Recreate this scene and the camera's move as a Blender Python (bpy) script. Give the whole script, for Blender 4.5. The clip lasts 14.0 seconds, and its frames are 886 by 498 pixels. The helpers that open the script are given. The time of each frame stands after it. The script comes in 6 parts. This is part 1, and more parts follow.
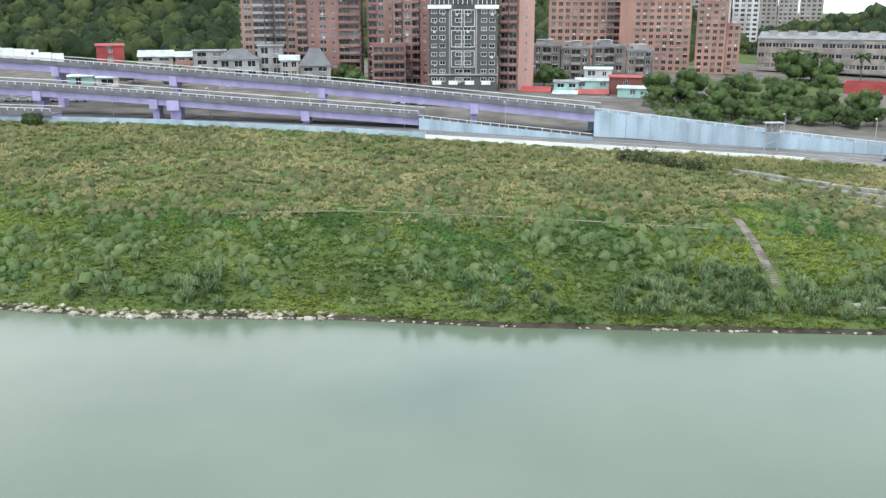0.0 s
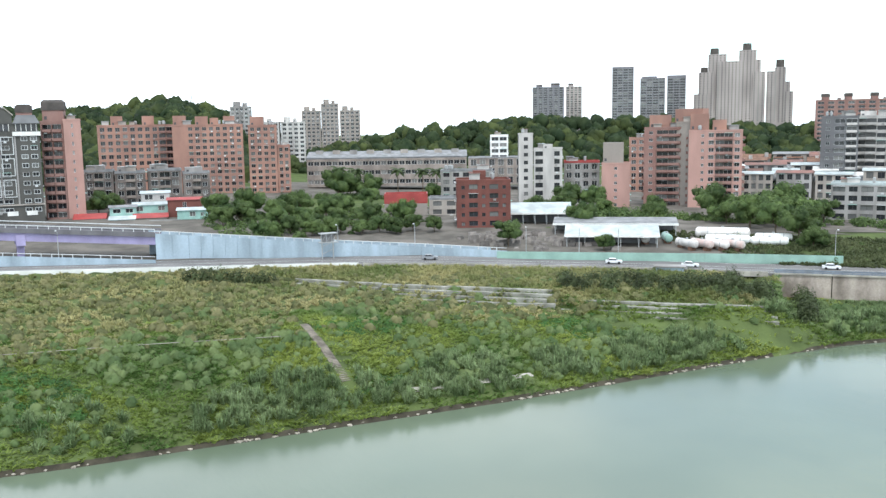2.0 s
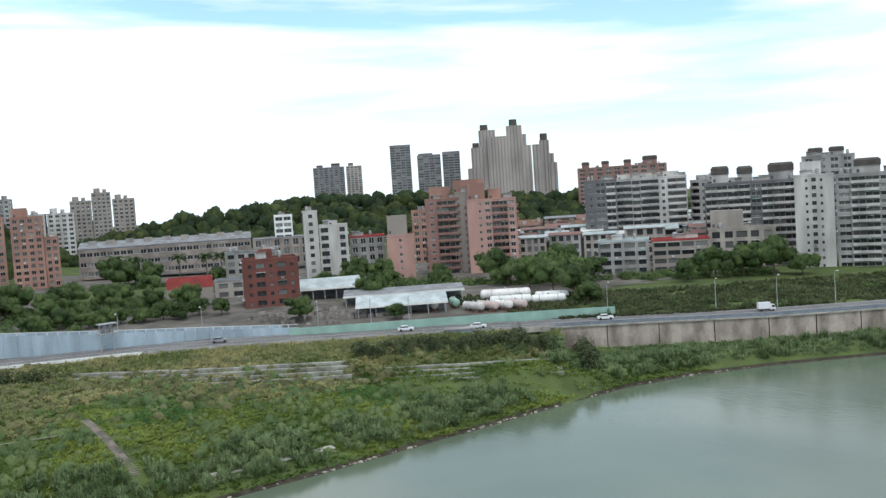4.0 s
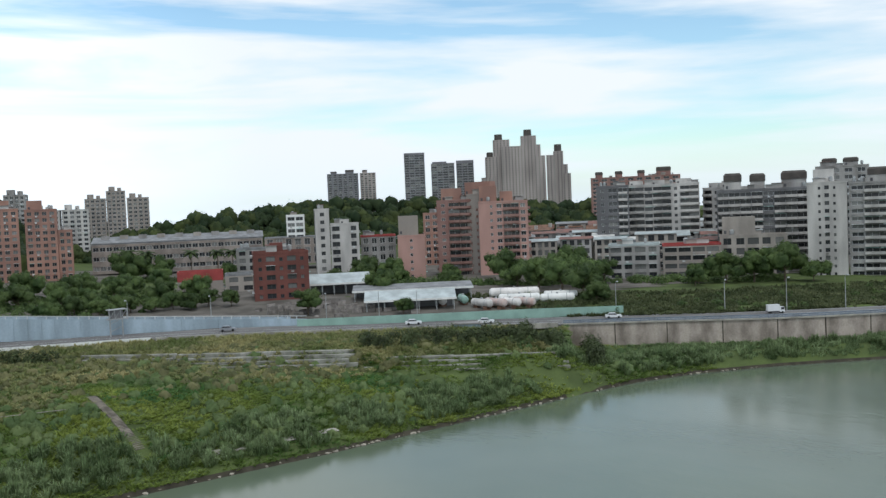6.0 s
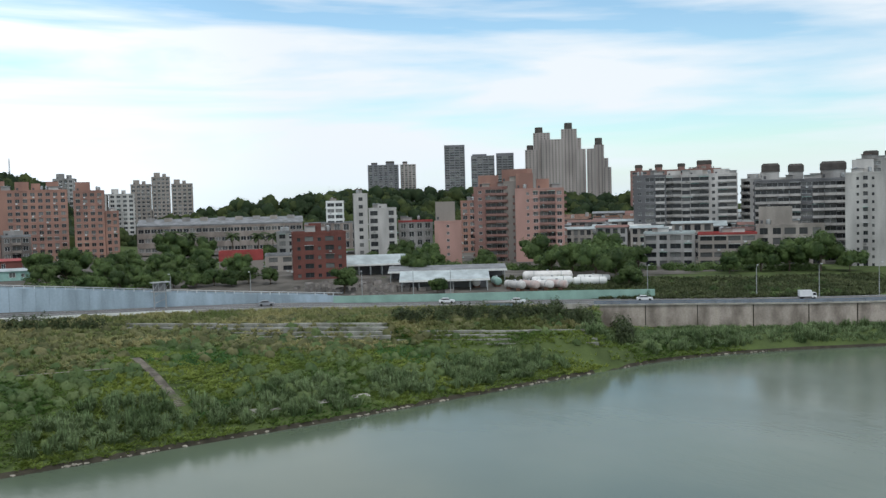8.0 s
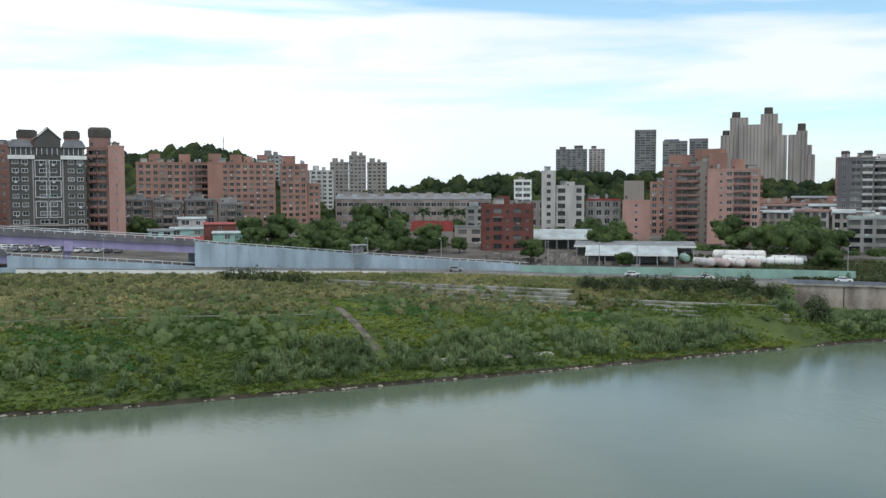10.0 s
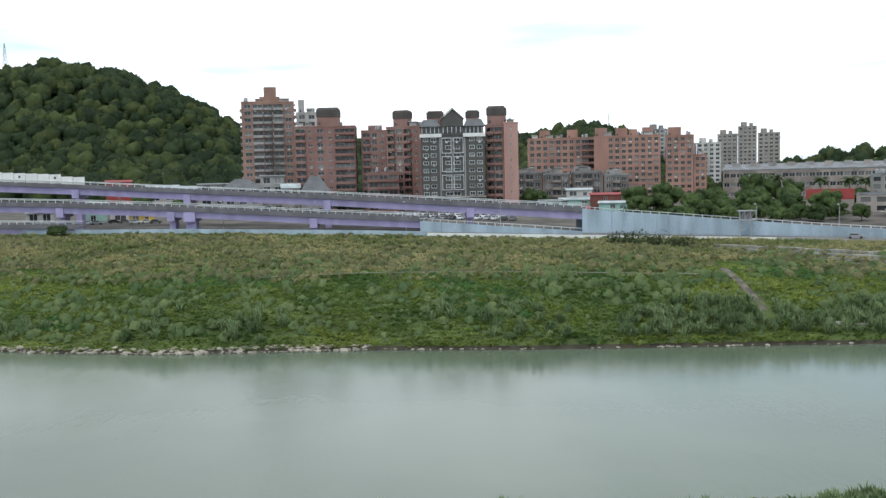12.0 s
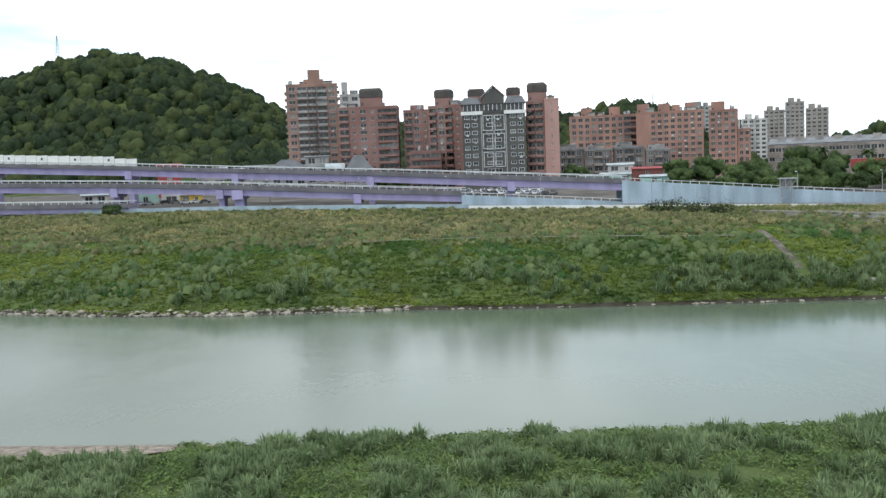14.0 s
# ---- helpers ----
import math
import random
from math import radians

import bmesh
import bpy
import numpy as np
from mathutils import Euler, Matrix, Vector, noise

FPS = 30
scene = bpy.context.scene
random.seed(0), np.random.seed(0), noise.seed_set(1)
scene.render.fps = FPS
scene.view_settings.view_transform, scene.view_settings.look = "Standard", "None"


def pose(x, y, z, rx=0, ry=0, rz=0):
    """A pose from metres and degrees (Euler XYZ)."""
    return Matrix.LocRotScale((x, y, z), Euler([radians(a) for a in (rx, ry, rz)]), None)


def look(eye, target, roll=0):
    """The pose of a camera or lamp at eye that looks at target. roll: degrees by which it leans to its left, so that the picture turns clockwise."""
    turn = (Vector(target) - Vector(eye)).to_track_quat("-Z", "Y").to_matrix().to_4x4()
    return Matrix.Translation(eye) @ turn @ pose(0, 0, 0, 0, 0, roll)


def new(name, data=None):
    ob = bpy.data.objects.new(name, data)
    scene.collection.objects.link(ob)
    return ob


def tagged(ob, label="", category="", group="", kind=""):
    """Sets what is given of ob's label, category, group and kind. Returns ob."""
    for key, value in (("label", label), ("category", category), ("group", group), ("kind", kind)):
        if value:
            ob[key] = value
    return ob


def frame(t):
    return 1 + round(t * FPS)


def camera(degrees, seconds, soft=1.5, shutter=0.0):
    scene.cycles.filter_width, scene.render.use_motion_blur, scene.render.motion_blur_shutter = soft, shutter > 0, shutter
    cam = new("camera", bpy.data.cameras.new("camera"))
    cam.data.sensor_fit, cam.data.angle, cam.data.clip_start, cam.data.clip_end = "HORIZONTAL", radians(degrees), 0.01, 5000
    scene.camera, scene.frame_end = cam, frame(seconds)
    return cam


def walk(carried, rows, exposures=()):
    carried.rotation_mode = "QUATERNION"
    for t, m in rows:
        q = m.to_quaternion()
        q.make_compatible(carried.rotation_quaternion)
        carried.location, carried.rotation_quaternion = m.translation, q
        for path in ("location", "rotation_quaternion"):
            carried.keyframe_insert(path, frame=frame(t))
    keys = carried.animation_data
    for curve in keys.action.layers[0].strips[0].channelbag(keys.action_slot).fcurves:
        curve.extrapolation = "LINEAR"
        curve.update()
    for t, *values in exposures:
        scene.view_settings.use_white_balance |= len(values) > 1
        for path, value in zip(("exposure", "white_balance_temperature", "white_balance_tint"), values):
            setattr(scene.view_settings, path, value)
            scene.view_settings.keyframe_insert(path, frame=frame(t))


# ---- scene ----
cam = camera(52.2, 14.0, soft=1.4)
PATH = [
    (0, (7.233, 7.793, 45.348), (7.261, 9.724, 44.828), -0.0),
    (0.5, (7.07, 6.475, 45.712), (7.328, 8.389, 45.191), -1.0),
    (1, (6.566, 5.846, 45.978), (7.038, 7.736, 45.524), -2.1),
    (1.5, (7.133, 5.352, 45.612), (7.833, 7.195, 45.274), -2.5),
    (2, (7.246, 4.804, 44.901), (8.174, 6.555, 44.634), -0.9),
    (2.5, (7.114, 4.659, 44.649), (8.244, 6.296, 44.441), -1.6),
    (3, (7.009, 4.443, 44.244), (8.251, 6.003, 44.092), -3.2),
    (3.5, (6.761, 4.512, 43.771), (8.062, 6.025, 43.637), -3.7),
    (3.7, (6.64, 4.439, 43.595), (7.956, 5.94, 43.477), -3.9),
    (5.8, (6.394, 3.867, 39.029), (7.719, 5.363, 38.937), -3.1),
    (6, (6.487, 3.47, 38.737), (7.791, 4.984, 38.653), -2.4),
    (6.5, (6.101, 2.612, 37.858), (7.379, 4.149, 37.794), -2.7),
    (7, (5.849, 1.598, 36.912), (7.11, 3.149, 36.844), -2.2),
    (7.2, (5.583, 1.04, 36.565), (6.839, 2.594, 36.486), -2.0),
    (9.3, (2.006, -3.615, 32.554), (3.126, -1.962, 32.449), 0.3),
    (9.5, (1.512, -3.956, 32.166), (2.573, -2.264, 32.06), 0.1),
    (10, (0.826, -5.333, 30.962), (1.718, -3.547, 30.844), -0.1),
    (10.5, (0.205, -6.541, 29.948), (0.9, -4.672, 29.8), -0.8),
    (11, (-0.452, -7.922, 29.219), (0.049, -5.995, 29.037), -1.3),
    (11.5, (-0.917, -9.232, 28.406), (-0.619, -7.263, 28.226), -1.1),
    (12, (-0.895, -10.823, 27.632), (-0.808, -8.831, 27.478), -1.3),
    (12.5, (-0.586, -12.345, 26.638), (-0.587, -10.35, 26.494), -1.1),
    (13, (-0.455, -13.547, 25.673), (-0.453, -11.553, 25.524), -1.4),
    (13.5, (-0.422, -14.708, 24.712), (-0.412, -12.716, 24.533), -1.7),
    (14, (0.035, -15.911, 23.916), (0.02, -13.92, 23.736), -2.3),
]
walk(cam, [(t, look(eye, target, roll)) for t, eye, target, roll in PATH],
     [(0, 0.62), (1.5, 0.68), (2.2, 0.5), (3, 0.18), (3.7, -0.05), (5.8, -0.48), (7.2, -0.54), (9.5, -0.48), (10.5, -0.38), (11.5, -0.24), (12.5, -0.15), (14, -0.06)])

# ---------------- world and light ----------------
SUN_EL, SUN_ROT = radians(52), radians(200)
world = bpy.data.worlds.new("sky")
scene.world = world
world.use_nodes = True
wn, wl = world.node_tree.nodes, world.node_tree.links
wn.clear()
w_out = wn.new("ShaderNodeOutputWorld")
w_bg = wn.new("ShaderNodeBackground")
w_sky = wn.new("ShaderNodeTexSky")
w_sky.sky_type, w_sky.sun_disc = "NISHITA", False
w_sky.sun_elevation, w_sky.sun_rotation = SUN_EL, SUN_ROT
w_dim = wn.new("ShaderNodeMix")
w_dim.data_type, w_dim.blend_type = "RGBA", "MULTIPLY"
w_dim.inputs[0].default_value = 1.0
w_dim.inputs[7].default_value = (1.85, 2.13, 2.10, 1)
w_co = wn.new("ShaderNodeTexCoord")
w_map = wn.new("ShaderNodeMapping")
w_map.inputs["Scale"].default_value = (1.5, 1.5, 12.0)
w_map.inputs["Rotation"].default_value = (0.10, 0.16, 0.3)
w_noise = wn.new("ShaderNodeTexNoise")
w_noise.inputs["Scale"].default_value = 1.25
w_noise.inputs["Detail"].default_value = 7.0
w_noise.inputs["Roughness"].default_value = 0.52
w_noise.inputs["Distortion"].default_value = 0.5
w_ramp = wn.new("ShaderNodeValToRGB")
w_ramp.color_ramp.elements[0].position, w_ramp.color_ramp.elements[1].position = 0.36, 0.53
w_mix = wn.new("ShaderNodeMix")
w_mix.data_type = "RGBA"
w_mix.inputs[7].default_value = (11.5, 12.4, 13.2, 1)
wl.new(w_co.outputs["Generated"], w_map.inputs["Vector"])
wl.new(w_map.outputs["Vector"], w_noise.inputs["Vector"])
wl.new(w_noise.outputs["Fac"], w_ramp.inputs["Fac"])
wl.new(w_sky.outputs["Color"], w_dim.inputs[6])
wl.new(w_ramp.outputs["Color"], w_mix.inputs[0])
wl.new(w_dim.outputs[2], w_mix.inputs[6])
w_sep = wn.new("ShaderNodeSeparateXYZ")
wl.new(w_co.outputs["Generated"], w_sep.inputs[0])
w_low = wn.new("ShaderNodeMapRange")
w_low.inputs[1].default_value, w_low.inputs[2].default_value, w_low.inputs[3].default_value, w_low.inputs[4].default_value = 0.0, 0.07, 0.9, 0.0
wl.new(w_sep.outputs[2], w_low.inputs[0])
w_hor = wn.new("ShaderNodeMix")
w_hor.data_type = "RGBA"
w_hor.inputs[7].default_value = (10.7, 12.2, 13.5, 1)
wl.new(w_low.outputs[0], w_hor.inputs[0])
wl.new(w_mix.outputs[2], w_hor.inputs[6])
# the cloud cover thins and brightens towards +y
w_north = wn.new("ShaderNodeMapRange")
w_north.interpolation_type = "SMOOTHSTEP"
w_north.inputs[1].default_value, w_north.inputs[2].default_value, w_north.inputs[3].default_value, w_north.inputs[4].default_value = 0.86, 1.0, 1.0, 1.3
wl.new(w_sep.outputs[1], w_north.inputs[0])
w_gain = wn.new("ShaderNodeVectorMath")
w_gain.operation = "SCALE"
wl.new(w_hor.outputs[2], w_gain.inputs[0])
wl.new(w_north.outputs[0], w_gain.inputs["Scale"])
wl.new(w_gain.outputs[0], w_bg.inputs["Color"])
w_bg.inputs["Strength"].default_value = 0.11
wl.new(w_bg.outputs[0], w_out.inputs[0])

sun = new("sun", bpy.data.lights.new("sun", "SUN"))
sun.data.energy, sun.data.angle, sun.data.color = 1.2, radians(12), (1.0, 0.975, 0.94)
sun.matrix_world = look((0, 0, 300), (60, 130, 60))

# ---------------- materials ----------------
MATS = {}


def material(name, col, rough=0.8, var=0.25, scale=0.6, fine=6.0, bump=0.15, metal=0.0, col2=None, isl=0.0, obj=0.0, spec=0.4, streak=0.0, leaf=0.0):
    """A surface with two scales of variation in colour, fine relief, and shifts by island or object."""
    m = bpy.data.materials.new(name)
    m.use_nodes = True
    n, l = m.node_tree.nodes, m.node_tree.links
    b = n["Principled BSDF"]
    geo = n.new("ShaderNodeNewGeometry")
    n1, n2 = n.new("ShaderNodeTexNoise"), n.new("ShaderNodeTexNoise")
    n1.inputs["Scale"].default_value, n1.inputs["Detail"].default_value = scale, 5
    n2.inputs["Scale"].default_value, n2.inputs["Detail"].default_value = fine, 3
    mp = n.new("ShaderNodeMapping")
    mp.inputs["Scale"].default_value = (1, 1, 1.0 - streak)
    l.new(geo.outputs["Position"], mp.inputs["Vector"])
    l.new(mp.outputs["Vector"], n1.inputs["Vector"])
    l.new(geo.outputs["Position"], n2.inputs["Vector"])
    ramp = n.new("ShaderNodeValToRGB")
    c2 = col2 or tuple(c * (1 - var) for c in col)
    ramp.color_ramp.elements[0].color = (*c2, 1)
    ramp.color_ramp.elements[1].color = (*tuple(min(1, c * (1 + var * 0.5)) for c in col), 1)
    ramp.color_ramp.elements[0].position, ramp.color_ramp.elements[1].position = 0.36, 0.64
    l.new(n1.outputs["Fac"], ramp.inputs["Fac"])
    hs = n.new("ShaderNodeHueSaturation")
    l.new(ramp.outputs["Color"], hs.inputs["Color"])
    add = n.new("ShaderNodeMath")
    add.operation = "MULTIPLY_ADD"
    l.new(n2.outputs["Fac"], add.inputs[0])
    add.inputs[1].default_value, add.inputs[2].default_value = var * 1.2, 1 - var * 0.6
    val = add.outputs[0]
    for amount, node, sock in ((isl, geo, "Random Per Island"), (obj, None, "Random")):
        if amount:
            src = node or n.new("ShaderNodeObjectInfo")
            k = n.new("ShaderNodeMath")
            k.operation = "MULTIPLY_ADD"
            l.new(src.outputs[sock], k.inputs[0])
            k.inputs[1].default_value, k.inputs[2].default_value = amount * 2, 1 - amount
            p = n.new("ShaderNodeMath")
            p.operation = "MULTIPLY"
            l.new(val, p.inputs[0])
            l.new(k.outputs[0], p.inputs[1])
            val = p.outputs[0]
    l.new(val, hs.inputs["Value"])
    l.new(hs.outputs["Color"], b.inputs["Base Color"])
    b.inputs["Roughness"].default_value, b.inputs["Metallic"].default_value = rough, metal
    b.inputs["Specular IOR Level"].default_value = spec
    if bump:
        bp = n.new("ShaderNodeBump")
        bp.inputs["Strength"].default_value, bp.inputs["Distance"].default_value = bump, 0.05
        l.new(n2.outputs["Fac"], bp.inputs["Height"])
        l.new(bp.outputs["Normal"], b.inputs["Normal"])
    if leaf:
        tr, mix = n.new("ShaderNodeBsdfTranslucent"), n.new("ShaderNodeMixShader")
        l.new(hs.outputs["Color"], tr.inputs["Color"])
        mix.inputs[0].default_value = leaf
        l.new(b.outputs[0], mix.inputs[1])
        l.new(tr.outputs[0], mix.inputs[2])
        l.new(mix.outputs[0], n["Material Output"].inputs["Surface"])
    MATS[name] = m
    return m


M_GROUND = material("grass_soil", (0.088, 0.118, 0.040), 0.95, 0.35, 0.10, 2.5, 0.4, col2=(0.060, 0.080, 0.032), spec=0.1)
M_GRASS = material("meadow_grass", (0.245, 0.290, 0.066), 0.7, 0.25, 0.05, 0.5, 0, col2=(0.100, 0.178, 0.048), isl=0.16, leaf=0.4, spec=0.2)
M_TAN = material("dry_reed", (0.350, 0.320, 0.155), 0.75, 0.3, 0.06, 0.5, 0, col2=(0.170, 0.210, 0.075), isl=0.18, leaf=0.4, spec=0.2)
M_SHRUB = material("shrub_leaves", (0.172, 0.225, 0.088), 0.65, 0.3, 0.16, 2.0, 0, col2=(0.090, 0.150, 0.052), isl=0.14, leaf=0.4, spec=0.25)
M_FIELDBUSH = material("olive_bush_leaves", (0.235, 0.225, 0.108), 0.7, 0.3, 0.2, 2.0, 0, col2=(0.110, 0.130, 0.054), isl=0.14, leaf=0.4, spec=0.2)
M_THICKET = material("thicket_leaves", (0.090, 0.118, 0.050), 0.65, 0.3, 0.3, 0.8, 0, col2=(0.045, 0.058, 0.027), isl=0.2, leaf=0.35, spec=0.2)
M_VINE = material("creeper_leaves", (0.085, 0.190, 0.048), 0.6, 0.3, 0.2, 0.6, 0, col2=(0.050, 0.120, 0.034), isl=0.14, leaf=0.4, spec=0.25)
M_REED = material("bank_reed", (0.220, 0.285, 0.140), 0.65, 0.3, 0.2, 0.8, 0, col2=(0.125, 0.185, 0.078), isl=0.35, leaf=0.4, spec=0.25)
M_LEAF = material("tree_leaves", (0.125, 0.180, 0.060), 0.6, 0.3, 0.22, 0.6, 0, col2=(0.052, 0.092, 0.030), isl=0.2, obj=0.2, leaf=0.4, spec=0.25)
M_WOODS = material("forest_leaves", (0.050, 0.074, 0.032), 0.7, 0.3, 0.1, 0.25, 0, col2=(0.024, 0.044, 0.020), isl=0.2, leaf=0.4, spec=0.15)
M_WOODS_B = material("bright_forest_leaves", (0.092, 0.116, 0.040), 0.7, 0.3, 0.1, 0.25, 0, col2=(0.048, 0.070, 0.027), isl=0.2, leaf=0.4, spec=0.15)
M_HERB = material("herb_leaves", (0.165, 0.235, 0.070), 0.65, 0.3, 0.3, 1.5, 0, col2=(0.100, 0.155, 0.048), isl=0.3, leaf=0.4, spec=0.2)
M_ROUGH = material("rough_weeds", (0.125, 0.142, 0.068), 0.7, 0.3, 0.1, 0.8, 0, col2=(0.068, 0.088, 0.038), isl=0.3, leaf=0.4, spec=0.2)
M_BARK = material("bark", (0.13, 0.10, 0.07), 0.9, 0.3, 1.0, 8, 0.4)
M_ASPHALT = material("asphalt", (0.16, 0.155, 0.15), 0.9, 0.2, 0.15, 5, 0.1, spec=0.2)
M_YARD = material("yard_paving", (0.145, 0.132, 0.115), 0.95, 0.35, 0.12, 2, 0.2, spec=0.15)
M_CONC = material("concrete", (0.36, 0.34, 0.30), 0.9, 0.3, 0.35, 3, 0.2, streak=0.75, spec=0.2)
M_CONC_D = material("weathered_concrete", (0.36, 0.31, 0.27), 0.9, 0.45, 0.3, 2.5, 0.25, col2=(0.19, 0.16, 0.135), streak=0.55, spec=0.2)
M_TERR = material("terrace_concrete", (0.28, 0.275, 0.245), 0.9, 0.35, 0.4, 3, 0.2, col2=(0.15, 0.15, 0.12), spec=0.2)
M_STONE = material("pale_stone", (0.34, 0.305, 0.25), 0.9, 0.3, 0.8, 5, 0.3, obj=0.25, spec=0.2)
M_SILT = material("silt", (0.055, 0.048, 0.034), 0.9, 0.35, 0.5, 4, 0.3, spec=0.2)
M_LILAC = material("lilac_paint", (0.37, 0.33, 0.52), 0.6, 0.15, 0.3, 3, 0.05, streak=0.6)
M_PARAPET = material("grey_parapet", (0.15, 0.146, 0.155), 0.85, 0.25, 0.3, 3, 0.1, streak=0.7)
M_RAIL = material("pale_rail", (0.58, 0.60, 0.60), 0.6, 0.15, 0.5, 3, 0)
M_BLUEWALL = material("pale_blue_wall_paint", (0.35, 0.435, 0.50), 0.75, 0.22, 0.25, 2, 0.05, col2=(0.26, 0.325, 0.37), streak=0.8)
M_BLUERAIL = material("steel_blue_rail_paint", (0.17, 0.205, 0.25), 0.6, 0.2, 0.4, 3, 0.05)
M_GREENFENCE = material("green_sheet_metal", (0.27, 0.42, 0.36), 0.6, 0.15, 0.3, 3, 0.05)
M_WHITE = material("white_paint", (0.74, 0.74, 0.71), 0.6, 0.12, 0.3, 3, 0.05)
M_METAL = material("galvanised_steel", (0.42, 0.43, 0.43), 0.5, 0.15, 0.5, 4, 0.05, metal=0.6)
M_DARK = material("dark_grey_paint", (0.075, 0.075, 0.08), 0.7, 0.2, 0.4, 3, 0.05)
M_BRICK_O = material("orange_tile", (0.355, 0.198, 0.150), 0.7, 0.2, 0.12, 3, 0.1, col2=(0.26, 0.145, 0.115), streak=0.6)
M_BRICK_B = material("brown_pink_tile", (0.265, 0.162, 0.14), 0.75, 0.25, 0.12, 3, 0.1, col2=(0.22, 0.115, 0.095), streak=0.6)
M_BRICK_T = material("tan_orange_tile", (0.33, 0.195, 0.15), 0.7, 0.25, 0.12, 3, 0.1, col2=(0.23, 0.14, 0.11), streak=0.6)
M_PINK = material("pink_tile", (0.42, 0.25, 0.212), 0.7, 0.15, 0.15, 3, 0.08, streak=0.7)
M_GREYT = material("grey_green_tile", (0.088, 0.086, 0.078), 0.7, 0.22, 0.15, 3, 0.1, streak=0.6)
M_ROOFTANK = material("dark_roof_cladding", (0.085, 0.075, 0.068), 0.85, 0.25, 0.4, 3, 0.1)
M_MANSARD = material("slate_roofing", (0.135, 0.14, 0.145), 0.7, 0.2, 0.3, 3, 0.15)
M_REDBRICK = material("dark_red_brick", (0.155, 0.056, 0.044), 0.8, 0.2, 0.3, 4, 0.1, streak=0.5)
M_REDROOF = material("red_sheet_roof", (0.33, 0.055, 0.05), 0.6, 0.2, 0.3, 3, 0.1)
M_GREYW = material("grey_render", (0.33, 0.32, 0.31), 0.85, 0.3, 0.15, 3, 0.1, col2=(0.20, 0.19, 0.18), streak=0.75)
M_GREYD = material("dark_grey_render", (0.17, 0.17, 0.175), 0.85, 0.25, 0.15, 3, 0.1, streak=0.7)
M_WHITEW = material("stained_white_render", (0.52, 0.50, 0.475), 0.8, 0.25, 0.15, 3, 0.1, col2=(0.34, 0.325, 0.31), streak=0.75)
M_CREAM = material("cream_render", (0.36, 0.325, 0.29), 0.85, 0.25, 0.2, 3, 0.1, streak=0.7)
M_HALL = material("brownish_works_render", (0.285, 0.245, 0.215), 0.85, 0.3, 0.2, 3, 0.1, col2=(0.19, 0.16, 0.14), streak=0.7)
M_OLDFLAT = material("sooty_brown_render", (0.175, 0.15, 0.135), 0.85, 0.3, 0.25, 3, 0.1, col2=(0.10, 0.088, 0.08), streak=0.6)
M_STONEGREY = material("beige_grey_cladding", (0.30, 0.265, 0.235), 0.75, 0.15, 0.05, 1, 0.05, streak=0.6)
# skyline claddings: both colours are lightened to carry the distance haze
M_TOWER_HAZE = material("haze_pinkish_grey_cladding", (0.36, 0.315, 0.30), 0.75, 0.2, 0.05, 1, 0.05, col2=(0.27, 0.235, 0.225), streak=0.6)
M_BLUEGREY_HAZE = material("haze_blue_grey_cladding", (0.185, 0.18, 0.20), 0.6, 0.15, 0.05, 1, 0.05, streak=0.6)
M_TEAL = material("teal_paint", (0.32, 0.52, 0.47), 0.75, 0.2, 0.3, 3, 0.1)
M_TINROOF = material("pale_tin_roof", (0.43, 0.48, 0.48), 0.5, 0.25, 0.3, 3, 0.1)
M_GREYROOF = material("grey_sheet_roof", (0.23, 0.235, 0.24), 0.7, 0.3, 0.3, 3, 0.1)
M_WHITEROOF = material("white_sheet_roof", (0.66, 0.66, 0.63), 0.6, 0.3, 0.3, 3, 0.1, col2=(0.42, 0.42, 0.40))
M_RUSTRED = material("faded_red_roof", (0.215, 0.105, 0.085), 0.8, 0.35, 0.3, 3, 0.1, col2=(0.15, 0.10, 0.085))
M_PALM = material("palm_leaves", (0.062, 0.088, 0.034), 0.6, 0.3, 0.5, 1.0, 0, isl=0.3, leaf=0.3, spec=0.25)
M_RUST = material("rusty_steel", (0.19, 0.105, 0.07), 0.85, 0.35, 0.5, 4, 0.2)
M_TYRE = material("tyre_rubber", (0.02, 0.02, 0.02), 0.9, 0.1, 1, 5, 0)
M_CAR = material("car_paint", (0.30, 0.31, 0.33), 0.25, 0.1, 0.5, 5, 0, obj=0.95)
M_CARW = material("white_car_paint", (0.72, 0.73, 0.74), 0.3, 0.05, 0.5, 5, 0)
M_TANKW = material("tank_white_paint", (0.66, 0.63, 0.60), 0.5, 0.2, 0.4, 3, 0.05, obj=0.15)
M_TANKP = material("faded_pink_paint", (0.42, 0.29, 0.26), 0.6, 0.3, 0.5, 3, 0.05, col2=(0.55, 0.50, 0.47), streak=0.5)
M_YELLOW = material("yellow_paint", (0.60, 0.42, 0.08), 0.7, 0.15, 0.4, 3, 0)


def glass_material(name, dark, pale):
    m = bpy.data.materials.new(name)
    m.use_nodes = True
    n, l = m.node_tree.nodes, m.node_tree.links
    b = n["Principled BSDF"]
    info, ramp = n.new("ShaderNodeObjectInfo"), n.new("ShaderNodeValToRGB")
    e = ramp.color_ramp.elements
    e[0].color, e[1].color = (*dark, 1), (*pale, 1)
    e[0].position, e[1].position = 0.55, 1.0
    l.new(info.outputs["Random"], ramp.inputs["Fac"])
    l.new(ramp.outputs["Color"], b.inputs["Base Color"])
    b.inputs["Roughness"].default_value, b.inputs["Specular IOR Level"].default_value = 0.12, 0.5
    return m


M_GLASS = glass_material("window_glass", (0.028, 0.03, 0.034), (0.22, 0.22, 0.21))
M_CARGLASS = glass_material("car_glass", (0.02, 0.022, 0.025), (0.03, 0.03, 0.035))


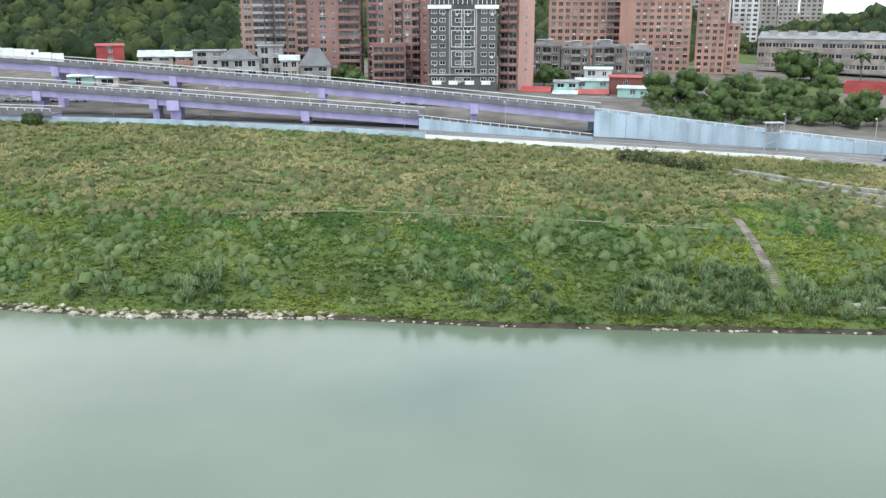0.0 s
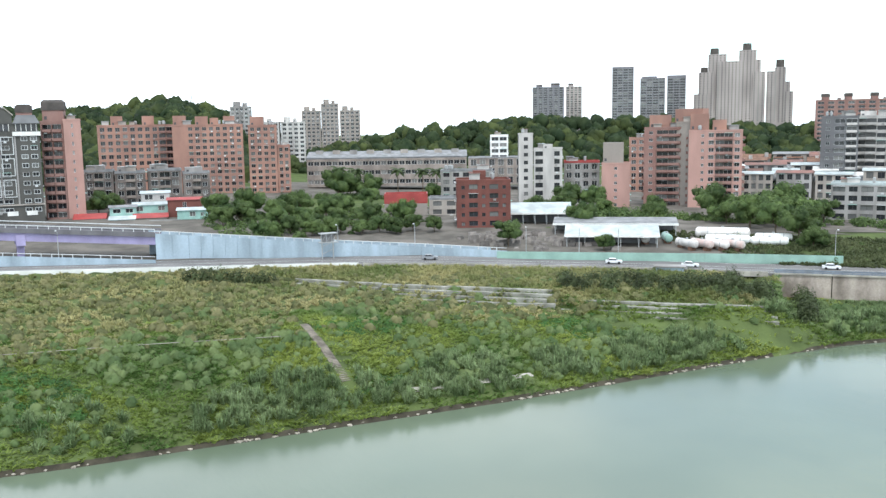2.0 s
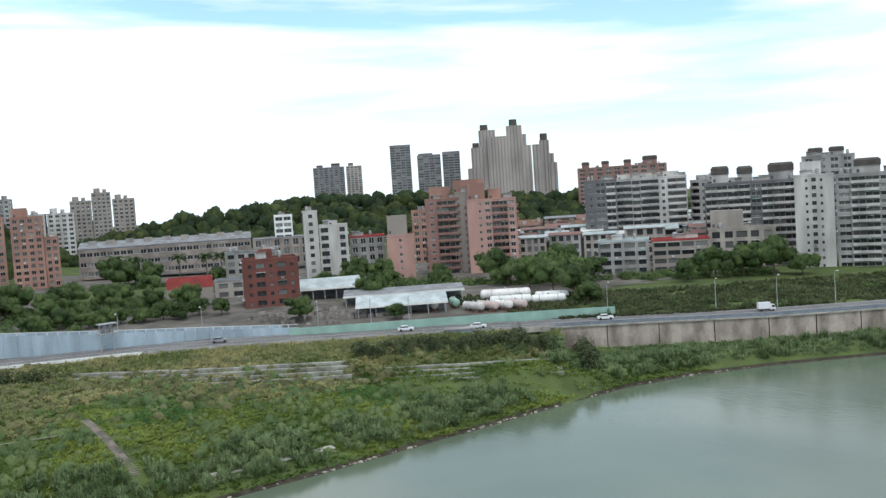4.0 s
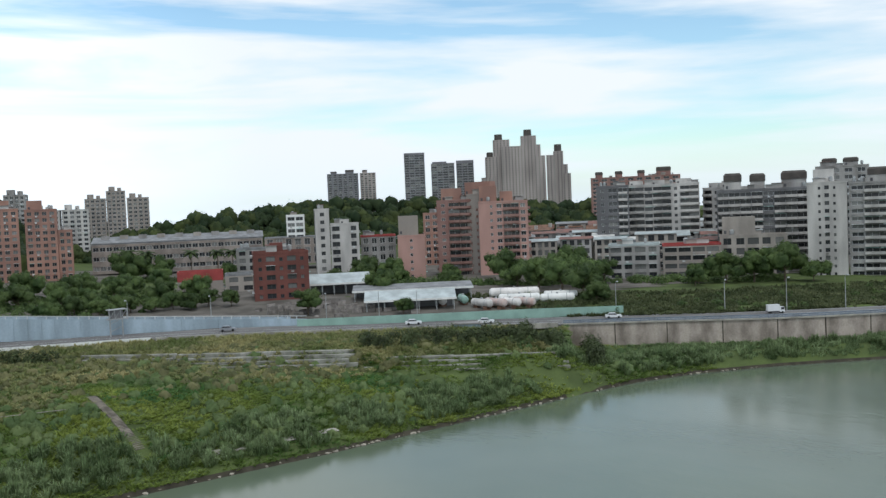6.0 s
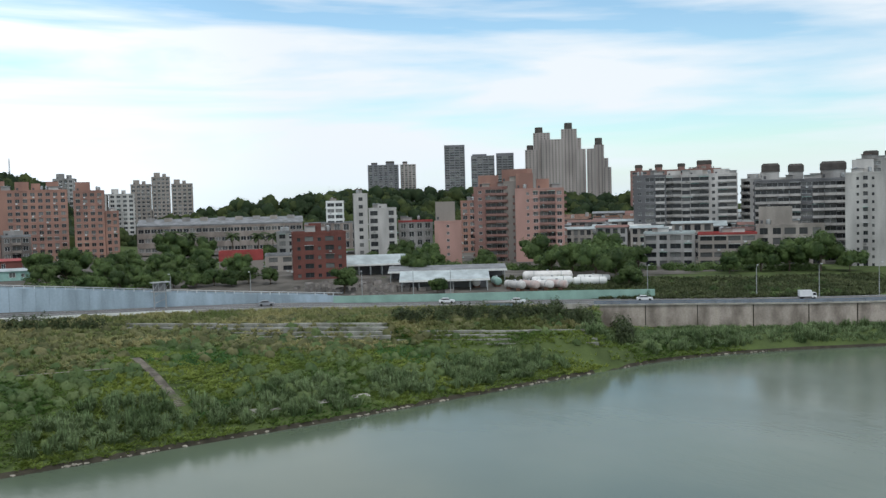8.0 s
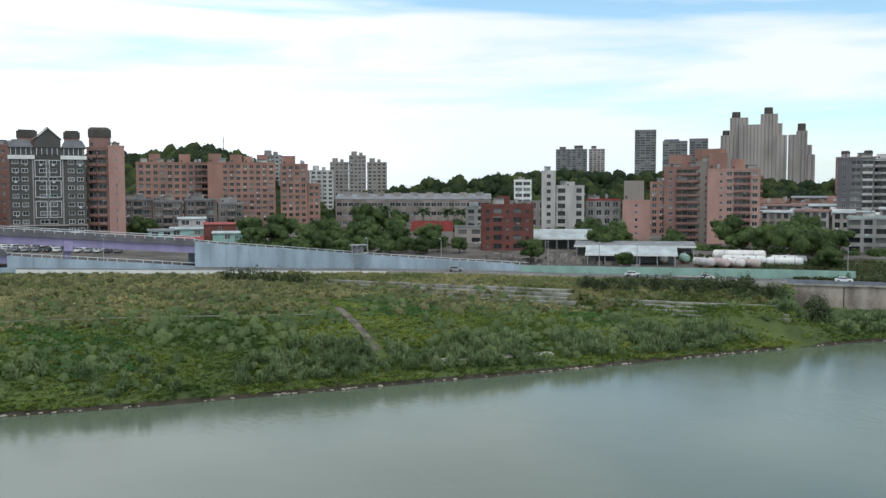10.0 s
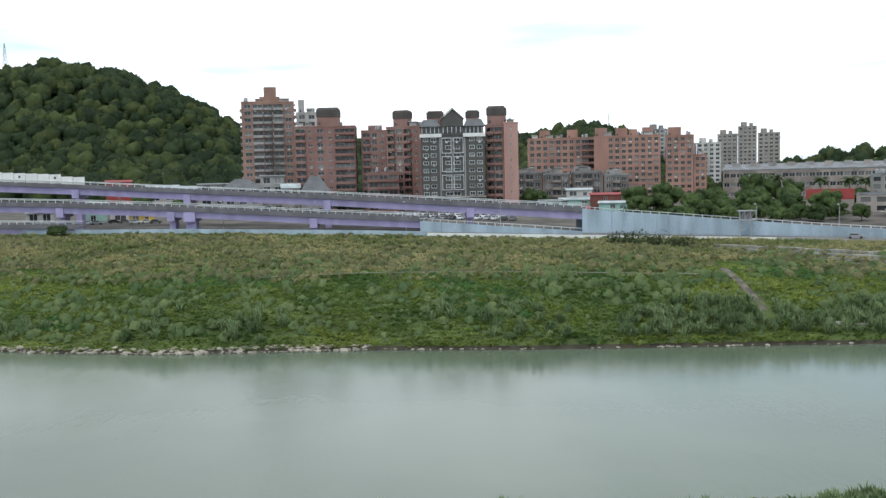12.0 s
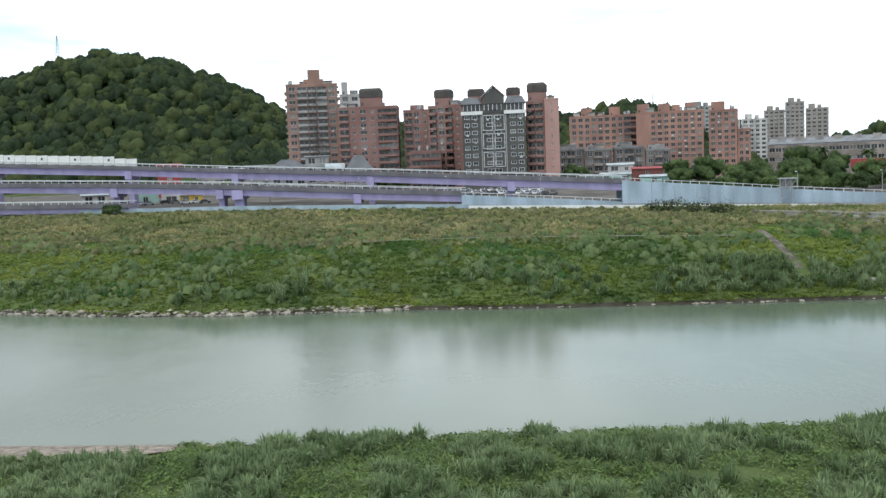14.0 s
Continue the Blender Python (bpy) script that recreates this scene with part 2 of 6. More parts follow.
def water_material():
    m = bpy.data.materials.new("river_water")
    m.use_nodes = True
    n, l = m.node_tree.nodes, m.node_tree.links
    b = n["Principled BSDF"]
    geo, mp = n.new("ShaderNodeNewGeometry"), n.new("ShaderNodeMapping")
    mp.inputs["Rotation"].default_value, mp.inputs["Scale"].default_value = (0, 0, 0.5), (1, 0.4, 1)
    l.new(geo.outputs["Position"], mp.inputs["Vector"])
    fine, broad, big, swell = (n.new("ShaderNodeTexNoise") for _ in range(4))
    for node, sc, det in ((fine, 1.1, 3), (broad, 0.022, 3), (big, 0.02, 3), (swell, 0.25, 2)):
        node.inputs["Scale"].default_value, node.inputs["Detail"].default_value = sc, det
    for node in (fine, broad, swell):
        l.new(mp.outputs["Vector"], node.inputs["Vector"])
    l.new(geo.outputs["Position"], big.inputs["Vector"])
    ramp = n.new("ShaderNodeValToRGB")
    ramp.color_ramp.elements[0].color, ramp.color_ramp.elements[1].color = (0.096, 0.126, 0.088, 1), (0.130, 0.162, 0.114, 1)
    ramp.color_ramp.elements[0].position, ramp.color_ramp.elements[1].position = 0.35, 0.65
    l.new(big.outputs["Fac"], ramp.inputs["Fac"])
    l.new(ramp.outputs["Color"], b.inputs["Base Color"])
    # calm slicks between patches that the breeze ruffles
    rr, ruffle = n.new("ShaderNodeMapRange"), n.new("ShaderNodeMapRange")
    for node, lo, hi in ((rr, 0.14, 0.21), (ruffle, 0.08, 0.5)):
        node.inputs[1].default_value, node.inputs[2].default_value, node.inputs[3].default_value, node.inputs[4].default_value = 0.42, 0.6, lo, hi
        l.new(broad.outputs["Fac"], node.inputs[0])
    l.new(rr.outputs[0], b.inputs["Roughness"])
    b.inputs["IOR"].default_value = 1.45
    both = n.new("ShaderNodeMath")
    both.operation = "MULTIPLY_ADD"
    l.new(fine.outputs["Fac"], both.inputs[0])
    both.inputs[1].default_value = 0.5
    l.new(swell.outputs["Fac"], both.inputs[2])
    bp = n.new("ShaderNodeBump")
    bp.inputs["Distance"].default_value = 0.12
    l.new(ruffle.outputs[0], bp.inputs["Strength"])
    l.new(both.outputs[0], bp.inputs["Height"])
    l.new(bp.outputs["Normal"], b.inputs["Normal"])
    return m


M_WATER = water_material()

# ---------------- mesh helpers ----------------


class MB:
    """Collects vertices, faces and material slots of one mesh."""

    def __init__(self):
        self.v, self.f, self.m = [], [], []

    def quad(self, a, b, c, d, mi=0):
        k = len(self.v)
        self.v += [tuple(a), tuple(b), tuple(c), tuple(d)]
        self.f.append((k, k + 1, k + 2, k + 3))
        self.m.append(mi)

    def poly(self, pts, mi=0):
        k = len(self.v)
        self.v += [tuple(p) for p in pts]
        self.f.append(tuple(range(k, k + len(pts))))
        self.m.append(mi)

    def box(self, x0, y0, z0, x1, y1, z1, mi=0, fr=None):
        k = len(self.v)
        c = [(x0, y0, z0), (x1, y0, z0), (x1, y1, z0), (x0, y1, z0), (x0, y0, z1), (x1, y0, z1), (x1, y1, z1), (x0, y1, z1)]
        if fr:
            c = [fr(*p) for p in c]
        self.v += c
        for q in ((0, 3, 2, 1), (4, 5, 6, 7), (0, 1, 5, 4), (1, 2, 6, 5), (2, 3, 7, 6), (3, 0, 4, 7)):
            self.f.append(tuple(k + i for i in q))
            self.m.append(mi)

    def tube(self, a, b, ra, rb, seg=8, mi=0, cap=True):
        a, b = Vector(a), Vector(b)
        q = (b - a).to_track_quat("Z", "Y")
        k = len(self.v)
        for p, r in ((a, ra), (b, rb)):
            for i in range(seg):
                t = 2 * math.pi * i / seg
                self.v.append(tuple(p + q @ Vector((r * math.cos(t), r * math.sin(t), 0))))
        for i in range(seg):
            j = (i + 1) % seg
            self.f.append((k + i, k + j, k + seg + j, k + seg + i))
            self.m.append(mi)
        if cap:
            self.f.append(tuple(k + i for i in reversed(range(seg))))
            self.f.append(tuple(k + seg + i for i in range(seg)))
            self.m += [mi, mi]

    def mesh(self, name, mats):
        me = bpy.data.meshes.new(name)
        me.from_pydata(self.v, [], self.f)
        for m in mats:
            me.materials.append(m)
        me.polygons.foreach_set("material_index", self.m)
        me.update()
        return me


def thing(name, loc, label, category, group="", kind=""):
    """An Empty at the base of a thing; its parts are given in world places."""
    root = new(name)
    root.location = loc
    root.empty_display_size = 0.5
    return tagged(root, label, category, group, kind)


def part(name, data, mats, parent, label="", m=None):
    """One mesh object under a thing; data is an MB or a mesh, m its place in the world."""
    me = data.mesh(name, mats) if isinstance(data, MB) else data
    ob = new(name, me)
    ob.parent = parent
    base = parent
    off = Matrix.Identity(4)
    while base:
        off = Matrix.Translation(base.location) @ off if base.parent is None else off
        base = base.parent
    ob.matrix_parent_inverse = off.inverted()
    ob.matrix_basis = m or Matrix.Identity(4)
    if label:
        tagged(ob, label)
    return ob


def solo(name, mb, mats, label, category, kind="", group=""):
    return tagged(new(name, mb.mesh(name, mats)), label, category, group, kind)


def tri_mesh(name, v, t, mat_):
    """A mesh from arrays of vertices and triangles."""
    me = bpy.data.meshes.new(name)
    me.vertices.add(len(v))
    me.vertices.foreach_set("co", np.asarray(v, np.float32).ravel())
    me.loops.add(t.size)
    me.loops.foreach_set("vertex_index", t.astype(np.int32).ravel())
    me.polygons.add(len(t))
    me.polygons.foreach_set("loop_start", np.arange(0, t.size, 3, dtype=np.int32))
    me.materials.append(mat_)
    me.update(calc_edges=True)
    return me


def frame_of(L, R):
    """Local frame of a front from its left and right ends: u along it, v inwards, and z."""
    L, R = Vector((*L, 0)), Vector((*R, 0))
    w = (R - L).length
    u = (R - L) / w
    v = Vector((-u.y, u.x, 0))
    return w, u, v, lambda a, b, z: tuple(L + u * a + v * b + Vector((0, 0, z)))


# ---------------- ground plan ----------------
SHORE_X = [-900, -200, -84, -60, -38, -8, 17, 60, 85, 105, 145, 163, 180, 199, 217, 300, 700]
SHORE_Y = [480, 203, 149.8, 141.6, 137.2, 136.2, 132.4, 129.2, 127.4, 126.8, 125.6, 124.4, 119.8, 110, 98, 35, -290]
ROAD_X = [-900, -300, -113, -68, -17, 10, 50, 92, 116, 139, 156, 171, 182, 196, 205, 214, 224, 233, 300, 700]
ROAD_Y = [560, 308, 268, 264, 253, 244.5, 233, 221, 208, 191.4, 178, 163, 154, 139.6, 129.4, 119.6, 111, 104, 51, -270]
ROADZ_X = [-900, -113, -68, -17, 27, 68, 92, 116, 139, 171, 182, 700]
ROADZ_Z = [14.5, 14, 13.5, 12.5, 11.5, 10.6, 10.1, 9.7, 9.2, 8.8, 8.6, 8.6]
NEAR_X = [-900, -60, -41, -20, 0, 36, 58, 70, 90, 900]
NEAR_Y = [90, 66, 64.5, 62.5, 62.5, 62.0, 59.5, 54, 30, -300]
TOE_X = [60, 74, 88.7, 117.5, 118.6, 153.6, 160, 176]
TOE_Y = [210, 197.4, 180.4, 157.6, 154.2, 128.2, 138, 154]
TERR_X, TERR_Z = [70, 89, 119, 123, 154], [10.3, 10.2, 9.4, 8.0, 7.0]
SCALE_X, SCALE_S = [60, 90, 116, 134, 150, 157, 180], [1, 0.82, 0.67, 0.75, 1.5, 1.15, 0.9]
PROF_D, PROF_Z = [0, 0.6, 1.8, 11, 22, 32, 60, 400], [-0.3, 0.5, 1.1, 4.7, 7.4, 9.0, 9.4, 9.6]


def ys(x): return np.interp(x, SHORE_X, SHORE_Y)
def yr(x): return np.interp(x, ROAD_X, ROAD_Y)
def zr(x): return np.interp(x, ROADZ_X, ROADZ_Z)
def zc(x): return np.interp(x, [-300, 0, 150, 250, 600], [16, 14.5, 13.2, 10, 10])
def bump2(x, y, cx, cy, rx, ry): return np.exp(-((x - cx) / rx) ** 2 - ((y - cy) / ry) ** 2)


def ground_z(x, y):
    """Height of the ground sheet."""
    x, y = np.asarray(x, float), np.asarray(y, float)
    s, r, road = ys(x), yr(x), zr(x)
    d, D = y - s, np.maximum(r - s, 1)
    z = np.interp(d, PROF_D, PROF_Z) * np.interp(x, SCALE_X, SCALE_S)
    # upper field climbs to the road
    k = np.clip((d - 40) / np.maximum(D - 44, 5), 0, 1)
    z = np.where((x < 90) & (d > 40), z + k * (road - 0.7 - z), z)
    toe = np.interp(x, TOE_X, TOE_Y)
    bench = np.interp(x, TERR_X, TERR_Z) - 0.5
    q, q2 = np.clip((y - toe) / 7.5, 0, 1), np.clip((y - toe - 10) / 8.0, 0, 1)
    stepped = z + q * (bench - z)
    stepped = stepped + q2 * (road - 0.5 - stepped)
    inside = (x - 155.5) < (y - 134) * 1.02
    z = np.where((x >= 70) & (x < 185) & (y > toe) & inside, stepped, z)
    z = np.where((x >= 157) & ~inside, np.minimum(z, 3.0), z)
    behind = y > r + np.where(x >= 166, 4.5, 0)
    z = np.where(behind, road - 0.06, z)
    c = np.clip((y - r - 24) / 60, 0, 1)
    z = np.where(behind, z + c * (zc(x) - z), z)
    # hills behind the town
    hill = (np.interp(x * 720 / np.maximum(y, 450), [-900, -600, -420, -347, -299, -266, -213, -159, -125, -90, -40, 20, 97, 148, 175, 200, 214, 235], [60, 78, 85, 83, 99, 102, 90, 67, 44, 30, 36, 38, 39, 46, 44, 34, 12, 0])
            * np.exp(-((y - 720) / 130) ** 2))
    z = np.where(behind, z + hill, z)
    z = np.where(behind, z + 45 * bump2(x, y, 90, 1000, 330, 120), z)
    z = np.where(behind, z + 23 * bump2(x, y, 350, 700, 80, 70) + 27 * bump2(x, y, 465, 680, 80, 75) + 27 * bump2(x, y, 580, 640, 80, 80) + 22 * bump2(x, y, 700, 560, 110, 80), z)
    z = np.where(behind, z + 2 * np.sin(x * 0.021 + 1) * np.sin(y * 0.017) * np.clip((y - 520) / 150, 0, 1), z)
    nd = np.interp(x, NEAR_X, NEAR_Y) - y
    zn = np.interp(nd, [-6, 0, 1, 5, 14, 60, 400], [-2.2, 0.0, 0.25, 0.7, 1.5, 1.8, 3.0])
    z = np.where(d < 0, np.maximum(np.interp(-d, [0, 6, 12], [-0.3, -1.8, -2.2]), zn), z)
    return z


def build_ground():
    def lines(a, b, step, lo, hi):
        mid = np.arange(a, b + 0.1, step)
        out = [mid]
        t, st, left = a, step, []
        while t > lo:
            st *= 1.25
            t -= st
            left.append(t)
        t, st, right = b, step, []
        while t < hi:
            st *= 1.2
            t += st
            right.append(t)
        return np.array(left[::-1] + list(mid) + right)
    gx, gy = lines(-190, 330, 2.2, -4600, 4600), lines(20, 300, 1.8, -900, 4700)
    X, Y = np.meshgrid(gx, gy)
    Z = ground_z(X, Y)
    rng = np.random.default_rng(5)
    Z = Z + (rng.random(Z.shape) - 0.5) * 0.25 * ((Y < yr(X) - 2) & (Z > 0.4))
    n, m = X.shape
    v = np.stack([X.ravel(), Y.ravel(), Z.ravel()], 1)
    i = (np.arange(n - 1)[:, None] * m + np.arange(m - 1)[None]).ravel()
    t = np.concatenate([np.stack([i, i + 1, i + m + 1], 1), np.stack([i, i + m + 1, i + m], 1)])
    ob = new("ground", tri_mesh("ground", v, t, M_GROUND))
    tagged(ob, "overgrown riverside ground of grass and bare soil", "ground", kind="structure")


build_ground()
mb = MB()
mb.quad((-2500, -700, 0), (2500, -700, 0), (2500, 900, 0), (-2500, 900, 0))
# the sheet of water lies below every bank
solo("water", mb, [M_WATER], "calm grey-green river water with faint ripples", "river", kind="structure")


def strip(mb, xs, f0, f1, z, mi=0, lift=0.0):
    for a, b in zip(xs[:-1], xs[1:]):
        mb.quad((a, f0(a), z(a) + lift), (b, f0(b), z(b) + lift), (b, f1(b), z(b) + lift), (a, f1(a), z(a) + lift), mi)


def road_dir(x):
    d = Vector((4.0, float(yr(x + 2) - yr(x - 2)), 0)).normalized()
    return d, Vector((-d.y, d.x, 0))


def along(x, off, z=0.0):
    """A point off metres inland from the road's near edge."""
    d, nrm = road_dir(x)
    return Vector((x, float(yr(x)), float(zr(x)) + z)) + nrm * off


RX = [float(x) for x in np.concatenate([np.arange(-420, -120, 20), np.arange(-120, 300, 4.0), np.arange(300, 700, 25)])]


def ribbon(name, o0, o1, z0, z1, mat_, label, category, xs=RX, kind="structure"):
    """A bar that follows the road, from offset o0 to o1 and height z0 to z1."""
    mb = MB()
    ring = [[along(x, o0, z0), along(x, o1, z0), along(x, o1, z1), along(x, o0, z1)] for x in xs]
    for a, b in zip(ring[:-1], ring[1:]):
        for i in range(4):
            j = (i + 1) % 4
            mb.quad(a[j], a[i], b[i], b[j])
    mb.poly(ring[0])
    mb.poly(ring[-1][::-1])
    return solo(name, mb, [mat_], label, category, kind=kind)


ribbon("road", 0.35, 15.5, -0.6, 0.05, M_ASPHALT, "grey asphalt riverside expressway", "road")
for o_ in (1.3, 5.0, 8.6, 14.4):
    ribbon("road_marking", o_, o_ + 0.16, 0.03, 0.056, M_RAIL, "thin white painted line along the expressway", "road marking", xs=[x for x in RX if -120 < x < 330])

# ---------------- buildings ----------------
WINDOW_MESH = {}


def window_mesh(w, h, frame_mat, kind):
    """A glazed window, its frame and mullions, centred on its opening; it faces -y."""
    key = (round(w, 1), round(h, 1), frame_mat.name, kind)
    if key not in WINDOW_MESH:
        w, h = key[0], key[1]
        mb = MB()
        t, e, f = (0.09, 0.0, -0.06) if kind != "surround" else (0.16, 0.12, -0.36)
        xs, zs = [-w / 2 - e, -w / 2 - e + t, -0.045, 0.045, w / 2 + e - t, w / 2 + e], [-h / 2 - e, -h / 2 - e + t, h / 2 + e - t, h / 2 + e]
        mb.v += [(x, f, z) for z in zs for x in xs] + [(x, 0.0, z) for z in zs[1:3] for x in xs[1:5]]
        for r in range(3):
            for c in range(5):
                if r == 1 and c in (1, 3):
                    a = 24 + (c - 1)
                    q = (r * 6 + c, r * 6 + c + 1, (r + 1) * 6 + c + 1, (r + 1) * 6 + c)
                    p = (a, a + 1, a + 5, a + 4)
                    mb.f.append(p)
                    mb.m.append(0)
                    for k in range(4):
                        mb.f.append((q[k], q[(k + 1) % 4], p[(k + 1) % 4], p[k]))
                        mb.m.append(1)
                else:
                    mb.f.append((r * 6 + c, r * 6 + c + 1, (r + 1) * 6 + c + 1, (r + 1) * 6 + c))
                    mb.m.append(1)
        WINDOW_MESH[key] = mb.mesh("window", [M_GLASS, frame_mat])
    return WINDOW_MESH[key]


def balcony_mesh(w, mat_):
    key = ("balcony", round(w, 1), mat_.name)
    if key not in WINDOW_MESH:
        w = key[1]
        mb = MB()
        mb.box(-w / 2, -1.1, 0, w / 2, 0, 0.16)
        mb.box(-w / 2, -1.1, 0.16, w / 2, -0.98, 1.05)
        mb.box(-w / 2, -0.98, 0.16, -w / 2 + 0.12, 0, 1.05)
        mb.box(w / 2 - 0.12, -0.98, 0.16, w / 2, 0, 1.05)
        WINDOW_MESH[key] = mb.mesh("balcony", [mat_])
    return WINDOW_MESH[key]


def round_balcony_mesh(r, mat_):
    key = ("round", r, mat_.name)
    if key not in WINDOW_MESH:
        mb = MB()
        n = 8
        pts = [(-r * math.cos(math.pi * i / n), -0.75 * r * math.sin(math.pi * i / n)) for i in range(n + 1)]
        for z0, z1 in ((0, 0.18), (0.2, 1.0)):
            for a, b in zip(pts[:-1], pts[1:]):
                mb.quad((*a, z0), (*b, z0), (*b, z1), (*a, z1))
            mb.poly([(*p, z1) for p in pts])
        WINDOW_MESH[key] = mb.mesh("balcony", [mat_])
    return WINDOW_MESH[key]


def facade(root, mb, o, u, nrm, width, z0, z1, floors, pattern, fmat, bmat, sill=0.9, head=0.45, kind="", ground=0, slot=0, pad=0.4):
    """A wall with real openings. pattern: one letter a bay; w window, W wide window, b balcony, B balcony from bay to bay, r round balcony, s small window, . blind."""
    n = len(pattern)
    bay = (width - 2 * pad) / n if n else width
    fh = (z1 - z0) / floors
    inw = -nrm

    def P(a, z, dp=0.0):
        return o + u * a + inw * dp + Vector((0, 0, z))
    yaw = math.atan2(u.y, u.x)
    rnd, clutter = random.Random(int(abs(o.x * 7 + o.y * 13 + width * 31))), MB()
    for fl in range(floors):
        za = z0 + fl * fh
        zb = za + fh
        a = 0.0
        for i, ch in enumerate(pattern if fl >= ground else "." * n):
            if ch == ".":
                continue
            frac = {"w": 0.62, "W": 0.86, "b": 0.9, "B": 0.985, "r": 0.9, "s": 0.34}[ch]
            u0 = pad + i * bay + bay * (1 - frac) / 2
            u1 = u0 + bay * frac
            zl = za + (sill if ch not in "bBr" else 0.12)
            zh = zb - (head if ch != "s" else head + 0.4)
            if u0 > a:
                mb.quad(P(a, za), P(u0, za), P(u0, zb), P(a, zb), slot)
            mb.quad(P(u0, za), P(u1, za), P(u1, zl), P(u0, zl), slot)
            mb.quad(P(u0, zh), P(u1, zh), P(u1, zb), P(u0, zb), slot)
            dp = 0.28 if ch not in "bBr" else (0.3 if rnd.random() < 0.3 else 1.3)
            mb.quad(P(u0, zl), P(u1, zl), P(u1, zl, dp), P(u0, zl, dp), slot)
            mb.quad(P(u0, zh, dp), P(u1, zh, dp), P(u1, zh), P(u0, zh), slot)
            mb.quad(P(u0, zl, dp), P(u0, zh, dp), P(u0, zh), P(u0, zl), slot)
            mb.quad(P(u1, zl), P(u1, zh), P(u1, zh, dp), P(u1, zl, dp), slot)
            c = P((u0 + u1) / 2, (zl + zh) / 2, dp)
            part("window", window_mesh(u1 - u0, zh - zl, fmat, kind if ch in "wW" else ""), None, root, m=Matrix.Translation(c) @ Matrix.Rotation(yaw, 4, "Z"))
            if ch in "bB":
                part("balcony", balcony_mesh(u1 - u0, bmat), None, root, m=Matrix.Translation(P((u0 + u1) / 2, za, 0.004)) @ Matrix.Rotation(yaw, 4, "Z"))
            if ch == "r":
                part("balcony", round_balcony_mesh(round((u1 - u0) / 2, 1), bmat), None, root, m=Matrix.Translation(P((u0 + u1) / 2, za, 0.004)) @ Matrix.Rotation(yaw, 4, "Z"))
            if ch in "wWbB" and width < 60 and rnd.random() < 0.5:
                fr2 = lambda p, q, z: tuple(o + u * p + nrm * q + Vector((0, 0, z)))
                c0 = u0 + (u1 - u0) * 0.5 * rnd.random()
                if rnd.random() < 0.5:
                    clutter.box(c0, 0.004, zl - 0.75, c0 + 0.9, 0.4, zl - 0.15, rnd.randrange(2), fr2)
                else:
                    clutter.box(u0 - 0.1, 0.004, zh + 0.02, u1 + 0.1, 0.7, zh + 0.12, rnd.randrange(3), fr2)
            a = u1
        if a < width:
            mb.quad(P(a, za), P(width, za), P(width, zb), P(a, zb), slot)
    if clutter.f:
        tagged(part("awning", clutter, [M_RAIL, M_GREYW, M_TEAL], root), kind="stuff")


